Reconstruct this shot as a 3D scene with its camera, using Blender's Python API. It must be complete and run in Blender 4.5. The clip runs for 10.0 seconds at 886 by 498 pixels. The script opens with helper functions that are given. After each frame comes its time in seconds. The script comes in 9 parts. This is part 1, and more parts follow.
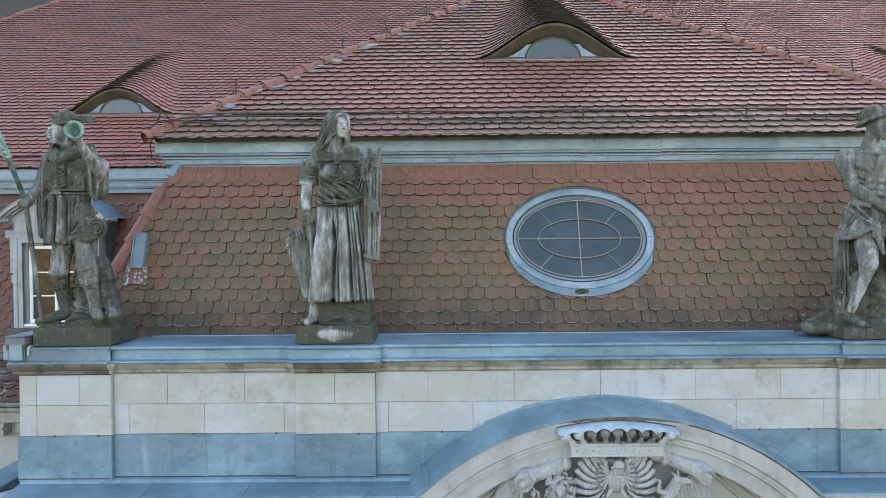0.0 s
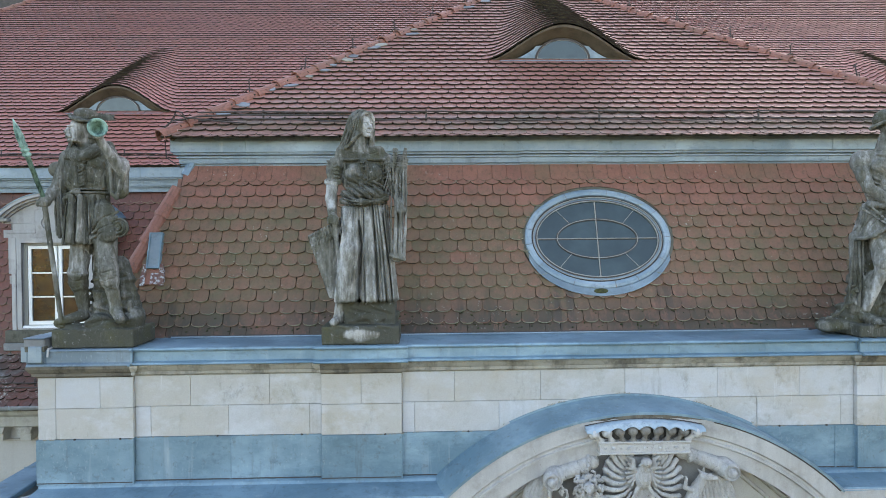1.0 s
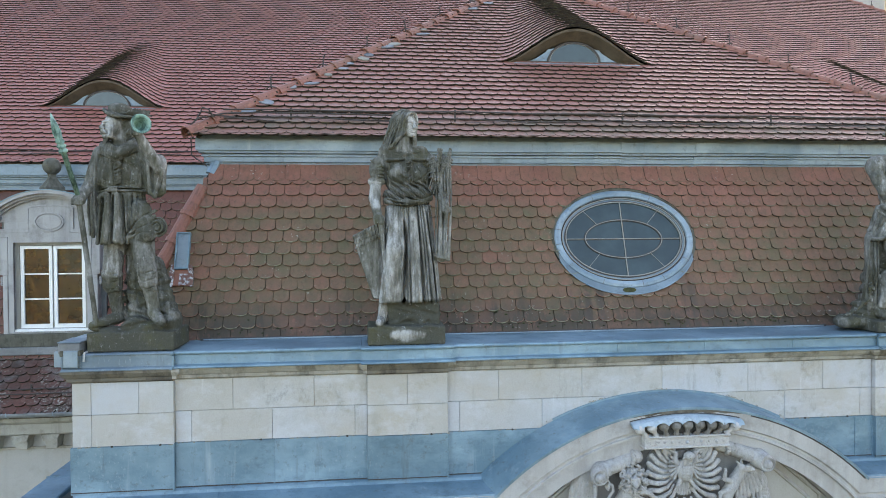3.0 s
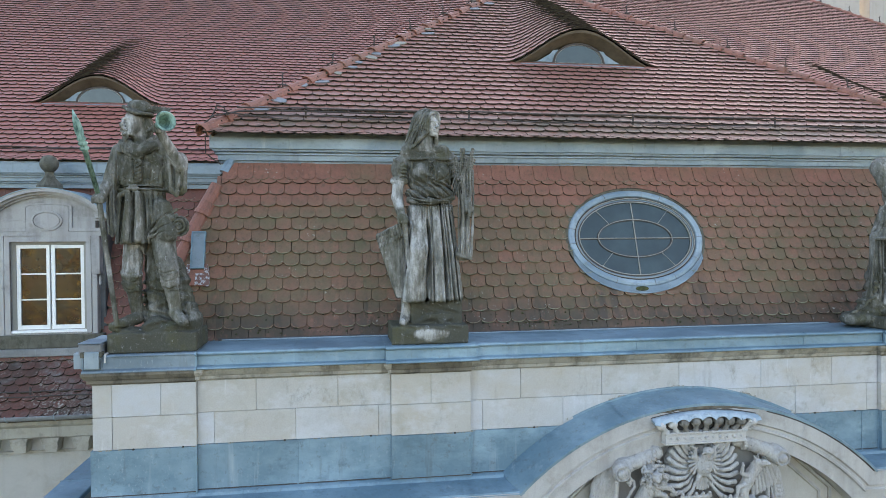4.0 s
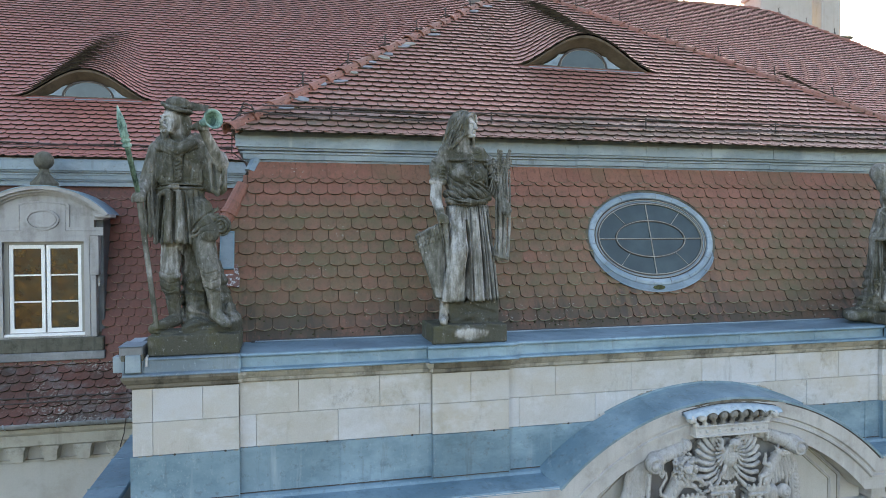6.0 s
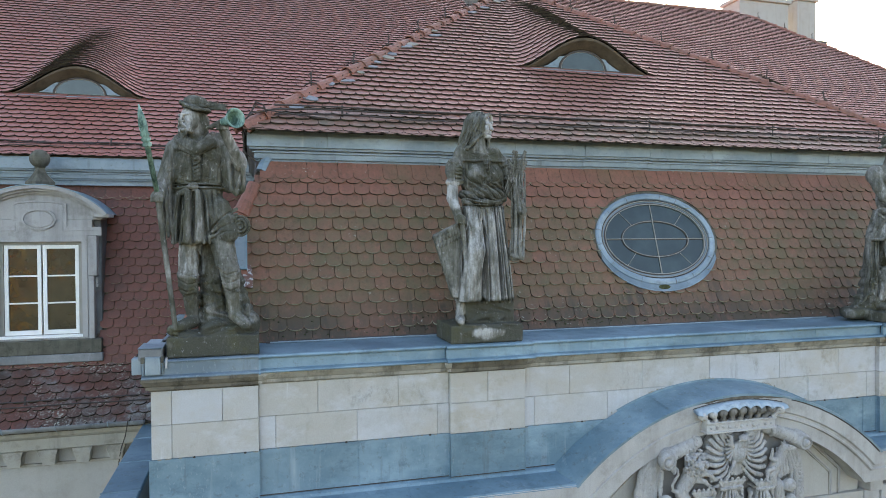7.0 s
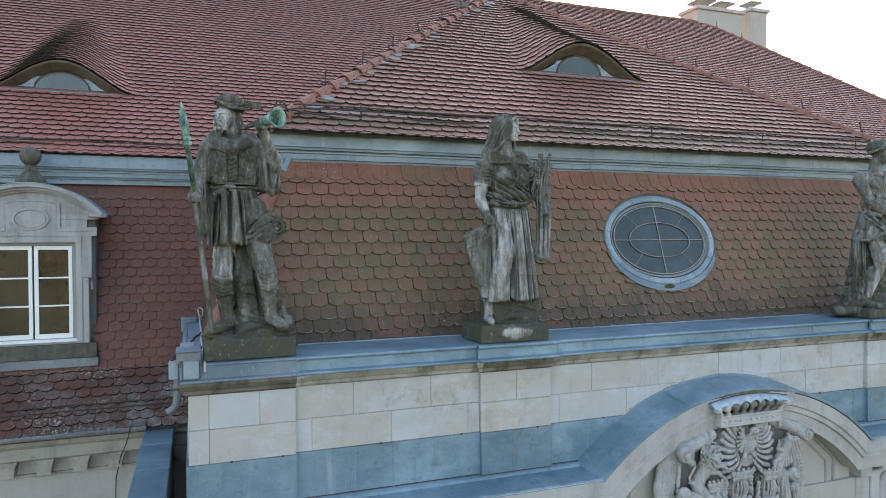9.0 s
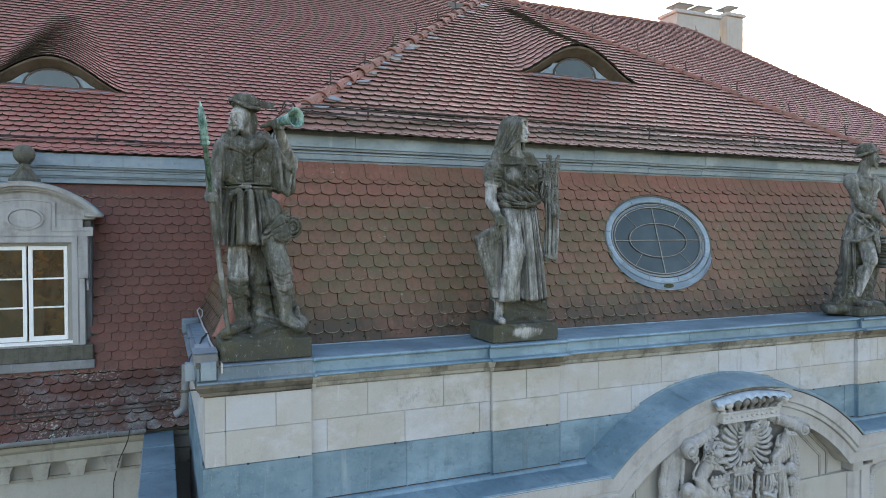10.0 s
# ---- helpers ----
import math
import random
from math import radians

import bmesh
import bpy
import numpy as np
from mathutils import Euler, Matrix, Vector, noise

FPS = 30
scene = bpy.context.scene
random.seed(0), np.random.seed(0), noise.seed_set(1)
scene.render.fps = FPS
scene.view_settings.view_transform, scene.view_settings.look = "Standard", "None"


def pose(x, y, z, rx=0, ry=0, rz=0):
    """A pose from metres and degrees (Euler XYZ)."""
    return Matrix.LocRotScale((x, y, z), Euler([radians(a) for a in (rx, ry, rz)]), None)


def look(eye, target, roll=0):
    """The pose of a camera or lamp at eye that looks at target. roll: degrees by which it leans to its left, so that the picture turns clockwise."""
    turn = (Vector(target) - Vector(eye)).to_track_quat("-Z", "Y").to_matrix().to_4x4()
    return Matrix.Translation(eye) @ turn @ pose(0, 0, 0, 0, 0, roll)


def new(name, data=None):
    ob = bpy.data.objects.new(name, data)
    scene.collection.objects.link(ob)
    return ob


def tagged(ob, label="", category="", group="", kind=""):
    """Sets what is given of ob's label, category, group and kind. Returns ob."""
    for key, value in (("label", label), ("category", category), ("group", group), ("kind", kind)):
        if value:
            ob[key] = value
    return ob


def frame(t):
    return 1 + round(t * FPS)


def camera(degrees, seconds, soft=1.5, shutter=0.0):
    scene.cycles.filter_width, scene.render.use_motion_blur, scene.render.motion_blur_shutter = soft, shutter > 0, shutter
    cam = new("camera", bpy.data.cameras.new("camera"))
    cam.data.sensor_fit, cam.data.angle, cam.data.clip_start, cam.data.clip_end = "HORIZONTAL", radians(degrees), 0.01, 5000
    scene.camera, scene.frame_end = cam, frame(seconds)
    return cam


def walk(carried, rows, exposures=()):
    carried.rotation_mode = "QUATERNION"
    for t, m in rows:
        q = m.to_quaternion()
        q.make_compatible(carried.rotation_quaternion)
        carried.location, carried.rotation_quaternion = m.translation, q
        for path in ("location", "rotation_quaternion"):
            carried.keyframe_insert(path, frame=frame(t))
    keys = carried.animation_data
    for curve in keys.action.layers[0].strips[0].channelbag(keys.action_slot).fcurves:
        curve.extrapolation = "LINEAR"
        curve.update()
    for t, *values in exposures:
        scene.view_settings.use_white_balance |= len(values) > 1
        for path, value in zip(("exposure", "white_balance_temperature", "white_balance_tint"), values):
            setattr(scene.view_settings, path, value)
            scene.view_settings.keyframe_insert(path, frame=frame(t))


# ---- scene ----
cam = camera(66.9, 10.0, soft=0.62)
EXPOSURE = 2.45
METRES, EYE, TILT, LEAN, TURN = 4.75, 10.0, 0.0, 0.0, 0.2
ROWS = [
    (0.0, 0.0, 0.0, 0.0, -0.01, -0.89, 0.51),
    (0.5, -0.052, -0.0007, 0.0001, -0.96, -0.89, 0.52),
    (1.0, -0.1086, -0.0001, -0.0003, -2.06, -0.87, 0.49),
    (1.5, -0.1604, 0.0015, 0.0003, -3.09, -0.89, 0.47),
    (2.0, -0.2144, 0.0029, 0.0011, -4.23, -0.93, 0.46),
    (2.5, -0.2657, 0.0045, 0.0017, -5.37, -0.92, 0.44),
    (4.0, -0.4301, 0.0191, 0.0027, -8.96, -0.99, 0.4),
    (4.5, -0.48, 0.0237, 0.0027, -10.08, -1.0, 0.38),
    (5.0, -0.5332, 0.0296, 0.0029, -11.28, -1.0, 0.36),
    (5.5, -0.5822, 0.036, 0.0035, -12.4, -1.0, 0.34),
    (7.0, -0.7253, 0.0627, 0.0056, -15.89, -1.03, 0.31),
    (7.5, -0.7702, 0.0725, 0.0059, -17.0, -1.02, 0.29),
    (8.0, -0.8178, 0.0844, 0.0066, -18.22, -1.01, 0.28),
    (8.5, -0.86, 0.0955, 0.0072, -19.34, -1.01, 0.27),
    (9.0, -0.9047, 0.108, 0.0077, -20.57, -1.01, 0.26),
    (9.5, -0.9445, 0.1196, 0.0084, -21.7, -1.02, 0.23),
    (10.0, -0.9866, 0.132, 0.0092, -22.9, -1.03, 0.22),
]
walk(cam, [(t, pose(0, 0, EYE, TILT, LEAN, TURN) @ pose(METRES * x, METRES * y, METRES * z, 90 + pitch, roll, yaw)) for t, x, y, z, yaw, pitch, roll in ROWS], [(0.0, EXPOSURE, 7300, 16), (4.5, EXPOSURE - 0.1, 7300, 16), (10.0, EXPOSURE - 0.35, 7300, 16)])

# ---- sky and sun: low sun behind the roof ridge, clear sky ----
SUN_AZ, SUN_EL = radians(31.7), radians(18.8)
world = bpy.data.worlds.new("sky")
scene.world = world
world.use_nodes = True
wn = world.node_tree
sky = wn.nodes.new("ShaderNodeTexSky")
sky.sky_type, sky.sun_disc = "NISHITA", False
sky.sun_elevation, sky.sun_rotation = SUN_EL, SUN_AZ
sky.air_density, sky.dust_density, sky.ozone_density = 1.0, 1.6, 1.0
wn.links.new(sky.outputs["Color"], wn.nodes["Background"].inputs["Color"])
wn.nodes["Background"].inputs["Strength"].default_value = 0.15
sun = new("sun", bpy.data.lights.new("sun", "SUN"))
sun.data.energy, sun.data.angle, sun.data.color = 3.0, radians(0.5), (1.0, 0.92, 0.8)
to_sun = Vector((math.sin(SUN_AZ) * math.cos(SUN_EL), math.cos(SUN_AZ) * math.cos(SUN_EL), math.sin(SUN_EL)))
sun.matrix_world = look(to_sun * 60, (0, 0, 0))


# ---- materials ----
class Nodes:
    """A small builder of node materials, in world metres."""

    def __init__(self, name, rough=0.8, metal=0.0, spec=0.4):
        self.m = bpy.data.materials.new(name)
        self.m.use_nodes = True
        self.t = self.m.node_tree
        self.b = self.t.nodes["Principled BSDF"]
        self.b.inputs["Roughness"].default_value = rough
        self.b.inputs["Metallic"].default_value = metal
        self.b.inputs["Specular IOR Level"].default_value = spec
        self.g = self.t.nodes.new("ShaderNodeNewGeometry")

    def put(self, socket, value):
        if isinstance(value, bpy.types.NodeSocket):
            self.t.links.new(value, socket)
        elif isinstance(value, (tuple, list)) and len(value) == 3 and socket.type == "RGBA":
            socket.default_value = (*value, 1)
        else:
            socket.default_value = value

    def at(self, scale=(1, 1, 1)):
        n = self.t.nodes.new("ShaderNodeVectorMath")
        n.operation = "MULTIPLY"
        self.put(n.inputs[0], self.g.outputs["Position"])
        n.inputs[1].default_value = scale
        return n.outputs[0]

    def noise(self, scale, detail=4, stretch=(1, 1, 1), rough=0.6):
        n = self.t.nodes.new("ShaderNodeTexNoise")
        n.inputs["Scale"].default_value, n.inputs["Detail"].default_value = scale, detail
        n.inputs["Roughness"].default_value = rough
        self.put(n.inputs["Vector"], self.at(stretch))
        return n.outputs["Fac"]

    def ramp(self, value, lo, hi, a=0.0, b=1.0):
        n = self.t.nodes.new("ShaderNodeMapRange")
        for k, v in zip(("Value", "From Min", "From Max", "To Min", "To Max"), (value, lo, hi, a, b)):
            self.put(n.inputs[k], v)
        return n.outputs["Result"]

    def math(self, op, a, b=0.0):
        n = self.t.nodes.new("ShaderNodeMath")
        n.operation = op
        self.put(n.inputs[0], a), self.put(n.inputs[1], b)
        return n.outputs[0]

    def mix(self, f, a, b, blend="MIX"):
        n = self.t.nodes.new("ShaderNodeMix")
        n.data_type, n.blend_type = "RGBA", blend
        self.put(n.inputs[0], f), self.put(n.inputs[6], a), self.put(n.inputs[7], b)
        return n.outputs[2]

    def pick(self, source):
        """A random value per object or per loose piece of a mesh."""
        if source == "object":
            return self.t.nodes.new("ShaderNodeObjectInfo").outputs["Random"]
        return self.g.outputs["Random Per Island"]

    def axis(self, k):
        n = self.t.nodes.new("ShaderNodeSeparateXYZ")
        self.put(n.inputs[0], self.g.outputs["Position"])
        return n.outputs[k]

    def done(self, colour, rough=None, bump=None, height=0.01):
        self.put(self.b.inputs["Base Color"], colour)
        if rough is not None:
            self.put(self.b.inputs["Roughness"], rough)
        if bump is not None:
            n = self.t.nodes.new("ShaderNodeBump")
            n.inputs["Distance"].default_value = height
            n.inputs["Strength"].default_value = 0.6
            self.put(n.inputs["Height"], bump)
            self.put(self.b.inputs["Normal"], n.outputs["Normal"])
        return self.m


def clay_tile(name, source, red, brown, moss, lichen=0.25, mossy=0.4, low=None, dull=0.5):
    """Weathered clay tile: two reds by the piece, olive moss in patches, pale lichen specks."""
    n = Nodes(name, 0.62, 0, 0.45)
    r = n.pick(source)
    base = n.mix(n.ramp(r, 0.0, 1.0, 0.25, 0.65), red, brown)
    base = n.mix(n.ramp(n.noise(2.2, 3), 0.35, 0.7), base, tuple(c * 0.72 for c in red))
    grow = n.ramp(n.noise(0.9, 5), 0.62 - 0.35 * mossy, 0.85 - 0.3 * mossy)
    if low is not None:
        # moss thickens over the courses named: z from, to
        band = n.math("MULTIPLY", n.ramp(n.axis(2), low[0], low[0] + 0.35), n.ramp(n.axis(2), low[1], low[1] - 0.3))
        if len(low) > 3:
            # the damp end of the roof is the greener one
            band = n.math("MULTIPLY", band, n.ramp(n.math("ADD", n.axis(0), n.ramp(n.noise(0.5, 3), 0, 1, -2, 2)), 0.0, 3.5, 1.0, 0.62))
        grow = n.math("ADD", grow, n.math("MULTIPLY", band, n.ramp(n.noise(1.3, 5), 0.3, 0.7, 0.4, low[2])))
    film = n.math("MULTIPLY", n.math("MINIMUM", grow, 1.0), n.math("MULTIPLY", n.ramp(r, 0, 1, 0.62, 1.0), n.ramp(n.noise(5.5, 6, (1, 1, 1), 0.68), 0.34, 0.62, 0.5, 1.0)))
    base = n.mix(film, base, moss)
    if low is not None and len(low) > 3:
        # black moss on the lowest courses, and dark runs above them
        foot = n.math("MULTIPLY", n.ramp(n.axis(2), low[3] + 0.50, low[3] + 0.10), n.ramp(n.noise(2.6, 5), 0.25, 0.55))
        runs = n.math("MULTIPLY", n.ramp(n.axis(2), low[3] + 0.75, low[3] + 0.2), n.ramp(n.noise(6, 3, (1, 0.3, 0.12)), 0.56, 0.66, 0, 0.7))
        base = n.mix(n.math("MINIMUM", n.math("ADD", foot, runs), 0.92), base, (0.040, 0.036, 0.022))
        # sooty drips washed down from the skylight's zinc
        under = n.math("MULTIPLY", n.math("MULTIPLY", n.ramp(n.axis(0), 0.62, 0.95), n.ramp(n.axis(0), 2.62, 2.3)), n.ramp(n.axis(2), 9.58, 9.40))
        drips = n.math("MULTIPLY", under, n.ramp(n.noise(5.5, 4, (1, 0.2, 0.08), 0.6), 0.50, 0.62, 0, 0.85))
        base = n.mix(drips, base, (0.055, 0.042, 0.032))
    grain = n.noise(60, 4)
    base = n.mix(n.ramp(n.noise(22, 7, (1, 1, 0.6), 0.75), 0.51, 0.64, 0, 0.55), base, tuple(c * 0.42 for c in moss))
    base = n.mix(n.ramp(n.noise(13, 6, (1, 1, 0.5), 0.7), 0.56, 0.70, 0, 0.35), base, tuple(min(0.6, c * 1.35) for c in red))
    base = n.mix(n.ramp(grain, 0.3, 0.75, 0.0, 0.35), base, tuple(c * 0.5 for c in brown))
    specks = n.math("MULTIPLY", n.ramp(n.noise(26, 4), 0.66 - 0.16 * max(0.0, lichen - 0.4), 0.74 - 0.1 * max(0.0, lichen - 0.4)), n.ramp(n.noise(1.4, 2), 0.45, 0.65, 0, min(1.0, lichen * 2)))
    base = n.mix(specks, base, (0.42, 0.42, 0.36))
    if lichen > 1:
        # grey lichen spreading over whole tiles
        crust = n.math("MULTIPLY", n.ramp(n.noise(1.1, 4), 0.48, 0.60), n.ramp(n.noise(7, 6, (1, 1, 1), 0.7), 0.42, 0.58, 0, 0.85))
        base = n.mix(crust, base, n.mix(n.ramp(grain, 0.35, 0.65), (0.10, 0.10, 0.095), (0.30, 0.30, 0.285)))
    return n.done(base, n.ramp(grain, 0.3, 0.7, dull, dull + 0.22), n.math("ADD", grain, n.noise(14, 3)), 0.004)


def stone(name, light, dark, stain=(0.16, 0.15, 0.10), stained=0.4, source=None, scale=1.0):
    n = Nodes(name, 0.85, 0, 0.3)
    base = n.mix(n.ramp(n.noise(1.6 * scale, 5), 0.3, 0.7), light, dark)
    if source:
        base = n.mix(n.ramp(n.pick(source), 0, 1, 0.0, 0.55), base, n.mix(0.5, dark, (0.42, 0.34, 0.22)))
    streak = n.noise(5 * scale, 5, (1, 1, 0.12))
    base = n.mix(n.math("MULTIPLY", n.ramp(streak, 0.5, 0.75), stained), base, stain)
    blotch = n.noise(3.3 * scale, 7, (1, 1, 1), 0.7)
    base = n.mix(n.math("MULTIPLY", n.ramp(blotch, 0.52, 0.7), stained), base, stain)
    grain = n.noise(90, 4)
    base = n.mix(n.ramp(grain, 0.35, 0.75, 0, 0.25), base, tuple(c * 0.55 for c in dark))
    return n.done(base, None, n.math("ADD", grain, n.noise(18, 4)), 0.004)


def ashlar(name):
    """Cream sandstone blocks: each its own tone, chalky washes, ochre and rusty patches, soot flecks, scratches."""
    n = Nodes(name, 0.85, 0, 0.3)
    r = n.pick("object")
    base = n.mix(n.ramp(r, 0.25, 0.85), (0.485, 0.492, 0.505), (0.45, 0.43, 0.395))
    # the stretch past the arch stays damp and is the dirtier
    damp = n.ramp(n.math("ADD", n.axis(0), n.ramp(n.noise(0.4, 3), 0, 1, -1.0, 1.0)), -0.8, 2.6, 0.45, 1.0)
    base = n.mix(n.ramp(n.noise(1.3, 6, (1, 1, 1.3), 0.65), 0.49, 0.66, 0, 0.5), base, (0.43, 0.37, 0.28))
    base = n.mix(n.ramp(n.noise(2.3, 7, (1, 1, 1.6), 0.68), 0.50, 0.64, 0, 0.7), base, (0.53, 0.54, 0.555))
    base = n.mix(n.math("MULTIPLY", damp, n.ramp(n.noise(4.6, 8, (1, 1, 0.8), 0.74), 0.55, 0.72, 0, 0.5)), base, (0.25, 0.215, 0.15))
    soot = n.math("MULTIPLY", n.ramp(n.noise(10, 8, (1, 1, 0.6), 0.76), 0.54, 0.66), n.ramp(n.noise(0.8, 4), 0.50, 0.64, 0, 0.45))
    base = n.mix(soot, base, (0.12, 0.108, 0.085))
    # damp grime in wandering runs
    base = n.mix(n.math("MULTIPLY", damp, n.ramp(n.noise(5, 6, (1, 1, 0.14), 0.66), 0.58, 0.74, 0, 0.6)), base, (0.19, 0.178, 0.145))
    # thin lime runs, olive algae in patches
    base = n.mix(n.math("MULTIPLY", n.ramp(n.noise(14, 5, (1, 1, 0.07), 0.6), 0.62, 0.70), n.ramp(n.noise(0.9, 3), 0.50, 0.62, 0, 0.55)), base, (0.66, 0.68, 0.70))
    base = n.mix(n.math("MULTIPLY", n.ramp(n.noise(8, 7, (1, 1, 1), 0.74), 0.50, 0.64), n.math("MULTIPLY", damp, n.ramp(n.noise(0.55, 3), 0.50, 0.64, 0, 0.6))), base, (0.20, 0.185, 0.12))
    grain = n.noise(90, 4)
    base = n.mix(n.ramp(grain, 0.35, 0.75, 0, 0.22), base, (0.25, 0.22, 0.18))
    return n.done(base, None, n.math("ADD", grain, n.noise(16, 5)), 0.004)


def weathered(name, washed, grey, dark, spread=0.5, moss=0.5):
    """Old statue stone: pale where rain runs, grey, then green-black crust, by the growth on each part, frayed in runs and patches."""
    n = Nodes(name, 0.9, 0, 0.25)
    own = n.t.nodes.new("ShaderNodeAttribute")
    own.attribute_name = "grown"
    runs = n.noise(17, 8, (1, 1, 0.16), 0.68)
    patch = n.noise(6.5, 8, (1, 1, 0.7), 0.72)
    fray = n.math("ADD", n.math("MULTIPLY", n.math("SUBTRACT", runs, 0.5), 1.1), n.math("MULTIPLY", n.math("SUBTRACT", patch, 0.5), 1.0))
    g = n.math("ADD", n.math("MULTIPLY", own.outputs["Fac"], 0.5), n.math("MULTIPLY", fray, spread * 2))
    base = n.mix(n.ramp(g, 0.10, 0.46), washed, grey)
    base = n.mix(n.ramp(g, 0.46, 0.88), base, dark)
    # olive growth in patches where it is damp, grey lichen discs, black specks
    base = n.mix(n.math("MULTIPLY", n.ramp(n.noise(3.1, 6, (1, 1, 0.8), 0.7), 0.50, 0.66, 0, moss), n.ramp(g, 0.3, 0.8)), base, (0.085, 0.082, 0.036))
    base = n.mix(n.ramp(n.noise(34, 5, (1, 1, 1), 0.7), 0.60, 0.68, 0, 0.5), base, tuple(c * 0.45 for c in dark))
    base = n.mix(n.ramp(n.noise(27, 5, (1.1, 1, 0.9), 0.7), 0.61, 0.69, 0, 0.45), base, tuple(min(0.5, c * 1.12) for c in washed))
    grain = n.noise(85, 5)
    base = n.mix(n.ramp(grain, 0.35, 0.7, 0, 0.28), base, tuple(c * 0.7 for c in grey))
    return n.done(base, None, n.math("ADD", grain, n.math("MULTIPLY", n.noise(30, 6, (1, 1, 0.6), 0.7), 2.0)), 0.009)


def zinc(name, tone=(0.118, 0.205, 0.258), pale=(0.215, 0.315, 0.372), source="object"):
    """Old zinc sheet: blue-grey patina in clouds, chalky washes and runs, grime in blotches and specks."""
    n = Nodes(name, 0.5, 0.12, 0.5)
    cloud = n.noise(1.7, 7, (1, 1, 1), 0.66)
    base = n.mix(n.ramp(cloud, 0.40, 0.62), tone, pale)
    base = n.mix(n.ramp(n.noise(0.9, 7, (1, 1, 2.4), 0.64), 0.50, 0.66, 0, 0.7), base, tuple(c * 1.4 for c in pale))
    base = n.mix(n.ramp(n.pick(source), 0, 1, 0, 0.45), base, tuple(c * 0.78 for c in tone))
    base = n.mix(n.ramp(n.noise(3.4, 7, (1, 1, 1.5), 0.72), 0.54, 0.68, 0, 0.55), base, tuple(c * 0.62 for c in tone))
    run = n.noise(8, 6, (1, 1, 0.09), 0.65)
    base = n.mix(n.ramp(run, 0.60, 0.78, 0, 0.4), base, (0.44, 0.48, 0.50))
    base = n.mix(n.ramp(n.noise(6, 6, (1, 1, 0.12), 0.65), 0.60, 0.74, 0, 0.5), base, (0.085, 0.095, 0.095))
    dirt = n.noise(13, 7, (1, 1, 1), 0.74)
    base = n.mix(n.ramp(dirt, 0.56, 0.70, 0, 0.6), base, (0.095, 0.105, 0.10))
    scuff = n.math("MULTIPLY", n.ramp(n.noise(38, 5, (1, 1, 0.5), 0.7), 0.58, 0.65), n.ramp(n.noise(1.1, 3), 0.48, 0.66, 0, 0.25))
    base = n.mix(scuff, base, (0.48, 0.52, 0.53))
    return n.done(base, n.ramp(cloud, 0.3, 0.7, 0.36, 0.58), n.math("ADD", n.noise(3, 3), n.ramp(dirt, 0, 1, 0, 0.3)), 0.006)


def paint(name, colour, rough=0.5):
    n = Nodes(name, rough)
    wear = n.noise(9, 6)
    c = n.mix(n.ramp(wear, 0.45, 0.8, 0, 0.3), colour, tuple(v * 0.6 for v in colour))
    return n.done(c, None, n.noise(40, 3), 0.001)


def glass_pane(name, tint, rough=0.03):
    n = Nodes(name, rough, 0, 0.5)
    n.b.inputs["Transmission Weight"].default_value = 0.0
    n.b.inputs["IOR"].default_value = 1.52
    n.b.inputs["Coat Weight"].default_value = 0.0 if rough > 0.1 else 1.0
    n.b.inputs["Coat Roughness"].default_value = 0.02
    return n.done(n.mix(n.ramp(n.noise(2.5, 4), 0.4, 0.7), tint, tuple(v * 1.6 for v in tint)), None, n.noise(1.8, 2), 0.004)


M = {}
MANSARD = dict(red=(0.305, 0.120, 0.080), brown=(0.225, 0.106, 0.068), moss=(0.110, 0.104, 0.048), lichen=0.5, mossy=0.48, low=(8.9, 10.52, 1.25, 8.92))
UPPER = dict(red=(0.42, 0.165, 0.125), brown=(0.31, 0.135, 0.10), moss=(0.135, 0.122, 0.080), lichen=0.3, mossy=0.18, low=(11.05, 11.72, 1.5), dull=0.36)
WING = dict(red=(0.45, 0.155, 0.118), brown=(0.34, 0.128, 0.096), moss=(0.16, 0.10, 0.075), lichen=0.3, mossy=0.12, dull=0.38)
for key, kind in (("mansard", MANSARD), ("upper", UPPER), ("wing", WING)):
    M[key] = clay_tile("clay tile " + key, "object", **kind)
    M[key + "_rest"] = clay_tile("clay tile joined " + key, "island", **kind)
KICK = dict(red=(0.20, 0.066, 0.046), brown=(0.12, 0.060, 0.043), moss=(0.045, 0.038, 0.028), lichen=1.3, mossy=0.85)
M["kick"], M["kick_rest"] = clay_tile("clay tile kick", "object", **KICK), clay_tile("clay tile joined kick", "island", **KICK)
WSTEEP = dict(red=(0.215, 0.072, 0.048), brown=(0.135, 0.055, 0.038), moss=(0.06, 0.046, 0.033), lichen=0.15, mossy=0.5)
M["wsteep"], M["wsteep_rest"] = clay_tile("clay tile steep wing", "object", **WSTEEP), clay_tile("clay tile joined steep wing", "island", **WSTEEP)
M["oldtile"] = stone("dark old roof tile", (0.10, 0.082, 0.065), (0.065, 0.056, 0.045), (0.035, 0.035, 0.025), 0.7, None, 2)
M["ridge"] = clay_tile("ridge clay", "object", (0.36, 0.145, 0.10), (0.27, 0.11, 0.08), (0.15, 0.11, 0.07), 0.5, 0.4)
M["batten"] = stone("roof underlay mortar", (0.13, 0.10, 0.075), (0.08, 0.07, 0.05))
M["mortar"] = stone("lime mortar", (0.42, 0.39, 0.33), (0.24, 0.22, 0.18))
M["block"] = ashlar("cream sandstone block")
M["trim"] = stone("pale moulded sandstone", (0.485, 0.475, 0.465), (0.405, 0.39, 0.375), (0.16, 0.14, 0.11), 0.4)
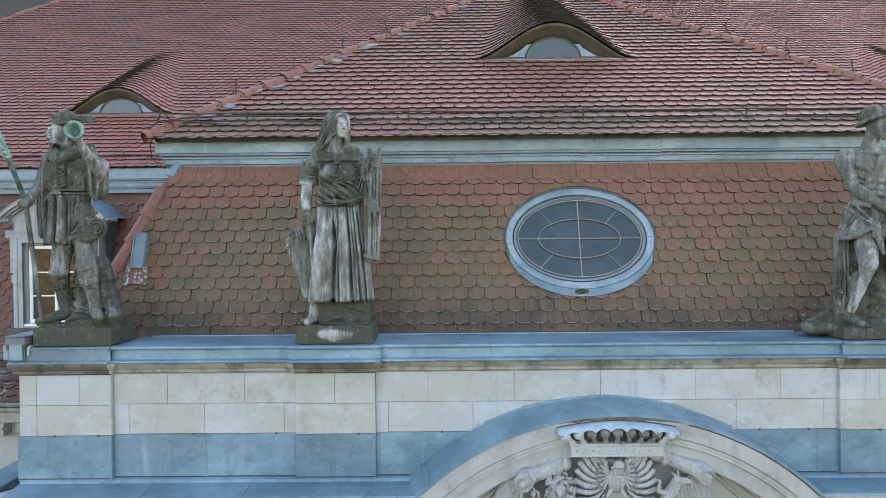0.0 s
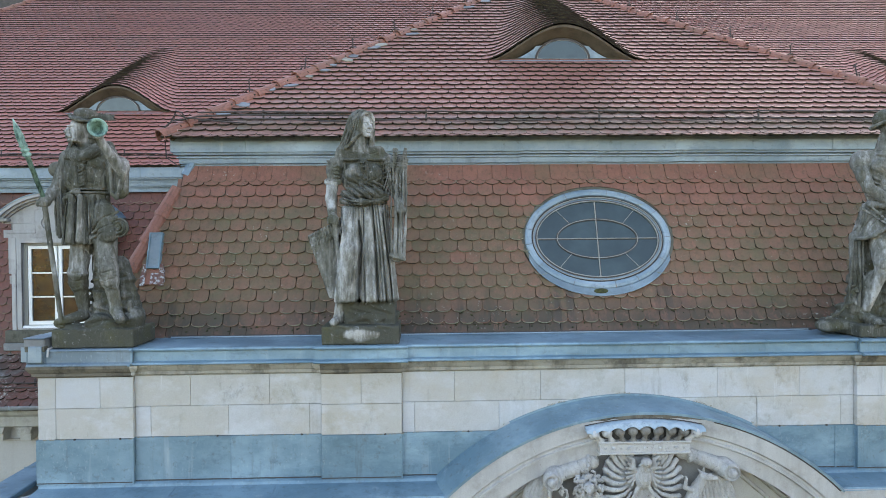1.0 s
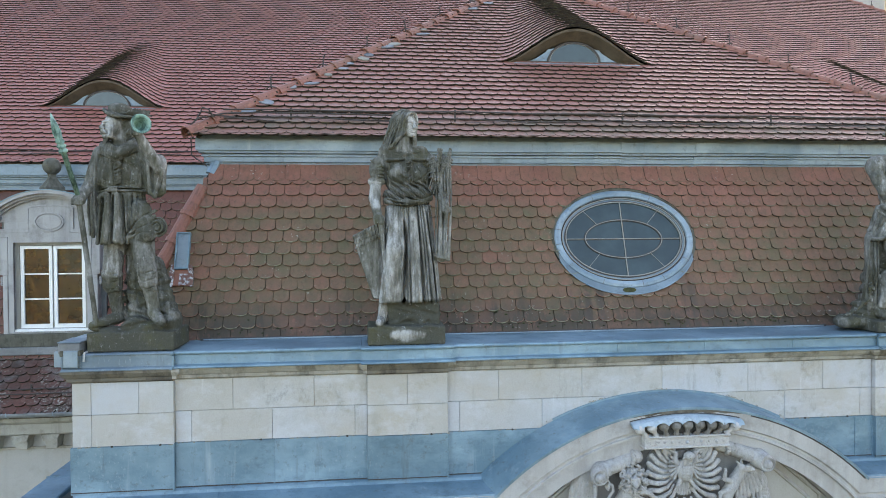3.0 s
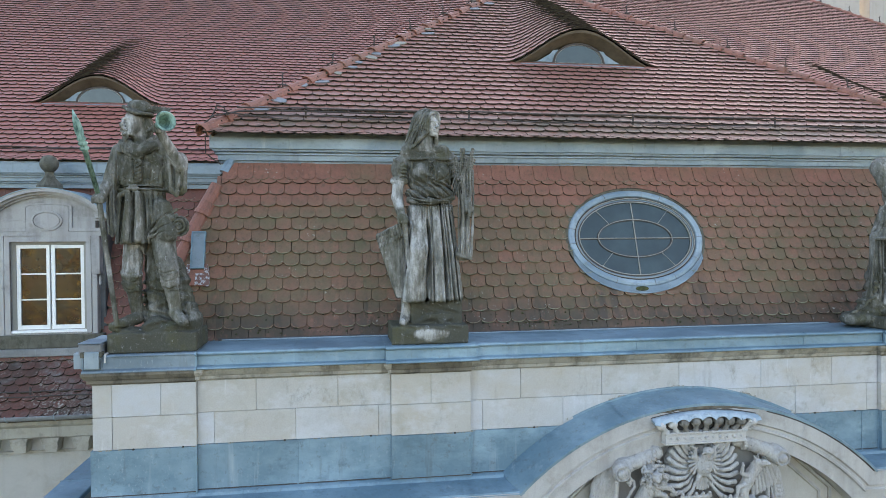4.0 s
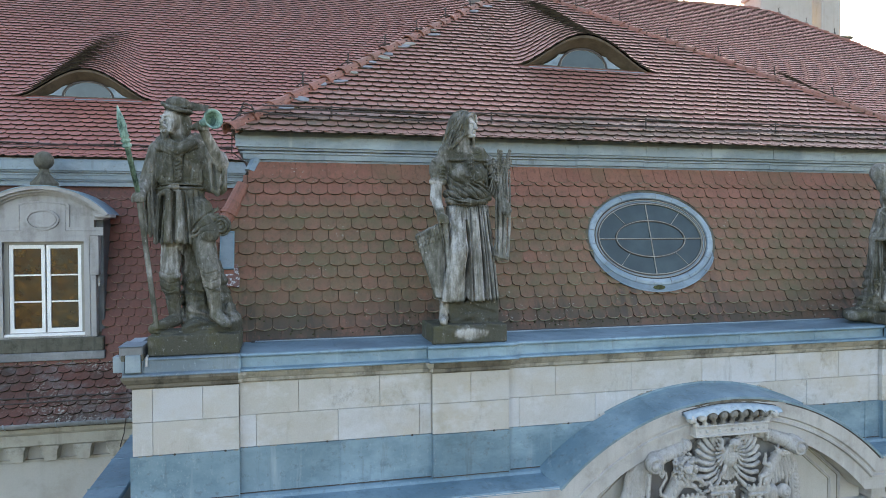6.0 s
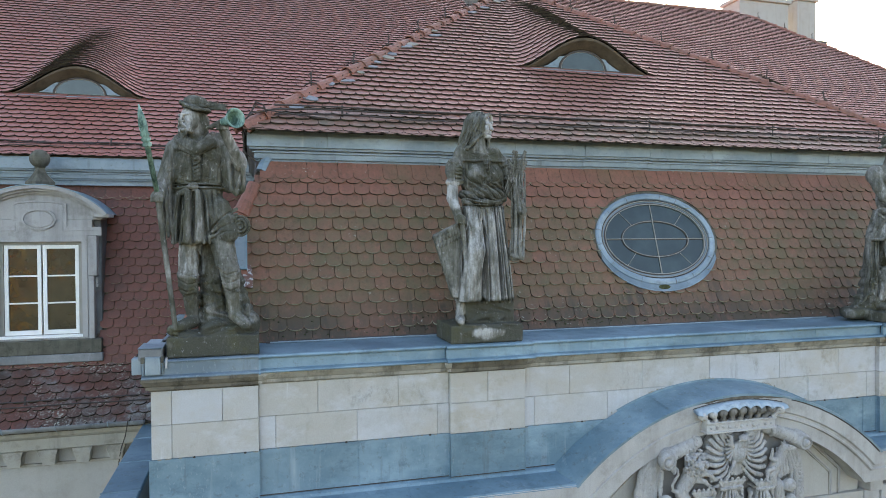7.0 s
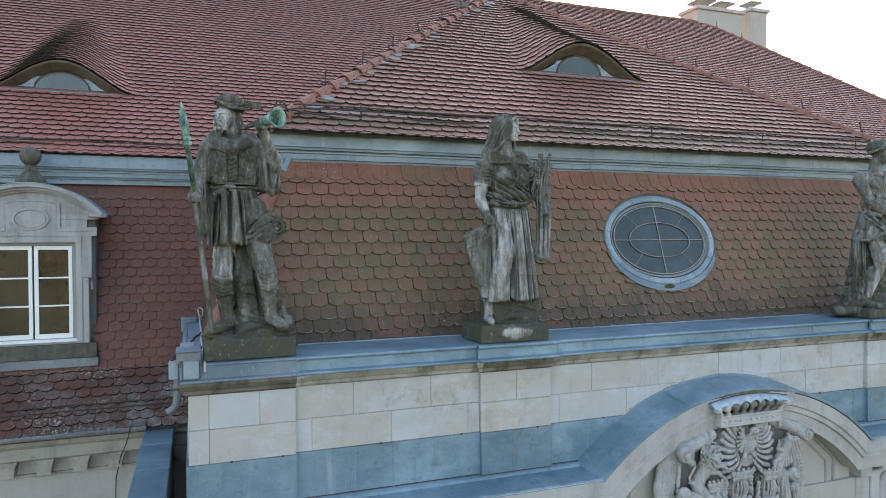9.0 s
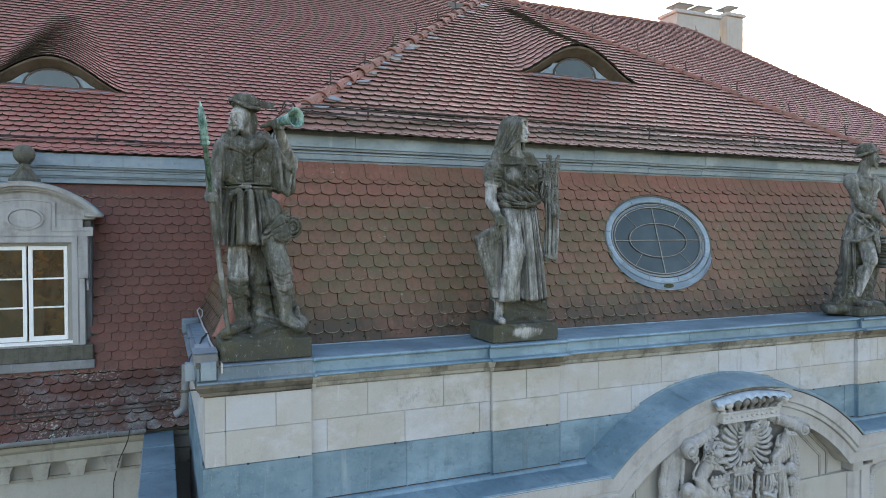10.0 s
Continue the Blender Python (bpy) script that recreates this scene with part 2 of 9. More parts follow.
M["dirty"] = stone("soot-stained cornice stone", (0.42, 0.395, 0.345), (0.27, 0.25, 0.205), (0.055, 0.047, 0.036), 0.95)
M["sooty"] = stone("soot-crusted cornice stone", (0.22, 0.195, 0.155), (0.12, 0.105, 0.082), (0.035, 0.032, 0.025), 0.95, None, 1.6)
M["eaves"] = stone("grimy eaves stone", (0.43, 0.41, 0.36), (0.33, 0.305, 0.26), (0.10, 0.09, 0.07), 0.6)
M["render"] = stone("cream render", (0.455, 0.44, 0.41), (0.40, 0.385, 0.35), (0.22, 0.19, 0.14), 0.25)
M["statue"] = weathered("weathered statue sandstone", (0.47, 0.465, 0.45), (0.20, 0.195, 0.175), (0.062, 0.062, 0.046), 0.72, 0.7)
M["relief"] = weathered("carved grey sandstone", (0.52, 0.505, 0.49), (0.33, 0.32, 0.305), (0.12, 0.115, 0.105), 0.40, 0.1)
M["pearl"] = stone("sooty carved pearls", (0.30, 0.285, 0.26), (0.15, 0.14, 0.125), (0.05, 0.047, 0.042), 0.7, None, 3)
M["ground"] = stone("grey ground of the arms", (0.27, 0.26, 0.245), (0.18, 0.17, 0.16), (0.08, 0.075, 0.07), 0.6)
# for the crown's throat: shade of the hollows between pearls put into the colour
M["soot"] = stone("shade-dark crown throat", (0.15, 0.14, 0.13), (0.08, 0.075, 0.07), (0.05, 0.05, 0.045), 0.6)
M["dormer"] = stone("grey dormer sandstone", (0.45, 0.44, 0.43), (0.36, 0.35, 0.34), (0.11, 0.10, 0.085), 0.5)
M["cheek"] = zinc("dark zinc dormer cheek", (0.075, 0.085, 0.092), (0.13, 0.145, 0.155))
M["finial"] = stone("dark weathered stone", (0.15, 0.145, 0.115), (0.085, 0.08, 0.062), (0.035, 0.036, 0.026), 0.7, None, 3)
M["zinc"] = zinc("blue-grey zinc sheet")
# paler than the other zinc: the cap's bright highlights are painted into it
M["zinc_cap"] = zinc("zinc crown cap, highlights in colour", (0.27, 0.35, 0.40), (0.50, 0.57, 0.61))
M["zinc_pale"] = zinc("pale zinc eaves box", (0.19, 0.255, 0.30), (0.30, 0.36, 0.40))
M["zinc_rim"] = zinc("dull pale zinc rim", (0.17, 0.245, 0.30), (0.30, 0.37, 0.42))
M["cable_grey"] = paint("weathered grey cable sheath", (0.42, 0.41, 0.40), 0.7)
M["zinc_dark"] = zinc("dark blue-grey zinc", (0.12, 0.17, 0.21), (0.20, 0.26, 0.30))
M["lead"] = zinc("dull lead", (0.14, 0.15, 0.16), (0.25, 0.26, 0.27))
M["iron"] = paint("rusty dark iron", (0.06, 0.05, 0.045), 0.7)
M["white"] = paint("white window paint", (0.82, 0.82, 0.80), 0.4)
M["frame"] = paint("grey window frame paint", (0.29, 0.28, 0.25), 0.5)
M["glass"] = glass_pane("window glass", (0.030, 0.026, 0.018))
M["skyglass"] = glass_pane("skylight glass", (0.028, 0.044, 0.046), 0.12)
n = Nodes("verdigris bronze", 0.65)
M["copper"] = n.done(n.mix(n.ramp(n.noise(14, 6, (1, 1, 0.4), 0.7), 0.40, 0.60), (0.035, 0.085, 0.075), (0.27, 0.43, 0.37)), None, n.noise(60, 4), 0.004)
M["soffit"] = stone("grimy mortar soffit", (0.17, 0.135, 0.095), (0.105, 0.085, 0.058), (0.05, 0.04, 0.028), 0.6, None, 2)
# near-black with olive moss: the shade line under each tile is put into this colour
n = Nodes("tile edge, moss and shade tone", 0.9)
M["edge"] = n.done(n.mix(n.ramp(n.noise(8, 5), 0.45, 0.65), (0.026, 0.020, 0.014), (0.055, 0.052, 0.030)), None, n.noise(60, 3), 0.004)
n = Nodes("lichened tile rim", 0.85)
rim = n.mix(n.ramp(n.noise(2.0, 3), 0.4, 0.6), (0.22, 0.095, 0.062), (0.15, 0.10, 0.058))
rim = n.mix(n.math("MULTIPLY", n.ramp(n.noise(24, 6, (1, 1, 1), 0.7), 0.44, 0.60), n.ramp(n.noise(1.1, 3), 0.40, 0.60, 0.12, 0.75)), rim, (0.30, 0.285, 0.20))
M["rim"] = n.done(rim, None, n.noise(60, 4), 0.004)
n = Nodes("dark moss", 0.95)
M["moss"] = n.done(n.mix(n.ramp(n.noise(30, 4), 0.4, 0.65), (0.022, 0.024, 0.012), (0.07, 0.075, 0.025)), None, n.noise(90, 4), 0.006)


# ---- building helpers ----
def mesh_of(name, verts, faces, materials=(), smooth=False):
    me = bpy.data.meshes.new(name)
    me.from_pydata([tuple(map(float, v)) for v in verts], [], [tuple(map(int, f)) for f in faces])
    for m in materials:
        me.materials.append(m)
    if smooth:
        me.polygons.foreach_set("use_smooth", [True] * len(me.polygons))
    me.update()
    return me


def part(name, data, material, parent=None, label="", local=False):
    """One mesh object, of a bmesh or of (verts, faces), under a thing or a part."""
    if isinstance(data, bmesh.types.BMesh):
        me = bpy.data.meshes.new(name)
        bmesh.ops.recalc_face_normals(data, faces=data.faces)
        data.to_mesh(me)
        data.free()
        me.materials.append(material)
    elif isinstance(data, bpy.types.Mesh):
        me = data
    else:
        me = mesh_of(name, data[0], data[1], [material])
    ob = new(name, me)
    if parent is not None:
        ob.parent = parent
        if not local:
            ob.matrix_parent_inverse = (parent.matrix_basis if parent.parent is None else parent.parent.matrix_basis @ parent.matrix_parent_inverse @ parent.matrix_basis).inverted()
    return tagged(ob, label=label)


def thing(name, label, category, at=(0, 0, 0), group="", kind=""):
    ob = new(name)
    ob.location = at
    return tagged(ob, label, category, group, kind)


def box(x0, x1, y0, y1, z0, z1, bevel=0.0, bm=None):
    bm = bm or bmesh.new()
    r = bmesh.ops.create_cube(bm, size=1)
    bmesh.ops.scale(bm, vec=(x1 - x0, y1 - y0, z1 - z0), verts=r["verts"])
    bmesh.ops.translate(bm, vec=((x0 + x1) / 2, (y0 + y1) / 2, (z0 + z1) / 2), verts=r["verts"])
    if bevel:
        edges = list({e for v in r["verts"] for e in v.link_edges})
        bmesh.ops.bevel(bm, geom=edges, offset=bevel, segments=1, affect="EDGES")
    return bm


def rod(points, radius, sides=6, bm=None, caps=True):
    """A tube along a line of points; radius may be a list."""
    bm = bm or bmesh.new()
    pts = [Vector(p) for p in points]
    rad = radius if isinstance(radius, (list, tuple)) else [radius] * len(pts)
    rings = []
    for i, p in enumerate(pts):
        d = (pts[min(i + 1, len(pts) - 1)] - pts[max(i - 1, 0)]).normalized()
        q = d.to_track_quat("Z", "Y")
        rings.append([bm.verts.new(p + q @ Vector((rad[i] * math.cos(2 * math.pi * k / sides), rad[i] * math.sin(2 * math.pi * k / sides), 0))) for k in range(sides)])
    for a, b in zip(rings, rings[1:]):
        for k in range(sides):
            bm.faces.new((a[k], a[(k + 1) % sides], b[(k + 1) % sides], b[k]))
    if caps:
        bm.faces.new(rings[0][::-1]), bm.faces.new(rings[-1])
    return bm


def lathe(profile, centre=(0, 0, 0), sides=20, bm=None):
    """Turned form: (radius, z) from the bottom up."""
    bm = bm or bmesh.new()
    rings = [[bm.verts.new((centre[0] + r * math.cos(2 * math.pi * k / sides), centre[1] + r * math.sin(2 * math.pi * k / sides), centre[2] + z)) for k in range(sides)] for r, z in profile]
    for a, b in zip(rings, rings[1:]):
        for k in range(sides):
            bm.faces.new((a[k], a[(k + 1) % sides], b[(k + 1) % sides], b[k]))
    bm.faces.new(rings[0][::-1]), bm.faces.new(rings[-1])
    return bm


def sweep(line, profile, bm=None, caps=True):
    """A moulding along a plan line, mitred; profile: (outward offset, z) as a closed outline."""
    bm = bm or bmesh.new()
    pts = [Vector(p) for p in line]
    offs = []
    for i in range(len(pts)):
        ns = []
        for a, b in ((i - 1, i), (i, i + 1)):
            if 0 <= a and b < len(pts):
                d = (pts[b] - pts[a]).normalized()
                ns.append(Vector((d.y, -d.x)))
        if len(ns) == 1:
            offs.append(ns[0])
        else:
            s = ns[0] + ns[1]
            offs.append(s / max(0.2, s.dot(ns[0])))
    rings = [[bm.verts.new((p.x + o.x * q, p.y + o.y * q, z)) for q, z in profile] for p, o in zip(pts, offs)]
    n = len(profile)
    for a, b in zip(rings, rings[1:]):
        for k in range(n):
            bm.faces.new((a[k], a[(k + 1) % n], b[(k + 1) % n], b[k]))
    if caps:
        bm.faces.new(rings[0][::-1]), bm.faces.new(rings[-1])
    return bm


def prism(outline, y0, y1, bm=None):
    """A flat outline in x and z, from y0 back to y1."""
    bm = bm or bmesh.new()
    a = [bm.verts.new((x, y0, z)) for x, z in outline]
    b = [bm.verts.new((x, y1, z)) for x, z in outline]
    bm.faces.new(a), bm.faces.new(b[::-1])
    for k in range(len(outline)):
        j = (k + 1) % len(outline)
        bm.faces.new((a[k], b[k], b[j], a[j]))
    return bm


def ring(outer, inner, y0, y1, bm=None, closed=True):
    """A flat ring, or an open band, between two outlines of the same count, in x and z."""
    bm = bm or bmesh.new()
    loops = [[bm.verts.new((x, y, z)) for x, z in o] for o, y in ((outer, y0), (inner, y0), (inner, y1), (outer, y1))]
    n = len(outer)
    for a, b in zip(loops, loops[1:] + loops[:1]):
        for k in range(n if closed else n - 1):
            j = (k + 1) % n
            bm.faces.new((a[k], a[j], b[j], b[k]))
    if not closed:
        for k in (0, n - 1):
            bm.faces.new([l[k] for l in loops])
    return bm


def ellipse(cx, cz, rx, rz, n=48, a0=0.0, a1=2 * math.pi):
    closed = abs(a1 - a0 - 2 * math.pi) < 1e-6
    return [(cx + rx * math.cos(a0 + (a1 - a0) * k / (n if closed else n - 1)), cz + rz * math.sin(a0 + (a1 - a0) * k / (n if closed else n - 1))) for k in range(n)]



# ---- the setting: ground, walls, roof planes ----
CX = 1.65                       # middle axis of the projecting bay
EAVE_Y, EAVE_Z, PITCH = 8.09, 11.25, 0.74
WING_Y, WING_RIDGE_Y = 11.40, 20.2
RIDGE_Z = EAVE_Z + PITCH * (WING_RIDGE_Y - WING_Y)
HALF = 5.17                     # half width of the bay's eave

n = Nodes("autumn grass", 0.9)
M["grass"] = n.done(n.mix(n.ramp(n.noise(0.3, 6), 0.3, 0.7), (0.10, 0.10, 0.035), (0.16, 0.13, 0.05)), None, n.noise(30, 4), 0.02)
tagged(part("ground", ([(-900, -900, 0), (900, -900, 0), (900, 900, 0), (-900, 900, 0)], [(0, 1, 2, 3)]), M["grass"]), "autumn lawn far below the roofs", "ground", kind="structure")

# plan line of the bay's front with its shallow piers
PIERS = [(-4.365, -3.425), (-1.545, -0.727), (4.003, 4.82), (6.69, 7.61)]
PANEL_Y, PIER_Y = 6.86, 6.81
PLAN = [(-4.365, 10.4)]
for a, b in PIERS:
    if a > -4.3:
        PLAN.append((a, PANEL_Y))
    PLAN += [(a, PIER_Y), (b, PIER_Y)]
    if b < 7.6:
        PLAN.append((b, PANEL_Y))
PLAN.append((7.61, 10.4))


def front_y(x):
    return PIER_Y if any(a - 1e-6 <= x <= b + 1e-6 for a, b in PIERS) else PANEL_Y


wall = tagged(part("wall_front", box(-4.30, 7.57, 6.90, 10.6, 0, 8.64), M["mortar"]), "cream sandstone ashlar front wall with shallow piers", "wall", kind="structure")
part("plinth_wall", box(-4.33, 7.60, 6.87, 6.90, 0, 7.0), M["render"], wall)
part("side_render", box(-4.365, -4.30, 6.87, 10.6, 0, 8.02), M["render"], wall)

# ashlar blocks in two courses
COURSES = {
    "upper": [(-4.365, -4.19, -3.75, -3.425), (-3.425, -2.87, -2.075, -1.545), (-1.545, -1.14, -0.727), (-0.727, -0.19, 0.70, 1.58, 2.55, 3.42, 4.003), (4.003, 4.40, 4.82), (4.82, 5.7, 6.69), (6.69, 7.2, 7.61)],
    "lower": [(-4.365, -4.19, -3.425), (-3.425, -3.27, -2.49, -1.67, -1.545), (-1.545, -0.727), (-0.727, -0.60, 0.27, 1.2, 2.1, 2.97, 3.86, 4.003), (4.003, 4.82), (4.82, 5.5, 6.69), (6.69, 7.61)],
}
for course, (z0, z1) in (("upper", (8.329, 8.64)), ("lower", (8.018, 8.326))):
    for run in COURSES[course]:
        for a, b in zip(run, run[1:]):
            y = front_y((a + b) / 2)
            inset = 0.0012
            part("stone_block", box(a + inset, b - inset, y + random.uniform(-0.002, 0.002), y + 0.3, z0, z1, 0.004), M["block"], wall)
for z0, z1 in ((8.329, 8.64), (8.018, 8.326)):
    for k, (a, b) in enumerate(((7.12, 7.7), (7.7, 8.5), (8.5, 9.4), (9.4, 10.3))):
        part("stone_block", box(-4.365, -4.1, a + 0.002, b - 0.002, z0, z1, 0.004), M["block"], wall)

# zinc apron sheets under the blocks
apron = tagged(thing("apron", "blue-grey zinc apron sheets under the ashlar", "flashing"), kind="structure")
for run in ((-4.385, -3.425), (-3.425, -2.47, -1.545), (-1.545, -0.727), (-0.727, 0.55), (2.9, 3.80, 4.003), (4.003, 4.82), (4.82, 5.7, 6.69), (6.69, 7.62)):
    for a, b in zip(run, run[1:]):
        y = front_y((a + b) / 2)
        bm = box(a + 0.001, b - 0.001, y - 0.012, y + 0.2, 7.56, 8.016, 0.003)
        box(b - 0.012, b + 0.004, y - 0.018, y, 7.56, 8.014, 0.002, bm)
        part("zinc_sheet", bm, M["zinc"], apron)
        # thin dark strip added for the shadow gap at the apron's foot
        part("sealant_strip", box(a, b, y - 0.017, y - 0.004, 7.576, 7.585, 0.002), M["iron"], apron)
part("zinc_sheet", box(-4.385, -4.2, 6.9, 10.3, 7.4, 8.016, 0.003), M["zinc"], apron)

# crumbs of mortar along the apron's upper edge
bm = bmesh.new()
for k in range(420):
    x = random.uniform(-4.32, 7.55)
    if 0.45 < x < 2.9 or noise.noise((x * 1.7, 3, 1)) < -0.05:
        continue
    y = front_y(x) - 0.013
    rod([(x, y, 8.017 + random.uniform(-0.003, 0.004)), (x + random.uniform(0.006, 0.03), y, 8.017 + random.uniform(-0.003, 0.004))], [random.uniform(0.002, 0.007), random.uniform(0.002, 0.005)], 5, bm)
tagged(part("mortar_fillet", bm, M["mortar"], apron), kind="stuff")

# upper cornice: soot-stained stone moulding, zinc cover with seams
cornice = tagged(part("cornice", sweep(PLAN, [(-0.1, 8.64), (0.0, 8.64), (0.012, 8.655), (0.035, 8.66), (0.035, 8.69), (0.05, 8.70), (0.075, 8.74), (0.075, 8.762), (-0.1, 8.762)]), M["dirty"]), "stained sandstone cornice moulding", "cornice", kind="structure")
for a, b in PIERS[:3]:
    line = [(a, PIER_Y), (b, PIER_Y)] if a > -4.3 else [(a, 7.3), (a, PIER_Y), (b, PIER_Y)]
    part("cornice_stone", sweep(line, [(-0.05, 8.6385), (0.002, 8.6385), (0.014, 8.654), (0.037, 8.659), (0.037, 8.689), (0.052, 8.699), (0.077, 8.739), (0.077, 8.7635), (-0.05, 8.7635)]), M["sooty"], cornice, "soot-blackened cornice stone")
ledge = tagged(thing("ledge", "blue-grey zinc ledge cover with raised seams", "flashing"), kind="structure")
COVER = [(0.02, 8.764), (0.118, 8.764), (0.126, 8.773), (0.118, 8.787), (0.055, 8.797), (0.046, 8.888), (0.078, 8.898), (0.084, 8.911), (0.076, 8.925), (0.045, 8.931), (0.02, 8.931)]
CORNER = [(0.02, 8.764), (0.082, 8.764), (0.086, 8.772), (0.080, 8.784), (0.050, 8.797), (0.046, 8.905), (0.060, 8.910), (0.062, 8.918), (0.056, 8.926), (0.045, 8.931), (0.02, 8.931)]
SEAMS = [-4.43, -3.41, -2.50, -1.60, -0.67, 0.06, 1.08, 2.04, 3.04, 4.0, 4.83, 5.8, 6.69, 7.7]
for a, b in zip(SEAMS, SEAMS[1:]):
    mid = (a + b) / 2
    y = front_y(mid)
    bm = sweep([(a + 0.001, y), (b - 0.001, y)], COVER if a > -4.4 else CORNER)
    back = 7.60
    bm2 = [bm.verts.new(v) for v in ((a + 0.001, y - 0.045, 8.930), (b - 0.001, y - 0.045, 8.930), (b - 0.001, back, 8.918), (a + 0.001, back, 8.918), (a + 0.001, y - 0.045, 8.90), (b - 0.001, y - 0.045, 8.90), (b - 0.001, back, 8.88), (a + 0.001, back, 8.88))]
    for f in ((0, 1, 2, 3), (7, 6, 5, 4), (1, 5, 6, 2), (0, 3, 7, 4), (3, 2, 6, 7)):
        bm.faces.new([bm2[i] for i in f])
    sheet = part("zinc_sheet", bm, M["zinc_dark"] if a < -4.4 else M["zinc"], ledge)
    part("seam", sweep([(b - 0.011, y), (b + 0.007, y)], [(q + 0.005, z + 0.003 * (z > 8.85)) for q, z in COVER]), M["zinc"], sheet)
# the ledge's return along the bay's side
part("zinc_sheet", sweep([(-4.365, 9.9), (-4.365, 6.86)], CORNER), M["zinc_dark"], ledge)
part("zinc_sheet", box(-4.38, -4.0, 6.86, 9.9, 8.88, 8.932), M["zinc"], ledge)
part("stop_end", box(-4.47, -4.25, 9.88, 9.98, 8.80, 9.0, 0.02), M["zinc_dark"], ledge)
for y in (7.62, 8.55):
    part("seam", box(-4.44, -4.2, y, y + 0.014, 8.925, 8.938, 0.003), M["zinc_dark"], ledge)
part("drip_bar", rod([(-3.3, 7.515, 8.930), (3.9, 7.515, 8.930)], 0.009), M["zinc_pale"], ledge)
part("drip_bar", rod([(4.9, 7.515, 8.930), (7.3, 7.515, 8.930)], 0.009), M["zinc_pale"], ledge)
part("felt_strip", box(-3.34, 3.95, 7.53, 7.56, 8.90, 8.944, 0.004), M["iron"], ledge)
part("felt_strip", box(4.86, 7.34, 7.53, 7.56, 8.90, 8.944, 0.004), M["iron"], ledge)

# lower cornice: horizontal mouldings, and the arch over the middle
AX, AZ = 1.66, 5.47             # centre of the arch
R_IN, R_OUT, R_BACK = 2.42, 2.81, 2.925
ANG = math.asin((7.49 - AZ) / R_OUT)
xl, xr = AX - R_OUT * math.cos(ANG), AX + R_OUT * math.cos(ANG)
FACE_Y = 6.45
# moulding as (distance inward from the outer edge, y of the face)
STEPS = [(0.0, FACE_Y), (0.165, FACE_Y + 0.005), (0.18, FACE_Y + 0.03), (0.205, FACE_Y + 0.03), (0.215, FACE_Y + 0.015), (0.235, FACE_Y + 0.015), (0.245, FACE_Y + 0.05), (0.385, FACE_Y + 0.055), (0.39, 6.8)]


def settled(a):
    """How far the cover's back edge lies below a true circle."""
    c = math.cos(a)
    return max(-0.075, -0.037 - 0.06 * c - 0.2 * min(max(c, 0.0), 0.45) ** 2)


def arch_sweep(steps, radius, a0, a1, count, bm=None):
    bm = bm or bmesh.new()
    rows = []
    for i in range(count + 1):
        a = a0 + (a1 - a0) * i / count
        reach = [radius - q + (settled(a) if q < -0.05 else 0.0) for q, y in steps]
        rows.append([bm.verts.new((AX + r * math.cos(a), y, AZ + r * math.sin(a))) for r, (q, y) in zip(reach, steps)])
    for r, s in zip(rows, rows[1:]):
        for k in range(len(steps) - 1):
            bm.faces.new((r[k], r[k + 1], s[k + 1], s[k]))
    return bm


lower = tagged(thing("lower_cornice", "pale sandstone cornice rising as a round arch over the arms", "cornice"), kind="structure")
# arch stones with fine joints
joints = [math.pi - ANG, math.radians(114), math.radians(100), math.radians(80), math.radians(66), ANG]
full = [(0.0, 6.8)] + STEPS


def foot_angle(q):
    """Where the arch's moulding line q meets the level one."""
    return math.asin((7.49 - q - AZ) / (R_OUT - q))


for i, (a0, a1) in enumerate(zip(joints, joints[1:])):
    bm = bmesh.new()
    rows = []
    for k in range(17):
        t = k / 16
        row = []
        for q, y in full:
            b0 = math.pi - foot_angle(q) if i == 0 else a0 - 0.0003
            b1 = foot_angle(q) if i == len(joints) - 2 else a1 + 0.0003
            a = b0 + (b1 - b0) * t
            row.append(bm.verts.new((AX + (R_OUT - q) * math.cos(a), y, AZ + (R_OUT - q) * math.sin(a))))
        rows.append(row)
    for r, s in zip(rows, rows[1:]):
        for k in range(len(full) - 1):
            bm.faces.new((r[k], r[k + 1], s[k + 1], s[k]))
    part("arch_stone", bm, M["trim"], lower)
for a, b in ((-4.365, -2.9), (-2.9, -1.5), (-1.5, None), (None, 4.6), (4.6, 6.2), (6.2, 7.61)):
    bm = bmesh.new()
    rows = []
    for end, x in ((-1, a), (1, b)):
        row = []
        for q, y in full + [(0.39, 6.95)]:
            if x is None:
                xx = AX - end * (R_OUT - q) * math.cos(foot_angle(q))
            elif x == -4.365:
                xx = x - max(0.0, 6.8 - y)
            else:
                xx = x - end * 0.0015
            row.append(bm.verts.new((xx, y, 7.49 - q)))
        rows.append(row)
    for k in range(len(full)):
        bm.faces.new((rows[0][k], rows[0][k + 1], rows[1][k + 1], rows[1][k]))
    part("cornice_stone", bm, M["trim"], lower)
part("frieze", box(-4.365, 7.61, 6.80, 6.95, 0.0, 7.12), M["render"], lower)
# zinc on the flat cornice: sloping cover with lip
slope = [(0.0, 7.575), (0.03, 7.56), (0.045, 7.535), (0.365, 7.505), (0.375, 7.49), (0.385, 7.478), (0.37, 7.472), (0.0, 7.472)]
runs = [(-4.365, -3.0), (-3.0, -2.0), (-2.0, -1.0), (-1.0, xl + 0.02), (xr - 0.02, 4.7), (4.7, 5.9), (5.9, 7.61)]
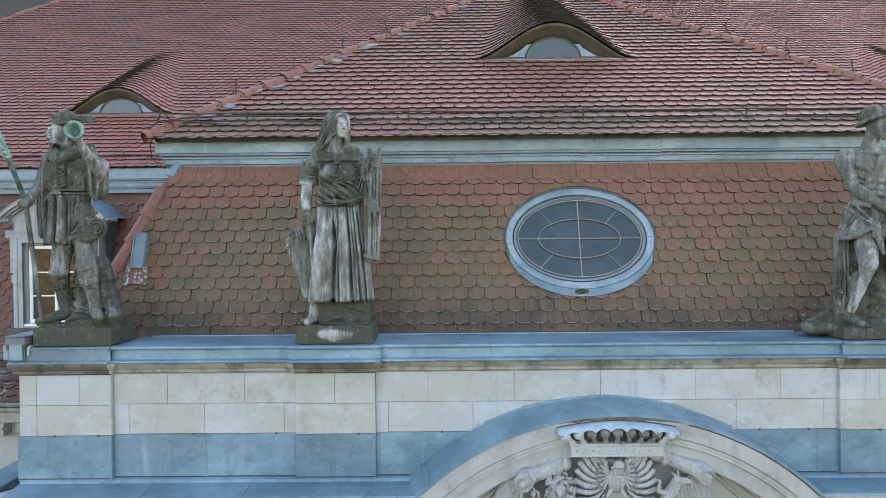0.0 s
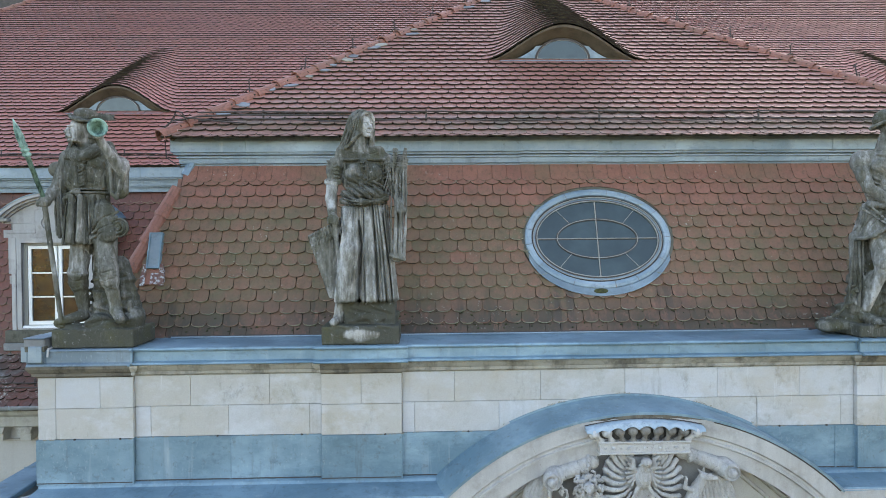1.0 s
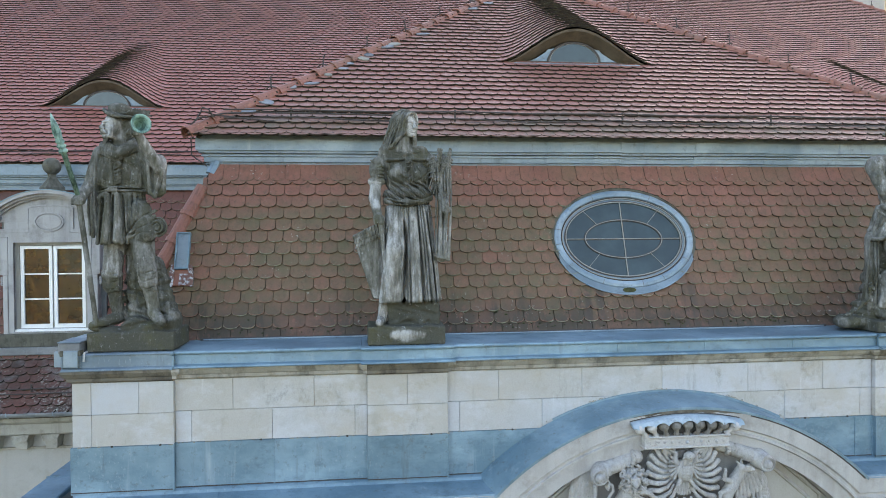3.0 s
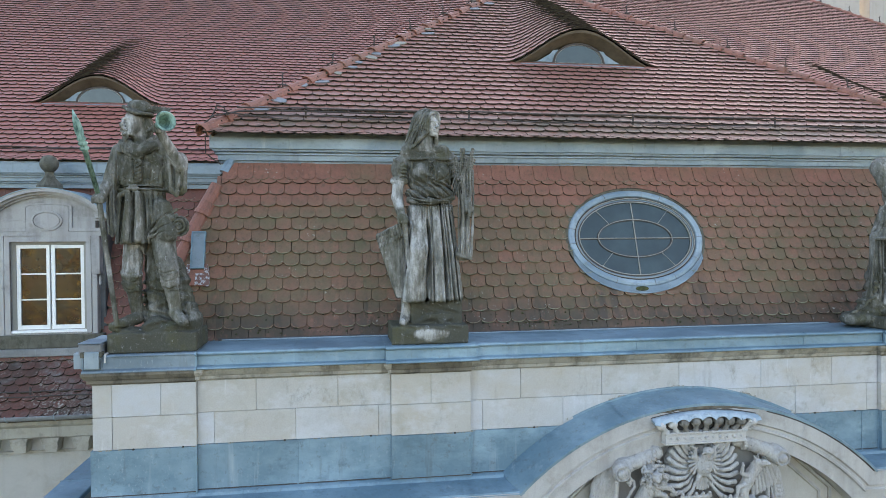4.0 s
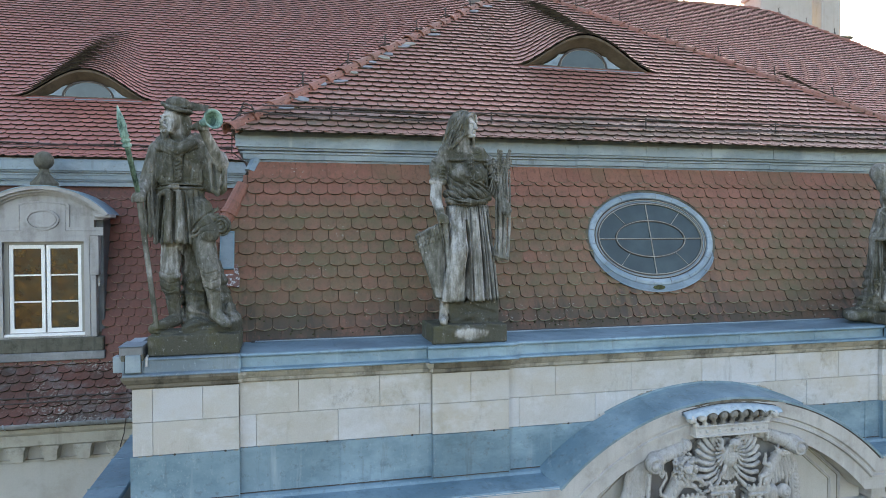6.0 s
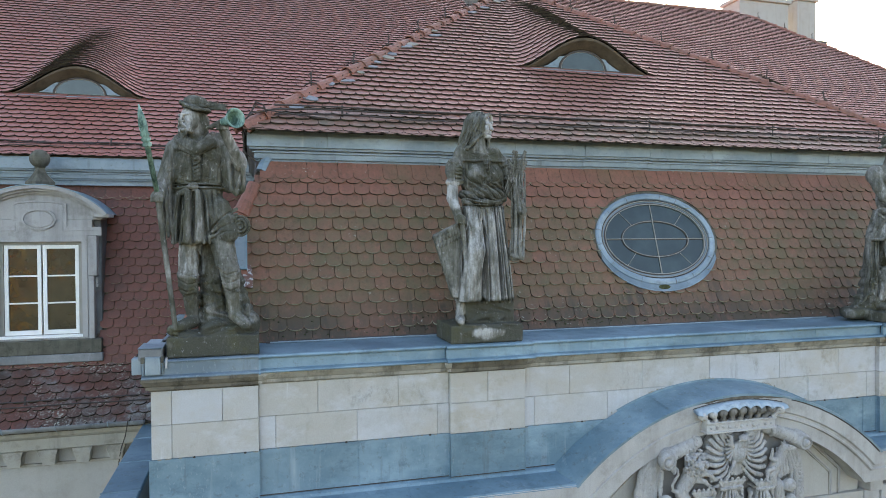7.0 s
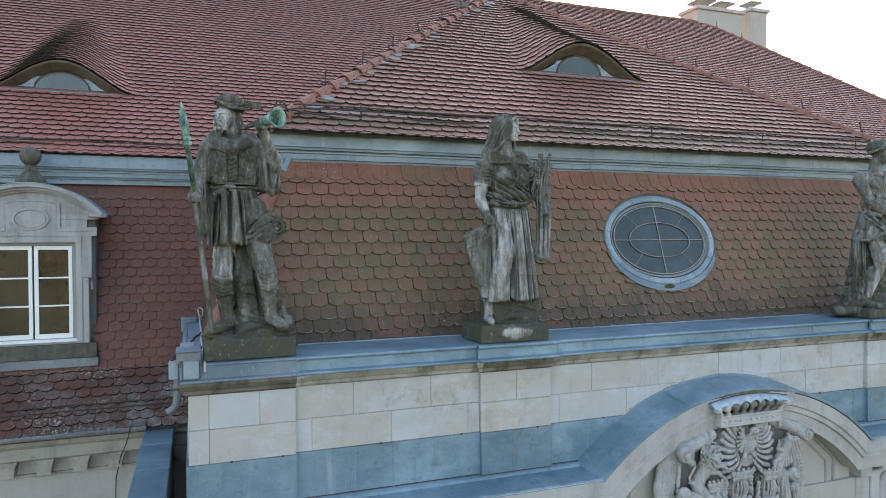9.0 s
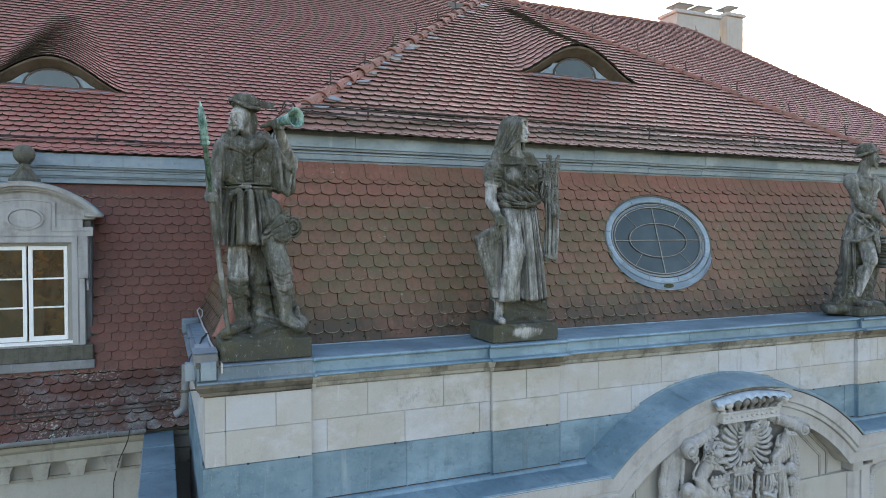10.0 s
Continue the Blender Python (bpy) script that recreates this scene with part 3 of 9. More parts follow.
for a, b in runs:
    bm = sweep([(a + 0.001, 6.83), (b - 0.001, 6.83)], slope)
    for x in (b,):
        sweep([(x - 0.012, 6.83), (x + 0.006, 6.83)], [(q + 0.004, z + 0.005) for q, z in slope], bm)
    part("zinc_sheet", bm, M["zinc"], lower)
# zinc over the arch: cover, upstand and standing seams
cover = [(0.012, FACE_Y - 0.012), (-0.012, FACE_Y - 0.012), (-0.02, FACE_Y + 0.01), (-0.105, 6.80), (-0.12, 6.845)]
cuts = [math.pi - ANG + 0.01, math.radians(130), math.radians(107.8), math.radians(50), ANG - 0.01]
for a0, a1 in zip(cuts, cuts[1:]):
    bm = arch_sweep(cover, R_OUT, a0, a1, 16)
    sheet = part("zinc_sheet", bm, M["zinc"], lower)
    if a1 > ANG:
        part("seam", arch_sweep([(q - 0.006, y - 0.004) for q, y in cover], R_OUT, a1 + 0.003, a1 - 0.003, 1), M["zinc"], sheet)
part("flashing", arch_sweep([(-0.105, 6.845), (-0.135, 6.850), (-0.137, 6.856), (-0.137, 6.87)], R_OUT, math.radians(116), math.radians(64), 24), M["zinc"], lower)

# thin dark line under the cover's front lip, right of the crown
part("drip_line", arch_sweep([(0.006, FACE_Y - 0.002), (0.012, FACE_Y - 0.006), (0.022, FACE_Y - 0.004), (0.026, FACE_Y + 0.002)], R_OUT, math.radians(76), ANG, 24), M["iron"], lower)

# crumbling mortar where the flashing meets the blocks
bm = bmesh.new()
for k in range(170):
    a = math.radians(134 - 88 * k / 169)
    if noise.noise((k * 0.12, 0, 7)) < 0.05 or random.random() < 0.3:
        continue
    b = a - math.radians(random.uniform(0.15, 0.5))
    r0, r1 = (R_OUT + 0.140 + settled(a) + random.uniform(-0.006, 0.008) for q in range(2))
    rod([(AX + r0 * math.cos(a), 6.858, AZ + r0 * math.sin(a)), (AX + r1 * math.cos(b), 6.858, AZ + r1 * math.sin(b))], [random.uniform(0.003, 0.010), random.uniform(0.003, 0.008)], 5, bm)
tagged(part("mortar_fillet", bm, M["mortar"], lower), kind="stuff")

# tympanum wall with raised panel frames
tymp = tagged(part("tympanum_wall", prism([(AX + 2.5 * math.cos(a), AZ + 2.5 * math.sin(a)) for a in [ANG - 0.12 + (math.pi - 2 * ANG + 0.24) * k / 30 for k in range(31)]] + [(AX - 1.9, 6.3), (AX + 1.9, 6.3)], 6.74, 6.95), M["render"]), "cream tympanum wall under the arch", "wall", kind="structure")
for s in (1, -1):
    flip = (lambda pts: pts) if s > 0 else (lambda pts: pts[::-1])
    steps = (((0.85, 7.89), (1.195, 7.60), (1.63, 7.235), (1.63, 6.935), (0.85, 6.935)), ((0.80, 7.80), (1.21, 7.45), (1.49, 7.21), (1.49, 6.935), (0.80, 6.935)))
    for y, pts in zip((6.716, 6.703), steps):
        part("panel_moulding", prism(flip([(AX + s * x, z) for x, z in pts]), y, 6.75), M["render"], tymp)
        part("panel_bead", rod([(AX + s * x, y - 0.004, z) for x, z in pts[:-1]], 0.013, 8), M["trim"], tymp)
        part("panel_bead", rod([(AX + s * (x - 0.03), y - 0.002, z - 0.012) for x, z in pts[:-1]], 0.007, 6), M["dirty"], tymp)
    part("string_course", box(AX + min(s * 0.8, s * 1.96), AX + max(s * 0.8, s * 1.96), 6.68, 6.76, 0.0, 6.93, 0.004), M["render"], tymp)
    part("impost", box(AX + s * 2.10 - 0.10, AX + s * 2.10 + 0.10, 6.62, 6.9, 6.935, 7.095, 0.008), M["trim"], tymp)
    part("pilaster", box(AX + s * 2.08 - 0.12, AX + s * 2.08 + 0.12, 6.665, 6.95, 0, 6.93, 0.01), M["trim"], tymp)


# ---- roof tiles ----
class Slope:
    """A roof plane: a point at its foot, the way along the courses, and the way up."""

    def __init__(self, foot, along, up):
        self.o, self.u, self.v = Vector(foot), Vector(along).normalized(), Vector(up).normalized()
        self.n = self.u.cross(self.v).normalized()

    def at(self, u, v, n=0.0):
        return self.o + self.u * u + self.v * v + self.n * n

    def matrix(self, u, v, n=0.0, spin=0.0):
        m = Matrix((self.u, self.v, self.n)).transposed().to_4x4()
        m.translation = self.at(u, v, n)
        return m @ Matrix.Rotation(spin, 4, "Z")


TILE_W = 0.1785


def tile_shape(width, length, sag, arc, rim=0.0):
    """A beaver-tail tile: rounded foot, its lower end riding on the course below. Points as (u, v, n), faces, and their materials: 0 face, 1 edge, 2 rim."""
    w, thick = width / 2 - 0.0019, 0.021
    foot = [(-w * math.cos(math.pi * k / arc), sag * (1 - max(0.0, math.sin(math.pi * k / arc)) ** 0.9)) for k in range(arc + 1)]
    lift = lambda v: 0.058 * (1 - v / 0.36)
    top = [(u, v, lift(v)) for u, v in foot] + [(w, length, lift(length)), (-w, length, lift(length))]
    low = [(u, v + 0.001, lift(v) - thick) for u, v in foot] + [(w, length, lift(length) - thick), (-w, length, lift(length) - thick)]
    n = len(top)
    faces, mats, points = [], [], top + low
    if rim:
        inner = [(u * (1 - 0.35 * rim / w), v + rim, lift(v + rim) + 0.0015) for u, v in foot]
        points = points + inner
        faces = [tuple(range(2 * n, 2 * n + arc + 1)) + (arc + 1, arc + 2)] + [(k, k + 1, 2 * n + k + 1, 2 * n + k) for k in range(arc)]
        faces += [(arc, arc + 1, 2 * n + arc), (0, 2 * n, arc + 2)]
        mats = [0] + [2] * arc + [0, 0]
    else:
        faces, mats = [tuple(range(n))], [0]
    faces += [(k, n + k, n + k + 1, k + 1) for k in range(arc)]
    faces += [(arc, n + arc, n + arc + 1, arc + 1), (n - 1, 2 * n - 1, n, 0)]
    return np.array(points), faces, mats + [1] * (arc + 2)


def lay_tiles(name, slope, rows, span, parent, mats, near=None, hump=None, hump_from=0.0, skip=None, arc=6, sag=0.062, length=0.24, waver=0.004, seed=1, phase=0.0, cut=None, rim=0.0):
    """Courses of tiles on a slope. rows: heights up the slope; span(v): from, to along it; near(u, v): laid singly; cut: (u, v, ru, rv) of an oval that the tiles are trimmed to."""
    rng = random.Random(seed)
    shape, faces, slots = tile_shape(TILE_W, length, sag, arc, rim)
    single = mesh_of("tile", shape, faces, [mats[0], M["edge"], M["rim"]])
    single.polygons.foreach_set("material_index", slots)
    allv, allf, count, laid = [], [], 0, 0
    for i, v0 in enumerate(rows):
        lo, hi = span(v0 + 0.08)
        k = math.floor(lo / TILE_W) - 1
        while True:
            u = (k + phase + 0.5 * (i % 2)) * TILE_W
            k += 1
            if u > hi + TILE_W * 0.5:
                break
            if u < lo - TILE_W * 0.5 or (skip and skip(u, v0)):
                continue
            du, dv, dn, spin = rng.uniform(-0.002, 0.002), rng.uniform(-waver, waver) + 0.006 * noise.noise((u * 0.7, v0 * 3, seed)), rng.uniform(-0.001, 0.003), rng.uniform(-0.012, 0.012)
            if near and laid < 300 and lo + TILE_W < u < hi - TILE_W and near(u, v0):
                ob = new("tile", single)
                ob.parent = parent
                ob.matrix_basis = slope.matrix(u + du, v0 + dv, dn, spin)
                laid += 1
                continue
            pts = shape.copy()
            c, s = math.cos(spin), math.sin(spin)
            pts[:, 0], pts[:, 1] = u + du + c * shape[:, 0] - s * shape[:, 1], v0 + dv + s * shape[:, 0] + c * shape[:, 1]
            pts[:, 0] = np.clip(pts[:, 0], lo, hi)
            pts[:, 2] += dn
            if cut:
                q = np.hypot((pts[:, 0] - cut[0]) / cut[2], (pts[:, 1] - cut[1]) / cut[3])
                out = np.where(q < 1, 1 / np.maximum(q, 0.05), 1.0)
                pts[:, 0], pts[:, 1] = cut[0] + (pts[:, 0] - cut[0]) * out, cut[1] + (pts[:, 1] - cut[1]) * out
            world_pts = np.array(slope.o) + np.outer(pts[:, 0], slope.u) + np.outer(pts[:, 1], slope.v) + np.outer(pts[:, 2], slope.n)
            if hump and v0 > hump_from - 0.01:
                world_pts[:, 2] += hump(pts[:, 0], np.maximum(pts[:, 1], hump_from))
            allv.append(world_pts)
            allf += [tuple(j + count for j in f) for f in faces]
            count += len(shape)
    if allv:
        me = bpy.data.meshes.new("tile_courses")
        me.from_pydata(np.concatenate(allv).tolist(), [], allf)
        me.materials.append(mats[1])
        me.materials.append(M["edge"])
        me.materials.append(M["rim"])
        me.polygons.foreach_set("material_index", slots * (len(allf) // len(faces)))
        rest = new("tile_courses", me)
        rest.parent = parent
        tagged(rest, kind="stuff")


def sheet(name, corners, material, parent=None, thick=0.06):
    """A slab under the tiles."""
    c = [Vector(p) for p in corners]
    nrm = (c[1] - c[0]).cross(c[2] - c[0]).normalized()
    if nrm.z < 0:
        nrm = -nrm
    v = [p - nrm * 0.004 for p in c] + [p - nrm * (0.004 + thick) for p in c]
    k = len(c)
    f = [tuple(range(k)), tuple(range(2 * k - 1, k - 1, -1))] + [(i, (i + 1) % k, k + (i + 1) % k, k + i) for i in range(k)]
    bm = bmesh.new()
    vs = [bm.verts.new(p) for p in v]
    for g in f:
        bm.faces.new([vs[i] for i in g])
    return part(name, bm, material, parent)


# lower, steep roof of the bay
K = 0.325
MY0, MZ0 = 7.62, 8.865
mans = Slope((0, MY0, MZ0), (1, 0, 0), (0, K, 1))
STEP = 0.138 * math.hypot(1, K)
SIDE_K = 0.44


def mans_left(v):
    return -4.16 + SIDE_K * (MZ0 + v / math.hypot(1, K) - 8.95)


OV_U, OV_V, OV_RX, OV_RZ = 1.592, 1.173, 0.882, 0.628
roof_m = tagged(sheet("roof_mansard", [(mans_left(0), MY0, MZ0), (2 * CX - mans_left(0), MY0, MZ0), (2 * CX - mans_left(2.17), MY0 + K * 2.06, MZ0 + 2.06), (mans_left(2.17), MY0 + K * 2.06, MZ0 + 2.06)], M["batten"]), "steep mossy red beaver-tail tile roof", "roof", kind="structure")
rows_m = [(0.985 * i + 0.08) * STEP for i in range(14)] + [12.885 * STEP + 0.044]
inside_oval = lambda u, v: ((u - OV_U) / (OV_RX - 0.05)) ** 2 + ((v + 0.12 - OV_V) / (OV_RZ - 0.03)) ** 2 < 1
lay_tiles("mansard", mans, rows_m, lambda v: (mans_left(v), 2 * CX - mans_left(v)), roof_m, (M["mansard"], M["mansard_rest"]), near=lambda u, v: -3.4 < u < 0.6 and v > 0.1, skip=inside_oval, arc=8, sag=0.047, seed=3, rim=0.0075, phase=0.5, cut=(OV_U, OV_V - 0.028, OV_RX + 0.024, OV_RZ + 0.056))
side_m = Slope((-4.16 + SIDE_K * (8.865 - 8.95), 0, 8.865), (0, -1, 0), (SIDE_K, 0, 1))
lay_tiles("mansard side", side_m, [i * STEP for i in range(15)], lambda v: (-11.4, -(MY0 + K * v * 0.93) - 0.02), roof_m, (M["mansard"], M["mansard_rest"]), seed=4)
sheet("side_slab", [(mans_left(0), MY0, MZ0), (mans_left(2.17), MY0 + K * 2.06, MZ0 + 2.06), (mans_left(2.17), 11.6, MZ0 + 2.06), (mans_left(0), 11.6, MZ0)], M["batten"], roof_m)
sheet("side_slab", [(2 * CX - mans_left(0), MY0, MZ0), (2 * CX - mans_left(2.17), MY0 + K * 2.06, MZ0 + 2.06), (2 * CX - mans_left(2.17), 11.6, MZ0 + 2.06), (2 * CX - mans_left(0), 11.6, MZ0)], M["mansard"], roof_m)

# eaves fascia: pale zinc box and mouldings, round the bay
FASCIA = [(-0.2, 10.837), (0.03, 10.837), (0.035, 10.902), (0.07, 10.907), (0.075, 10.922), (0.048, 10.924), (0.048, 10.934), (0.085, 10.937), (0.09, 10.997), (0.115, 11.002), (0.115, 11.017), (0.080, 11.020), (0.080, 11.034), (0.135, 11.037), (0.14, 11.062), (0.165, 11.067), (0.165, 11.192), (0.155, 11.242), (-0.2, 11.267)]
fascia = tagged(thing("eaves_fascia", "pale zinc eaves box with stepped mouldings", "fascia"), kind="structure")
fl, fr, fy = -3.355, 2 * CX + 3.355, 8.33
part("fascia_length", sweep([(fl, 11.6), (fl, fy), (-2.62, fy)], FASCIA), M["zinc_pale"], fascia)
FJ = [-2.62, -1.24, -0.27, 0.70, 1.66, 2.63, 3.6, 4.6, 5.6]
for a, b in zip(FJ, FJ[1:]):
    dz = random.uniform(-0.004, 0.003)
    bm = sweep([(a + 0.002, fy), (b - 0.001, fy)], [(q, z + dz) for q, z in FASCIA])
    sweep([(b - 0.012, fy), (b + 0.008, fy)], [(q + 0.004, z + dz) for q, z in FASCIA], bm)
    part("fascia_length", bm, M["zinc_pale"], fascia)
part("fascia_length", sweep([(5.602, fy), (fr, fy), (fr, 11.6)], FASCIA), M["zinc_pale"], fascia)

# upper roof of the bay: hipped, front plane with an eyebrow window
RUN = math.hypot(1, PITCH)
upper = Slope((CX, EAVE_Y, EAVE_Z), (1, 0, 0), (0, 1, PITCH))
APEX_Y, APEX_Z = EAVE_Y + HALF, EAVE_Z + PITCH * HALF
roof_u = tagged(sheet("roof_upper", [(CX - HALF + 0.14, EAVE_Y + 0.14, EAVE_Z + 0.14 * PITCH), (CX + HALF - 0.14, EAVE_Y + 0.14, EAVE_Z + 0.14 * PITCH), (CX, APEX_Y, APEX_Z)], M["batten"]), "hipped red beaver-tail tile roof with lichened eaves", "roof", kind="structure")
MEET_Y = WING_Y + PITCH * HALF / PITCH
for s in (-1, 1):
    sheet("hip_slab", [(CX + s * HALF, EAVE_Y, EAVE_Z), (CX, APEX_Y, APEX_Z), (CX, MEET_Y, APEX_Z), (CX + s * HALF, WING_Y, EAVE_Z)], M["batten"], roof_u)
    side = Slope((CX + s * HALF, 0, EAVE_Z), (0, s, 0), (-s, 0, PITCH))
    span = (lambda v: (EAVE_Y + v / RUN, WING_Y + v / RUN)) if s > 0 else (lambda v: (-WING_Y - v / RUN, -EAVE_Y - v / RUN))
    lay_tiles("hip side", side, [0.147 * i - 0.04 for i in range(44)], span, roof_u, (M["upper"], M["upper_rest"]), arc=4, seed=9 + s)


def eyebrow_hump(uc, v0, half, high, deep):
    def hump(u, v):
        d = (v - v0) / deep
        bell = np.clip(np.cos(np.clip((u - uc) / (half * (1 - 0.68 * np.clip(d, 0, 1))), -1, 1) * math.pi / 2), 0, 1) ** 1.7
        return np.where((v >= v0 - 0.001) & (d < 1), high * bell * (1 - np.clip(d, 0, 1)) ** 1.15, 0.0)
    return hump


EB_V = (9.90 - EAVE_Y) * RUN
EB = dict(uc=1.63 - CX, v0=EB_V, half=1.22, high=0.55, deep=3.4)
hump_u = eyebrow_hump(**EB)
rows_u = [-0.125, -0.09] + [0.147 * i + 0.04 for i in range(44)]
v_row = min(rows_u, key=lambda v: abs(v - EB_V))
EB["v0"] = EB_V = v_row
hump_u = eyebrow_hump(**EB)
lay_tiles("upper", upper, rows_u, lambda v: (-HALF + v / RUN, HALF - v / RUN), roof_u, (M["upper"], M["upper_rest"]), near=lambda u, v: -4.4 < u < 1.0 and 0.03 < v < 1.6, hump=hump_u, hump_from=EB_V, arc=6, sag=0.052, waver=0.006, seed=5)


def hump_slab(slope, eb, parent):
    us = np.linspace(eb["uc"] - eb["half"], eb["uc"] + eb["half"], 40)
    vs = np.linspace(eb["v0"], eb["v0"] + eb["deep"], 14)
    hump = eyebrow_hump(**eb)
    verts, faces = [], []
    for v in vs:
        for u in us:
            p = slope.at(u, v, -0.002)
            verts.append((p.x, p.y, p.z + float(hump(np.array([u]), np.array([v]))[0])))
    for i in range(len(vs) - 1):
        for j in range(len(us) - 1):
            a = i * len(us) + j
            faces.append((a, a + 1, a + 1 + len(us), a + len(us)))
    part("eyebrow_slab", (verts, faces), M["batten"], parent)


hump_slab(upper, EB, roof_u)

# main roof of the wings behind, with hips, and its own eyebrow windows
WX_EAVE, WX_RIDGE = 16.55, 11.45
wing_up = Slope((CX, WING_Y, EAVE_Z), (1, 0, 0), (0, 1, PITCH))
LEN_V = (WING_RIDGE_Y - WING_Y) * RUN
roof_w = tagged(sheet("roof_main", [(CX - WX_EAVE, WING_Y, EAVE_Z), (CX + WX_EAVE, WING_Y, EAVE_Z), (CX + WX_RIDGE, WING_RIDGE_Y, RIDGE_Z), (CX - WX_RIDGE, WING_RIDGE_Y, RIDGE_Z)], M["batten"]), "long red beaver-tail tile roof of the wings", "roof", kind="structure")
BACK_Y = 2 * WING_RIDGE_Y - WING_Y
sheet("back_slab", [(CX - WX_EAVE, BACK_Y, EAVE_Z), (CX + WX_EAVE, BACK_Y, EAVE_Z), (CX + WX_RIDGE, WING_RIDGE_Y, RIDGE_Z), (CX - WX_RIDGE, WING_RIDGE_Y, RIDGE_Z)], M["wing"], roof_w)
for s in (-1, 1):
    sheet("end_slab", [(CX + s * WX_EAVE, WING_Y, EAVE_Z), (CX + s * WX_EAVE, BACK_Y, EAVE_Z), (CX + s * WX_RIDGE, WING_RIDGE_Y, RIDGE_Z)], M["wing"], roof_w)
WEB_V = (13.0 - WING_Y) * RUN
rows_w = [-0.05, -0.02] + [0.147 * i + 0.04 for i in range(int(LEN_V / 0.147))]
WEB_V = min(rows_w, key=lambda v: abs(v - WEB_V))
WEB = [dict(uc=s * 7.96, v0=WEB_V, half=1.15, high=0.53, deep=3.4) for s in (-1, 1)]
humps_w = [eyebrow_hump(**e) for e in WEB]
hidden = lambda u, v: v / RUN < HALF and abs(u) < HALF - v / RUN - 0.15
lay_tiles("wing", wing_up, rows_w, lambda v: (-WX_EAVE + (WX_EAVE - WX_RIDGE) * v / LEN_V, WX_EAVE - (WX_EAVE - WX_RIDGE) * v / LEN_V), roof_w, (M["wing"], M["wing_rest"]), near=lambda u, v: -9.2 < u < -5.3 and v < 1.9, skip=hidden, hump=lambda u, v: humps_w[0](u, v) + humps_w[1](u, v), hump_from=WEB_V, arc=5, sag=0.052, waver=0.008, seed=6)
for e in WEB:
    hump_slab(wing_up, e, roof_w)

# wings: steep lower roof with kicked eaves, gutter, cornice and wall
wings = tagged(part("wall_wing", box(CX - 16.4, -4.36, 10.55, 11.2, 0, 7.42), M["render"]), "cream rendered wing wall with bracketed cornice", "wall", kind="structure")
part("wall_wing_east", box(7.62, CX + 16.4, 10.55, 11.2, 0, 7.42), M["render"], wings)
for x in (CX - 16.4, CX + 16.1):
    part("end_wall", box(x, x + 0.3, 11.2, 28.5, 0, 11.2), M["render"], wings)
part("back_wall", box(CX - 16.1, CX + 16.1, 28.2, 28.5, 0, 11.2), M["render"], wings)
KW = 0.285
kick = Slope((0, 10.13, 7.53), (1, 0, 0), (0, 0.75, 0.68))
steep = Slope((0, 10.88, 8.21), (1, 0, 0), (0, KW, 1))
under_dormer = lambda u, v: abs(u + 6.32) < 0.70 and 0.06 < v < 2.0
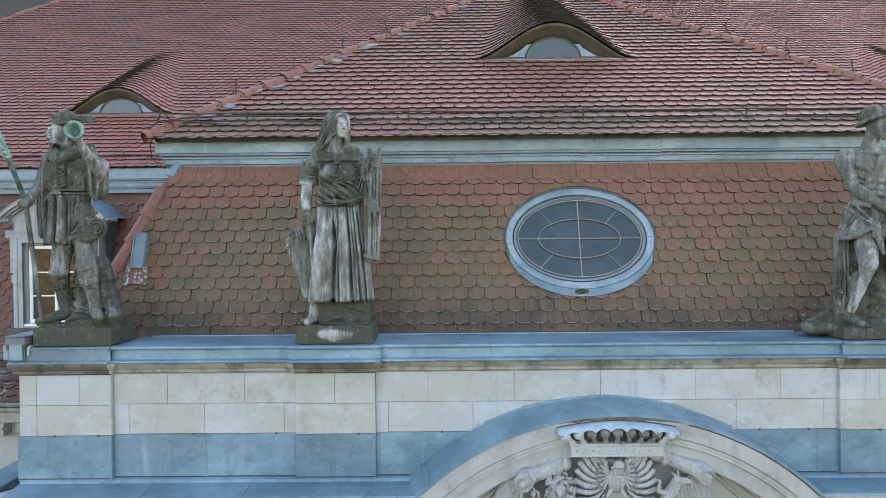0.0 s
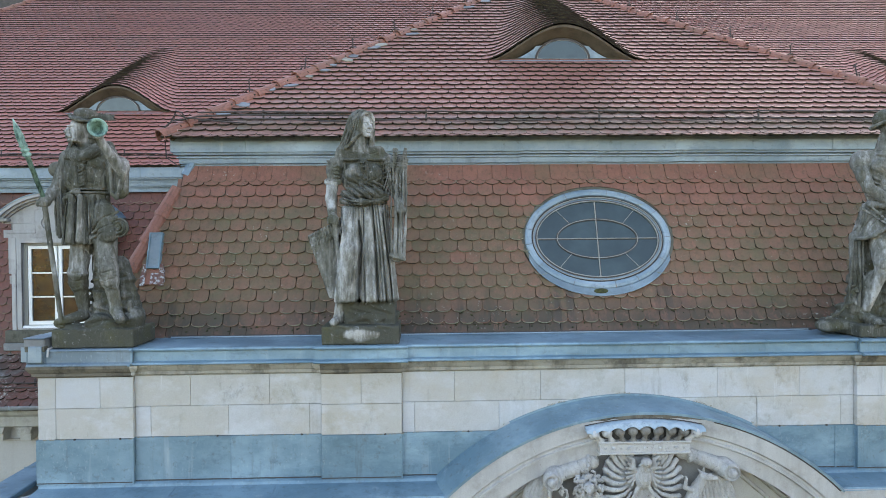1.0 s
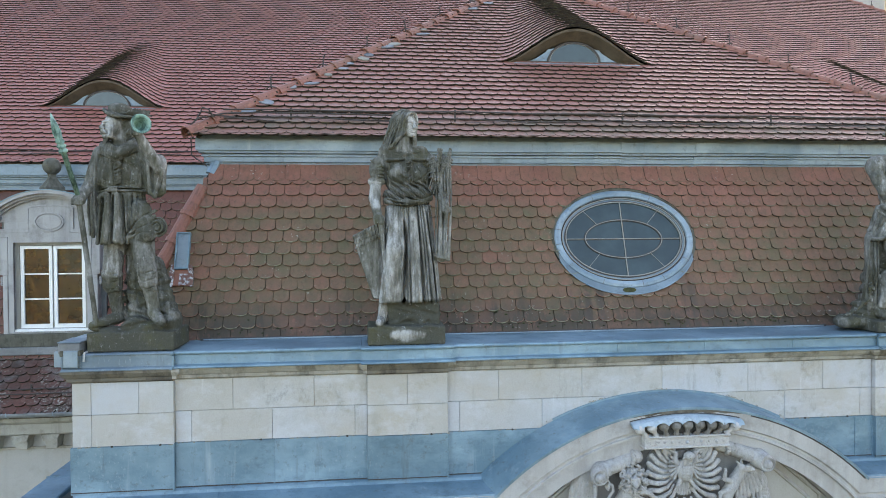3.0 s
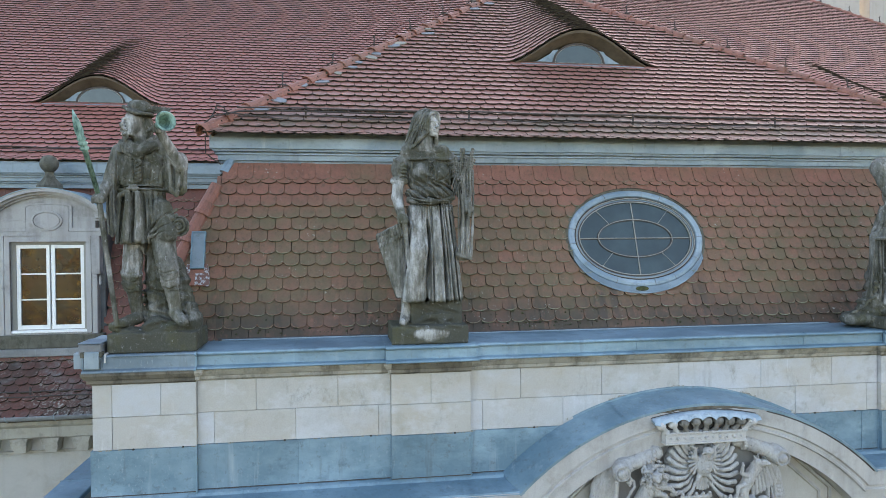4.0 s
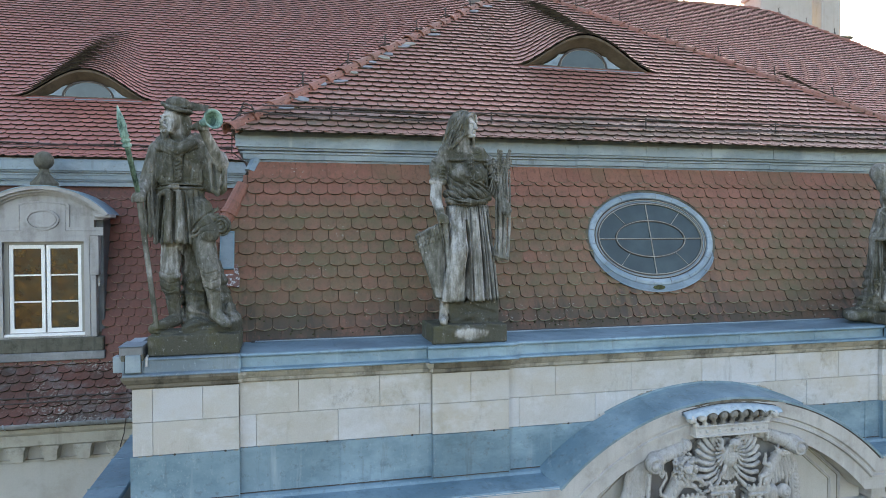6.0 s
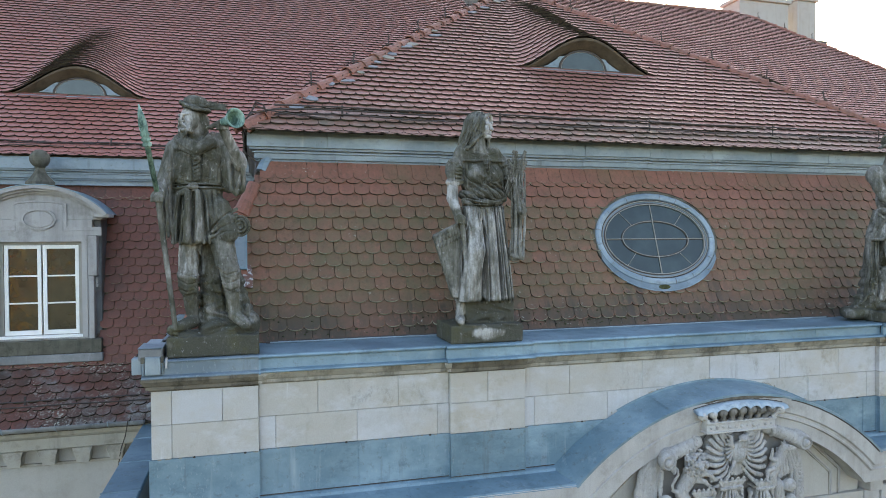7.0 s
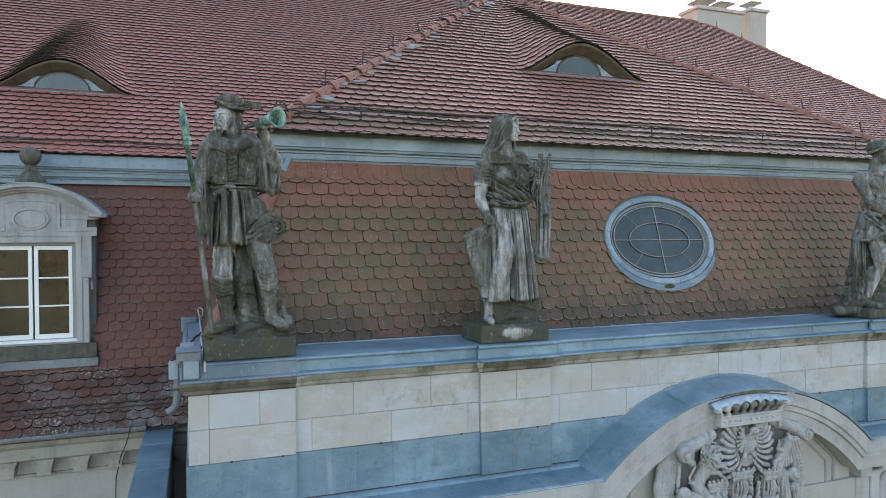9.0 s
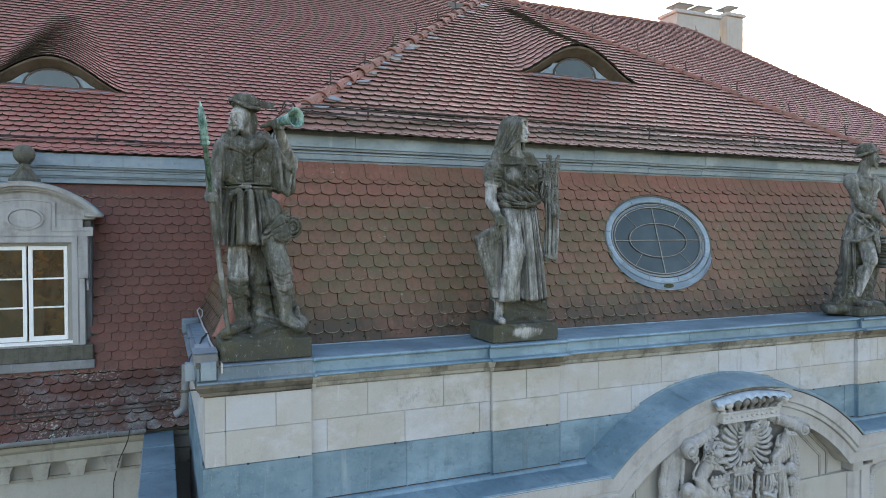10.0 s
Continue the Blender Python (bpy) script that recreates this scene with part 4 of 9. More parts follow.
for s, a, b in ((-1, CX - 16.4, -4.36), (1, 7.66, CX + 16.4)):
    rf = tagged(sheet("roof_wing", [(a, 10.88, 8.21), (b + (0.9 if s < 0 else 0), 10.88, 8.21), (b + (0.9 if s < 0 else 0), 10.88 + KW * 2.7, 10.91), (a, 10.88 + KW * 2.7, 10.91)], M["batten"]), "steep red beaver-tail tile roof of the wing", "roof", kind="structure")
    sheet("kick_slab", [(a, 10.13, 7.53), (b, 10.13, 7.53), (b, 10.88, 8.21), (a, 10.88, 8.21)], M["batten"], rf)
    lo = -11.5 if s < 0 else a
    hi = -3.45 if s < 0 else 13.0
    sp = (lambda v: (-11.5, -4.0 + 0.4 * v * 0.96)) if s < 0 else (lambda v: (7.3, 13.0))
    lay_tiles("wing steep", steep, [0.131 * i + 0.0 for i in range(20)] + [0.131 * 19 + 0.03], sp, rf, (M["wsteep"], M["wsteep_rest"]), near=(lambda u, v: -5.8 < u < -4.2) if s < 0 else None, skip=under_dormer, arc=6, sag=0.05, seed=11 + s, rim=0.008)
    lay_tiles("wing kick", kick, [0.14 * i - 0.02 for i in range(8)], (lambda v: (-11.5, -4.38)) if s < 0 else (lambda v: (7.66, 13.0)), rf, (M["kick"], M["kick_rest"]), near=(lambda u, v: u > -7.0) if s < 0 else None, arc=6, seed=14 + s)
    fa = tagged(thing("eaves_fascia", "pale zinc eaves box with stepped mouldings", "fascia"), kind="structure")
    part("fascia_length", sweep([(a, 11.56), (b + (1.0 if s < 0 else 0), 11.56)] if s < 0 else [(fr, 11.56), (b, 11.56)], FASCIA), M["zinc_pale"], fa)
    # wing cornice: fascia stone, brackets, frieze
    co = tagged(part("wing_cornice", sweep([(a, 10.55), (b, 10.55)], [(0, 7.20), (0.22, 7.20), (0.24, 7.22), (0.24, 7.36), (0.27, 7.38), (0.30, 7.41), (0.31, 7.46), (0, 7.46)]), M["eaves"]), "cream moulded eaves cornice with square brackets", "cornice", kind="structure")
    x = -4.485
    while s < 0 and x > -12:
        bm = prism([(x - 0.09, 7.10), (x + 0.09, 7.10), (x + 0.125, 7.199), (x - 0.125, 7.199)], 10.315, 10.56)
        prism([(x - 0.075, 6.985), (x + 0.075, 6.985), (x + 0.09, 7.10), (x - 0.09, 7.10)], 10.36, 10.56, bm)
        part("bracket", bm, M["eaves"], co)
        x -= 0.415
    part("frieze_band", box(a, b, 10.52, 10.56, 6.93, 6.97, 0.004), M["eaves"], co)
    gu = tagged(thing("gutter", "grey zinc half-round eaves gutter", "gutter"), kind="structure")
    half = [(0.07 * math.cos(t), 0.07 * math.sin(t)) for t in [math.pi + math.pi * k / 10 for k in range(11)]]
    prof = [(10.08 + p, 7.585 + q) for p, q in half] + [(10.08 + p * 0.93, 7.59 + q * 0.93) for p, q in half[::-1]]
    bm = bmesh.new()
    ringa = [[bm.verts.new((x, y, z)) for y, z in prof] for x in ((a, b - 0.55) if s < 0 else (a, b))]
    for k in range(len(prof)):
        j = (k + 1) % len(prof)
        bm.faces.new((ringa[0][k], ringa[0][j], ringa[1][j], ringa[1][k]))
    part("trough", bm, M["lead"], gu)
    x = -5.35
    while s < 0 and x > -11:
        part("strap", rod([(x, 10.005, 7.60), (x, 10.02, 7.54), (x, 10.08, 7.508), (x, 10.14, 7.54)], 0.008, 5), M["zinc_pale"], gu)
        x -= 0.62

# coping beside the bay, with a deep gap to the wall
coping = tagged(part("coping", box(-4.94, -4.58, 6.5, 10.6, 7.44, 7.50, 0.01), M["zinc"]), "zinc-covered coping between bay and wing", "coping", kind="structure")
for y in (7.55, 8.5, 9.45):
    part("seam", box(-4.945, -4.575, y, y + 0.012, 7.49, 7.506), M["zinc"], coping)
part("coping_wall", box(-4.92, -4.60, 6.55, 10.6, 0, 7.44), M["render"], coping)

# ---- carving: forms blended smoothly out of simple volumes ----
class Clay:
    """A block of carved stone; every form given blends into the rest."""

    def __init__(self, lo, hi, h):
        self.lo, self.h = np.array(lo, float), h
        n = [int((b - a) / h) + 1 for a, b in zip(lo, hi)]
        self.ax = [(self.lo[i] + h * np.arange(n[i])).astype(np.float32) for i in range(3)]
        self.d = np.full(n, 1.0, np.float32)

    def zone(self, lo, hi):
        s = []
        for i in range(3):
            a = max(0, int((lo[i] - self.lo[i]) / self.h))
            b = min(len(self.ax[i]), int((hi[i] - self.lo[i]) / self.h) + 2)
            s.append(slice(a, max(a + 1, b)))
        x, y, z = (self.ax[i][s[i]] for i in range(3))
        return tuple(s), x[:, None, None], y[None, :, None], z[None, None, :]

    def blend(self, s, d, k, cut=False):
        o = self.d[s]
        if cut:
            t = np.clip(0.5 - 0.5 * (d + o) / k, 0, 1)
            self.d[s] = o * (1 - t) - d * t + k * t * (1 - t)
        else:
            t = np.clip(0.5 + 0.5 * (d - o) / k, 0, 1)
            self.d[s] = d * (1 - t) + o * t - k * t * (1 - t)

    def limb(self, a, b, ra, rb=None, k=0.03, flat=1.0, folds=0, amp=0.0, cut=False):
        """A tapered, rounded bar from a to b; folds run along it."""
        rb = ra if rb is None else rb
        a, b = np.array(a, float), np.array(b, float)
        m = max(ra, rb) * max(1, flat) + k + 0.04
        s, x, y, z = self.zone(np.minimum(a, b) - m, np.maximum(a, b) + m)
        d = b - a
        px, py, pz = x - a[0], y - a[1], z - a[2]
        t = np.clip((px * d[0] + py * d[1] + pz * d[2]) / max(1e-9, d @ d), 0, 1)
        qx, qy, qz = px - t * d[0], (py - t * d[1]) / flat, pz - t * d[2]
        r = ra + (rb - ra) * t
        if folds:
            r = r * (1 + amp * np.sin(folds * np.arctan2(qy, qx) + 3 * t))
        self.blend(s, (np.sqrt(qx * qx + qy * qy + qz * qz) - r) * min(1, flat), k, cut)

    def ball(self, c, r, k=0.03, spin=0.0, cut=False):
        """An ellipsoid; spin: degrees in the x-z plane."""
        r = np.array(r if isinstance(r, (tuple, list)) else (r, r, r), float)
        m = r.max() + k + 0.03
        s, x, y, z = self.zone(np.array(c) - m, np.array(c) + m)
        px, py, pz = x - c[0], y - c[1], z - c[2]
        if spin:
            ca, sa = math.cos(radians(spin)), math.sin(radians(spin))
            px, pz = ca * px + sa * pz, -sa * px + ca * pz
        k0 = np.sqrt((px / r[0]) ** 2 + (py / r[1]) ** 2 + (pz / r[2]) ** 2)
        k1 = np.sqrt((px / r[0] ** 2) ** 2 + (py / r[1] ** 2) ** 2 + (pz / r[2] ** 2) ** 2) + 1e-6
        self.blend(s, k0 * (k0 - 1) / k1, k, cut)

    def slab(self, lo, hi, r=0.01, k=0.02, cut=False):
        lo, hi = np.array(lo, float), np.array(hi, float)
        s, x, y, z = self.zone(lo - k - 0.05, hi + k + 0.05)
        c, e = (lo + hi) / 2, (hi - lo) / 2 - r
        q = [np.abs(p - c[i]) - e[i] for i, p in enumerate((x, y, z))]
        out = np.sqrt(sum(np.maximum(v, 0) ** 2 for v in q))
        self.blend(s, out + np.minimum(np.maximum(np.maximum(q[0], q[1]), q[2]), 0) - r, k, cut)

    def skirt(self, c0, c1, r0, r1, folds, amp, k=0.03, seed=0.0):
        """A draped hem from c0 (low) up to c1; radii across and deep; folds deepen downwards."""
        lo = np.minimum(np.array(c0), np.array(c1)) - max(*r0, *r1) - 0.08
        hi = np.maximum(np.array(c0), np.array(c1)) + max(*r0, *r1) + 0.08
        lo[2], hi[2] = c0[2] - 0.05, c1[2] + 0.05
        s, x, y, z = self.zone(lo, hi)
        t = np.clip((z - c0[2]) / (c1[2] - c0[2]), 0, 1)
        rx, ry = r0[0] + (r1[0] - r0[0]) * t, r0[1] + (r1[1] - r0[1]) * t
        px, py = (x - (c0[0] + (c1[0] - c0[0]) * t)) / rx, (y - (c0[1] + (c1[1] - c0[1]) * t)) / ry
        th, r = np.arctan2(py, px), np.sqrt(px * px + py * py)
        wave = np.sin(folds * th + 1.7 * np.sin(2 * th + seed) + 0.8 * t) + 0.5 * np.sin(folds * 1.7 * th + seed * 3 - t)
        wave = np.abs(wave) - 0.6
        d = (r - 1 - amp * wave * (1.1 - 0.75 * t)) * np.minimum(rx, ry) * 0.75
        d = np.maximum(d, np.maximum(c0[2] - z, z - c1[2]))
        self.blend(s, d, k)

    def rumple(self, lo, hi, amp, fx, fz, lean=0.5, seed=0.0):
        """Creases of cloth worked into what stands within the bounds."""
        s, x, y, z = self.zone(lo, hi)
        e = 1.0
        for p, a, b in ((x, lo[0], hi[0]), (z, lo[2], hi[2])):
            e = e * np.clip(np.minimum(p - a, b - p) / (0.2 * (b - a)), 0, 1)
        w = np.sin(fx * (x + lean * z) + 2.2 * np.sin(fz * z + 4 * y + seed)) * np.cos(fz * 0.7 * z + 5 * x + seed * 2)
        self.d[s] += (amp * e * w).astype(np.float32)

    def crease(self, pts, width, depth, width1=None, back=0.06):
        """A sharp fold worked into the front along points in x and z: a groove, or with a negative depth a ridge; it thins out at its ends."""
        w1 = width if width1 is None else width1
        p = np.array(pts, float)
        m = max(width, w1) + 0.01
        s, x, y, z = self.zone((p[:, 0].min() - m, self.lo[1], p[:, 1].min() - m), (p[:, 0].max() + m, back, p[:, 1].max() + m))
        x, z = x[:, 0, 0][:, None], z[0, 0][None, :]
        best, along = np.full((len(x), z.shape[1]), 9.0), np.zeros((len(x), z.shape[1]))
        n = len(p) - 1
        for i in range(n):
            a, d = p[i], p[i + 1] - p[i]
            t = np.clip(((x - a[0]) * d[0] + (z - a[1]) * d[1]) / max(1e-9, d @ d), 0, 1)
            e = np.hypot(x - a[0] - t * d[0], z - a[1] - t * d[1])
            near = e < best
            best, along = np.where(near, e, best), np.where(near, (i + t) / n, along)
        w = width + (w1 - width) * along
        cut = depth * np.clip(1 - best / w, 0, 1) ** 1.4 * np.clip(np.minimum(along, 1 - along) * 5 + 0.35, 0, 1)
        self.d[s] += cut[:, None, :].astype(np.float32)

    def pleats(self, low, high, r0, r1, k=0.012, bow=0.0):
        """Separate folds, each from a point of low to its partner in high."""
        for i, (a, b) in enumerate(zip(low, high)):
            a, b = Vector(a), Vector(b)
            m = a.lerp(b, 0.5) + Vector((bow * (i % 2 - 0.5), -0.012, 0))
            f = 1.0 if i % 2 else 0.75
            self.limb(a, m, r0 * f, (r0 + r1) / 2 * f, k)
            self.limb(m, b, (r0 + r1) / 2 * f, r1 * f, k)

    def front(self, x, z):
        """How far out the surface stands at x, z."""
        i = min(max(int((x - self.lo[0]) / self.h + 0.5), 0), len(self.ax[0]) - 1)
        k = min(max(int((z - self.lo[2]) / self.h + 0.5), 0), len(self.ax[2]) - 1)
        inside = np.flatnonzero(self.d[i, :, k] < 0)
        return float(self.ax[1][inside[0]]) if len(inside) else None

    def trace(self, pts, r, r1=None, out=0.0, k=0.004, cut=False):
        """A ridge, or with cut a groove, drawn over the front along points in x and z."""
        r1 = r if r1 is None else r1
        if cut and not out:
            return self.crease(pts, r * 1.6, r * 1.15, r1 * 1.6)
        line, total = [], sum(math.dist(a, b) for a, b in zip(pts, pts[1:]))
        for a, b in zip(pts, pts[1:]):
            n = max(1, int(math.dist(a, b) / 0.03))
            line += [(a[0] + (b[0] - a[0]) * j / n, a[1] + (b[1] - a[1]) * j / n) for j in range(n)]
        line.append(pts[-1])
        ys = [self.front(*p) for p in line]
        m = len(line) - 1
        for j in range(m):
            if ys[j] is None or ys[j + 1] is None or abs(ys[j] - ys[j + 1]) > 0.08:
                continue
            a, b = line[j], line[j + 1]
            self.limb((a[0], ys[j] - out, a[1]), (b[0], ys[j + 1] - out, b[1]), r + (r1 - r) * j / m, r + (r1 - r) * (j + 1) / m, k, cut=cut)

    def spiral(self, x, z, r, turns, width, way=1, start=0.0):
        n = int(14 * turns)
        self.trace([(x + way * r * (1 - 0.85 * j / n) * math.cos(start + 2 * math.pi * turns * j / n), z + r * (1 - 0.85 * j / n) * math.sin(start + 2 * math.pi * turns * j / n)) for j in range(n + 1)], width, width * 0.7, cut=True)

    def pitted(self, amp=0.004):
        s, x, y, z = self.zone(self.lo, self.lo + 9)
        self.d += (amp * (np.sin(41 * x + 7 * np.sin(23 * z)) * np.sin(37 * z + 5 * np.sin(29 * y)) * np.sin(43 * y + 3 * np.sin(31 * x)))).astype(np.float32)

    def surface(self):
        """Vertices and quads of the surface."""
        d = self.d
        inside = d < 0
        n = np.array(d.shape) - 1
        cell = np.zeros(n, np.int8)
        for i in (0, 1):
            for j in (0, 1):
                for k in (0, 1):
                    cell += inside[i:n[0] + i, j:n[1] + j, k:n[2] + k]
        live = (cell > 0) & (cell < 8)
        idx = np.argwhere(live)
        number = np.full(n, -1, np.int64)
        number[live] = np.arange(len(idx))
        total, count = np.zeros((len(idx), 3)), np.zeros(len(idx))
        corners = [(i, j, k) for i in (0, 1) for j in (0, 1) for k in (0, 1)]
        for a in corners:
            for axis in range(3):
                if a[axis]:
                    continue
                b = list(a)
                b[axis] = 1
                va = d[idx[:, 0] + a[0], idx[:, 1] + a[1], idx[:, 2] + a[2]]
                vb = d[idx[:, 0] + b[0], idx[:, 1] + b[1], idx[:, 2] + b[2]]
                hit = (va < 0) != (vb < 0)
                t = np.where(hit, va / np.where(va == vb, 1, va - vb), 0)
                p = np.tile(np.array(a, float), (len(idx), 1))
                p[:, axis] = t
                total[hit] += p[hit]
                count[hit] += 1
        verts = self.lo + self.h * (idx + total / np.maximum(count, 1)[:, None])
        quads = []
        for axis in range(3):
            o = [i for i in range(3) if i != axis]
            sl0, sl1 = [slice(None)] * 3, [slice(None)] * 3
            sl0[axis], sl1[axis] = slice(0, -1), slice(1, None)
            flip = inside[tuple(sl0)] != inside[tuple(sl1)]
            e = np.argwhere(flip)
            ok = np.ones(len(e), bool)
            for k in o:
                ok &= (e[:, k] > 0) & (e[:, k] < n[k])
            e = e[ok]
            first = inside[tuple(e.T)]
            ring4 = []
            for da, db in ((0, 0), (-1, 0), (-1, -1), (0, -1)):
                c = e.copy()
                c[:, o[0]] += da
                c[:, o[1]] += db
                ring4.append(number[tuple(c.T)])
            q = np.stack(ring4, 1)
            swap = first if axis != 1 else ~first
            q[~swap] = q[~swap][:, ::-1]
            quads.append(q)
        return verts, np.concatenate(quads)


def carved(name, clay, material, at, extra=(), zone=None):
    """One smooth mesh of a carved form; extra: bmeshes of bronze joined into it, in the same place."""
    verts, quads = clay.surface()
    grown = np.zeros(len(verts))
    if zone:
        # how far the stone is grown over, by the place, softened over the surface
        soft = noise.noise_vector
        for i, (x, y, z) in enumerate(verts.tolist()):
            j = soft((x * 7, y * 7, z * 5)) * 0.03
            grown[i] = zone(x + j.x, y, z + j.z)
        weight = np.bincount(quads.ravel(), minlength=len(verts)) * 4.0
        for k in range(9):
            mean = grown[quads].sum(1)
            grown = np.bincount(quads.ravel(), np.repeat(mean, 4), len(verts)) / np.maximum(weight, 1)
    verts, faces, slots = verts.tolist(), quads.tolist(), [0] * len(quads)
    for bm in extra:
        base = len(verts)
        bm.verts.index_update()
        verts += [tuple(v.co) for v in bm.verts]
        for f in bm.faces:
            faces.append([v.index + base for v in f.verts])
            slots.append(1)
        bm.free()
    me = bpy.data.meshes.new(name)
    me.from_pydata(verts, [], faces)
    me.materials.append(material)
    me.materials.append(M["copper"])
    me.attributes.new("grown", "FLOAT", "POINT").data.foreach_set("value", np.concatenate((grown, np.zeros(len(verts) - len(grown)))))
    me.polygons.foreach_set("material_index", slots)
    me.polygons.foreach_set("use_smooth", [True] * len(faces))
    me.update()
    ob = new(name, me)
    ob.location = at
    return ob


def head_of(c, x, y, z, turn=0.0, size=1.0):
    """A plain head with brow, sockets, nose, lips and chin; turn: to which side it looks."""
    dx, dy = math.sin(radians(turn)), -math.cos(radians(turn))
    f = lambda out, side, up: (x + size * (dx * out - dy * side), y + size * (dy * out + dx * side), z + size * up)
    c.ball((x, y, z + 0.015 * size), (0.084 * size, 0.096 * size, 0.116 * size), 0.012)
    c.ball(f(0.036, 0, -0.055), (0.058 * size, 0.058 * size, 0.070 * size), 0.02)
    for s in (-1, 1):
        c.ball(f(0.056, s * 0.044, -0.016), 0.030 * size, 0.015)
        c.limb(f(0.098, 0, 0.036), f(0.078, s * 0.056, 0.040), 0.013 * size, 0.010 * size, 0.006)
    for s in (-1, 1):
        c.ball(f(0.106, s * 0.034, 0.010), 0.024 * size, 0.006, cut=True)
        c.ball(f(0.078, s * 0.035, 0.008), 0.015 * size, 0.003)
        c.limb(f(0.084, s * 0.020, 0.018), f(0.074, s * 0.052, 0.016), 0.006 * size, 0.005 * size, 0.002)
    c.limb(f(0.096, 0, 0.032), f(0.126, 0, -0.022), 0.010 * size, 0.017 * size, 0.005)
    for s in (-1, 1):
        c.ball(f(0.106, s * 0.015, -0.025), 0.011 * size, 0.004)
        c.limb(f(0.100, s * 0.022, -0.034), f(0.086, s * 0.040, -0.064), 0.007 * size, 0.005 * size, 0.004, cut=True)
    c.limb(f(0.097, -0.022, -0.049), f(0.097, 0.022, -0.049), 0.011 * size, None, 0.004)
    c.limb(f(0.096, -0.018, -0.068), f(0.096, 0.018, -0.068), 0.011 * size, None, 0.004)
    c.limb(f(0.110, -0.026, -0.058), f(0.110, 0.026, -0.058), 0.0055 * size, None, 0.002, cut=True)
    c.ball(f(0.104, 0, -0.083), (0.020 * size, 0.020 * size, 0.008 * size), 0.004, cut=True)
    c.ball(f(0.084, 0, -0.103), (0.030 * size, 0.028 * size, 0.022 * size), 0.010)


def fist(c, p, r=0.05, way=(1, 0, 0)):
    w = Vector(way).normalized()
    c.ball(p, (r * 1.1, r, r), 0.02)
    for k in (-1.5, -0.5, 0.5, 1.5):
        q = Vector(p) + w * k * r * 0.5 + Vector((0, -r * 0.75, 0))
        c.limb(q, q + Vector((0, -0.005, -r * 0.7)), r * 0.3, r * 0.26, 0.008)


# ---- statue: countrywoman with sheaf ----
def countrywoman():
    c = Clay((-0.60, -0.42, -0.02), (0.58, 0.36, 2.48), 0.0058)
    c.slab((-0.40, -0.27, 0.0), (0.39, 0.30, 0.19), 0.018, 0.02)
    c.ball((-0.05, -0.26, 0.12), (0.24, 0.035, 0.06), 0.02)
    c.ball((0.08, 0.12, 0.27), (0.30, 0.2, 0.2), 0.03)
    c.ball((0.1, 0.0, 0.26), (0.26, 0.17, 0.10), 0.03)
    c.rumple((-0.4, -0.3, 0.12), (0.42, 0.3, 0.42), 0.012, 24, 30, 0.4, 2.0)
    # skirt: a thigh and shin pressing forward, broad hanging folds, deep shaded hollows between
    c.skirt((0.045, 0.0, 0.42), (0.04, 0.0, 1.47), (0.325, 0.245), (0.225, 0.16), 7, 0.05, 0.006, 0.6)
    c.limb((-0.11, -0.09, 1.36), (-0.115, -0.225, 0.95), 0.10, 0.098, 0.04)
    c.limb((-0.115, -0.225, 0.95), (-0.185, -0.175, 0.47), 0.098, 0.10, 0.03)
    c.limb((0.105, -0.205, 0.44), (0.085, -0.13, 1.32), 0.066, 0.050, 0.02)
    c.limb((0.275, -0.13, 0.44), (0.20, -0.09, 1.36), 0.050, 0.040, 0.02)
    c.slab((-0.30, -0.32, 0.30), (0.42, 0.3, 0.425), 0.004, 0.004, cut=True)
    c.slab((-0.19, -0.13, 0.18), (0.345, 0.27, 0.44), 0.02, 0.008)
    c.rumple((-0.2, -0.2, 0.18), (0.36, 0.0, 0.44), 0.012, 26, 34, 0.4, 2.0)
    for pts, w, d, w1 in ((((-0.025, 0.40), (-0.012, 0.72), (0.005, 1.02), (-0.02, 1.26)), 0.048, 0.085, 0.016), (((0.045, 0.40), (0.034, 0.9), (0.03, 1.40)), 0.014, 0.030, 0.010), (((0.178, 0.40), (0.156, 0.9), (0.118, 1.44)), 0.024, 0.050, 0.012), (((0.222, 0.40), (0.195, 0.9), (0.145, 1.42)), 0.012, 0.028, 0.008), (((0.262, 0.40), (0.226, 0.9), (0.172, 1.42)), 0.016, 0.036, 0.010), (((0.318, 0.40), (0.272, 0.9), (0.208, 1.42)), 0.016, 0.034, 0.010), (((-0.29, 0.45), (-0.245, 0.8), (-0.18, 1.25)), 0.018, 0.030, 0.010), (((-0.09, 0.60), (-0.055, 0.9), (-0.05, 1.30)), 0.012, 0.016, 0.008), (((0.085, 0.40), (0.078, 0.75), (0.07, 1.1)), 0.010, 0.010, 0.006), (((0.135, 0.42), (0.12, 0.8), (0.10, 1.15)), 0.012, 0.012, 0.006)):
        c.crease(pts, w, d, w1)
    for pts, w, d in ((((0.020, 0.42), (0.018, 1.0)), 0.018, -0.022), (((0.205, 0.42), (0.17, 1.0)), 0.014, -0.014), (((0.29, 0.42), (0.25, 1.0)), 0.016, -0.014), (((-0.20, 1.34), (-0.16, 1.15), (-0.19, 0.9)), 0.016, 0.010), (((-0.08, 1.38), (-0.07, 1.2), (-0.10, 1.0)), 0.014, 0.010), (((-0.25, 0.86), (-0.20, 0.65), (-0.22, 0.46)), 0.014, 0.012), (((-0.10, 0.72), (-0.13, 0.58), (-0.12, 0.45)), 0.014, 0.012)):
        c.crease(pts, w, d)
    rng = random.Random(9)
    for k in range(17):
        x = -0.175 + 0.026 * k + rng.uniform(-0.006, 0.006)
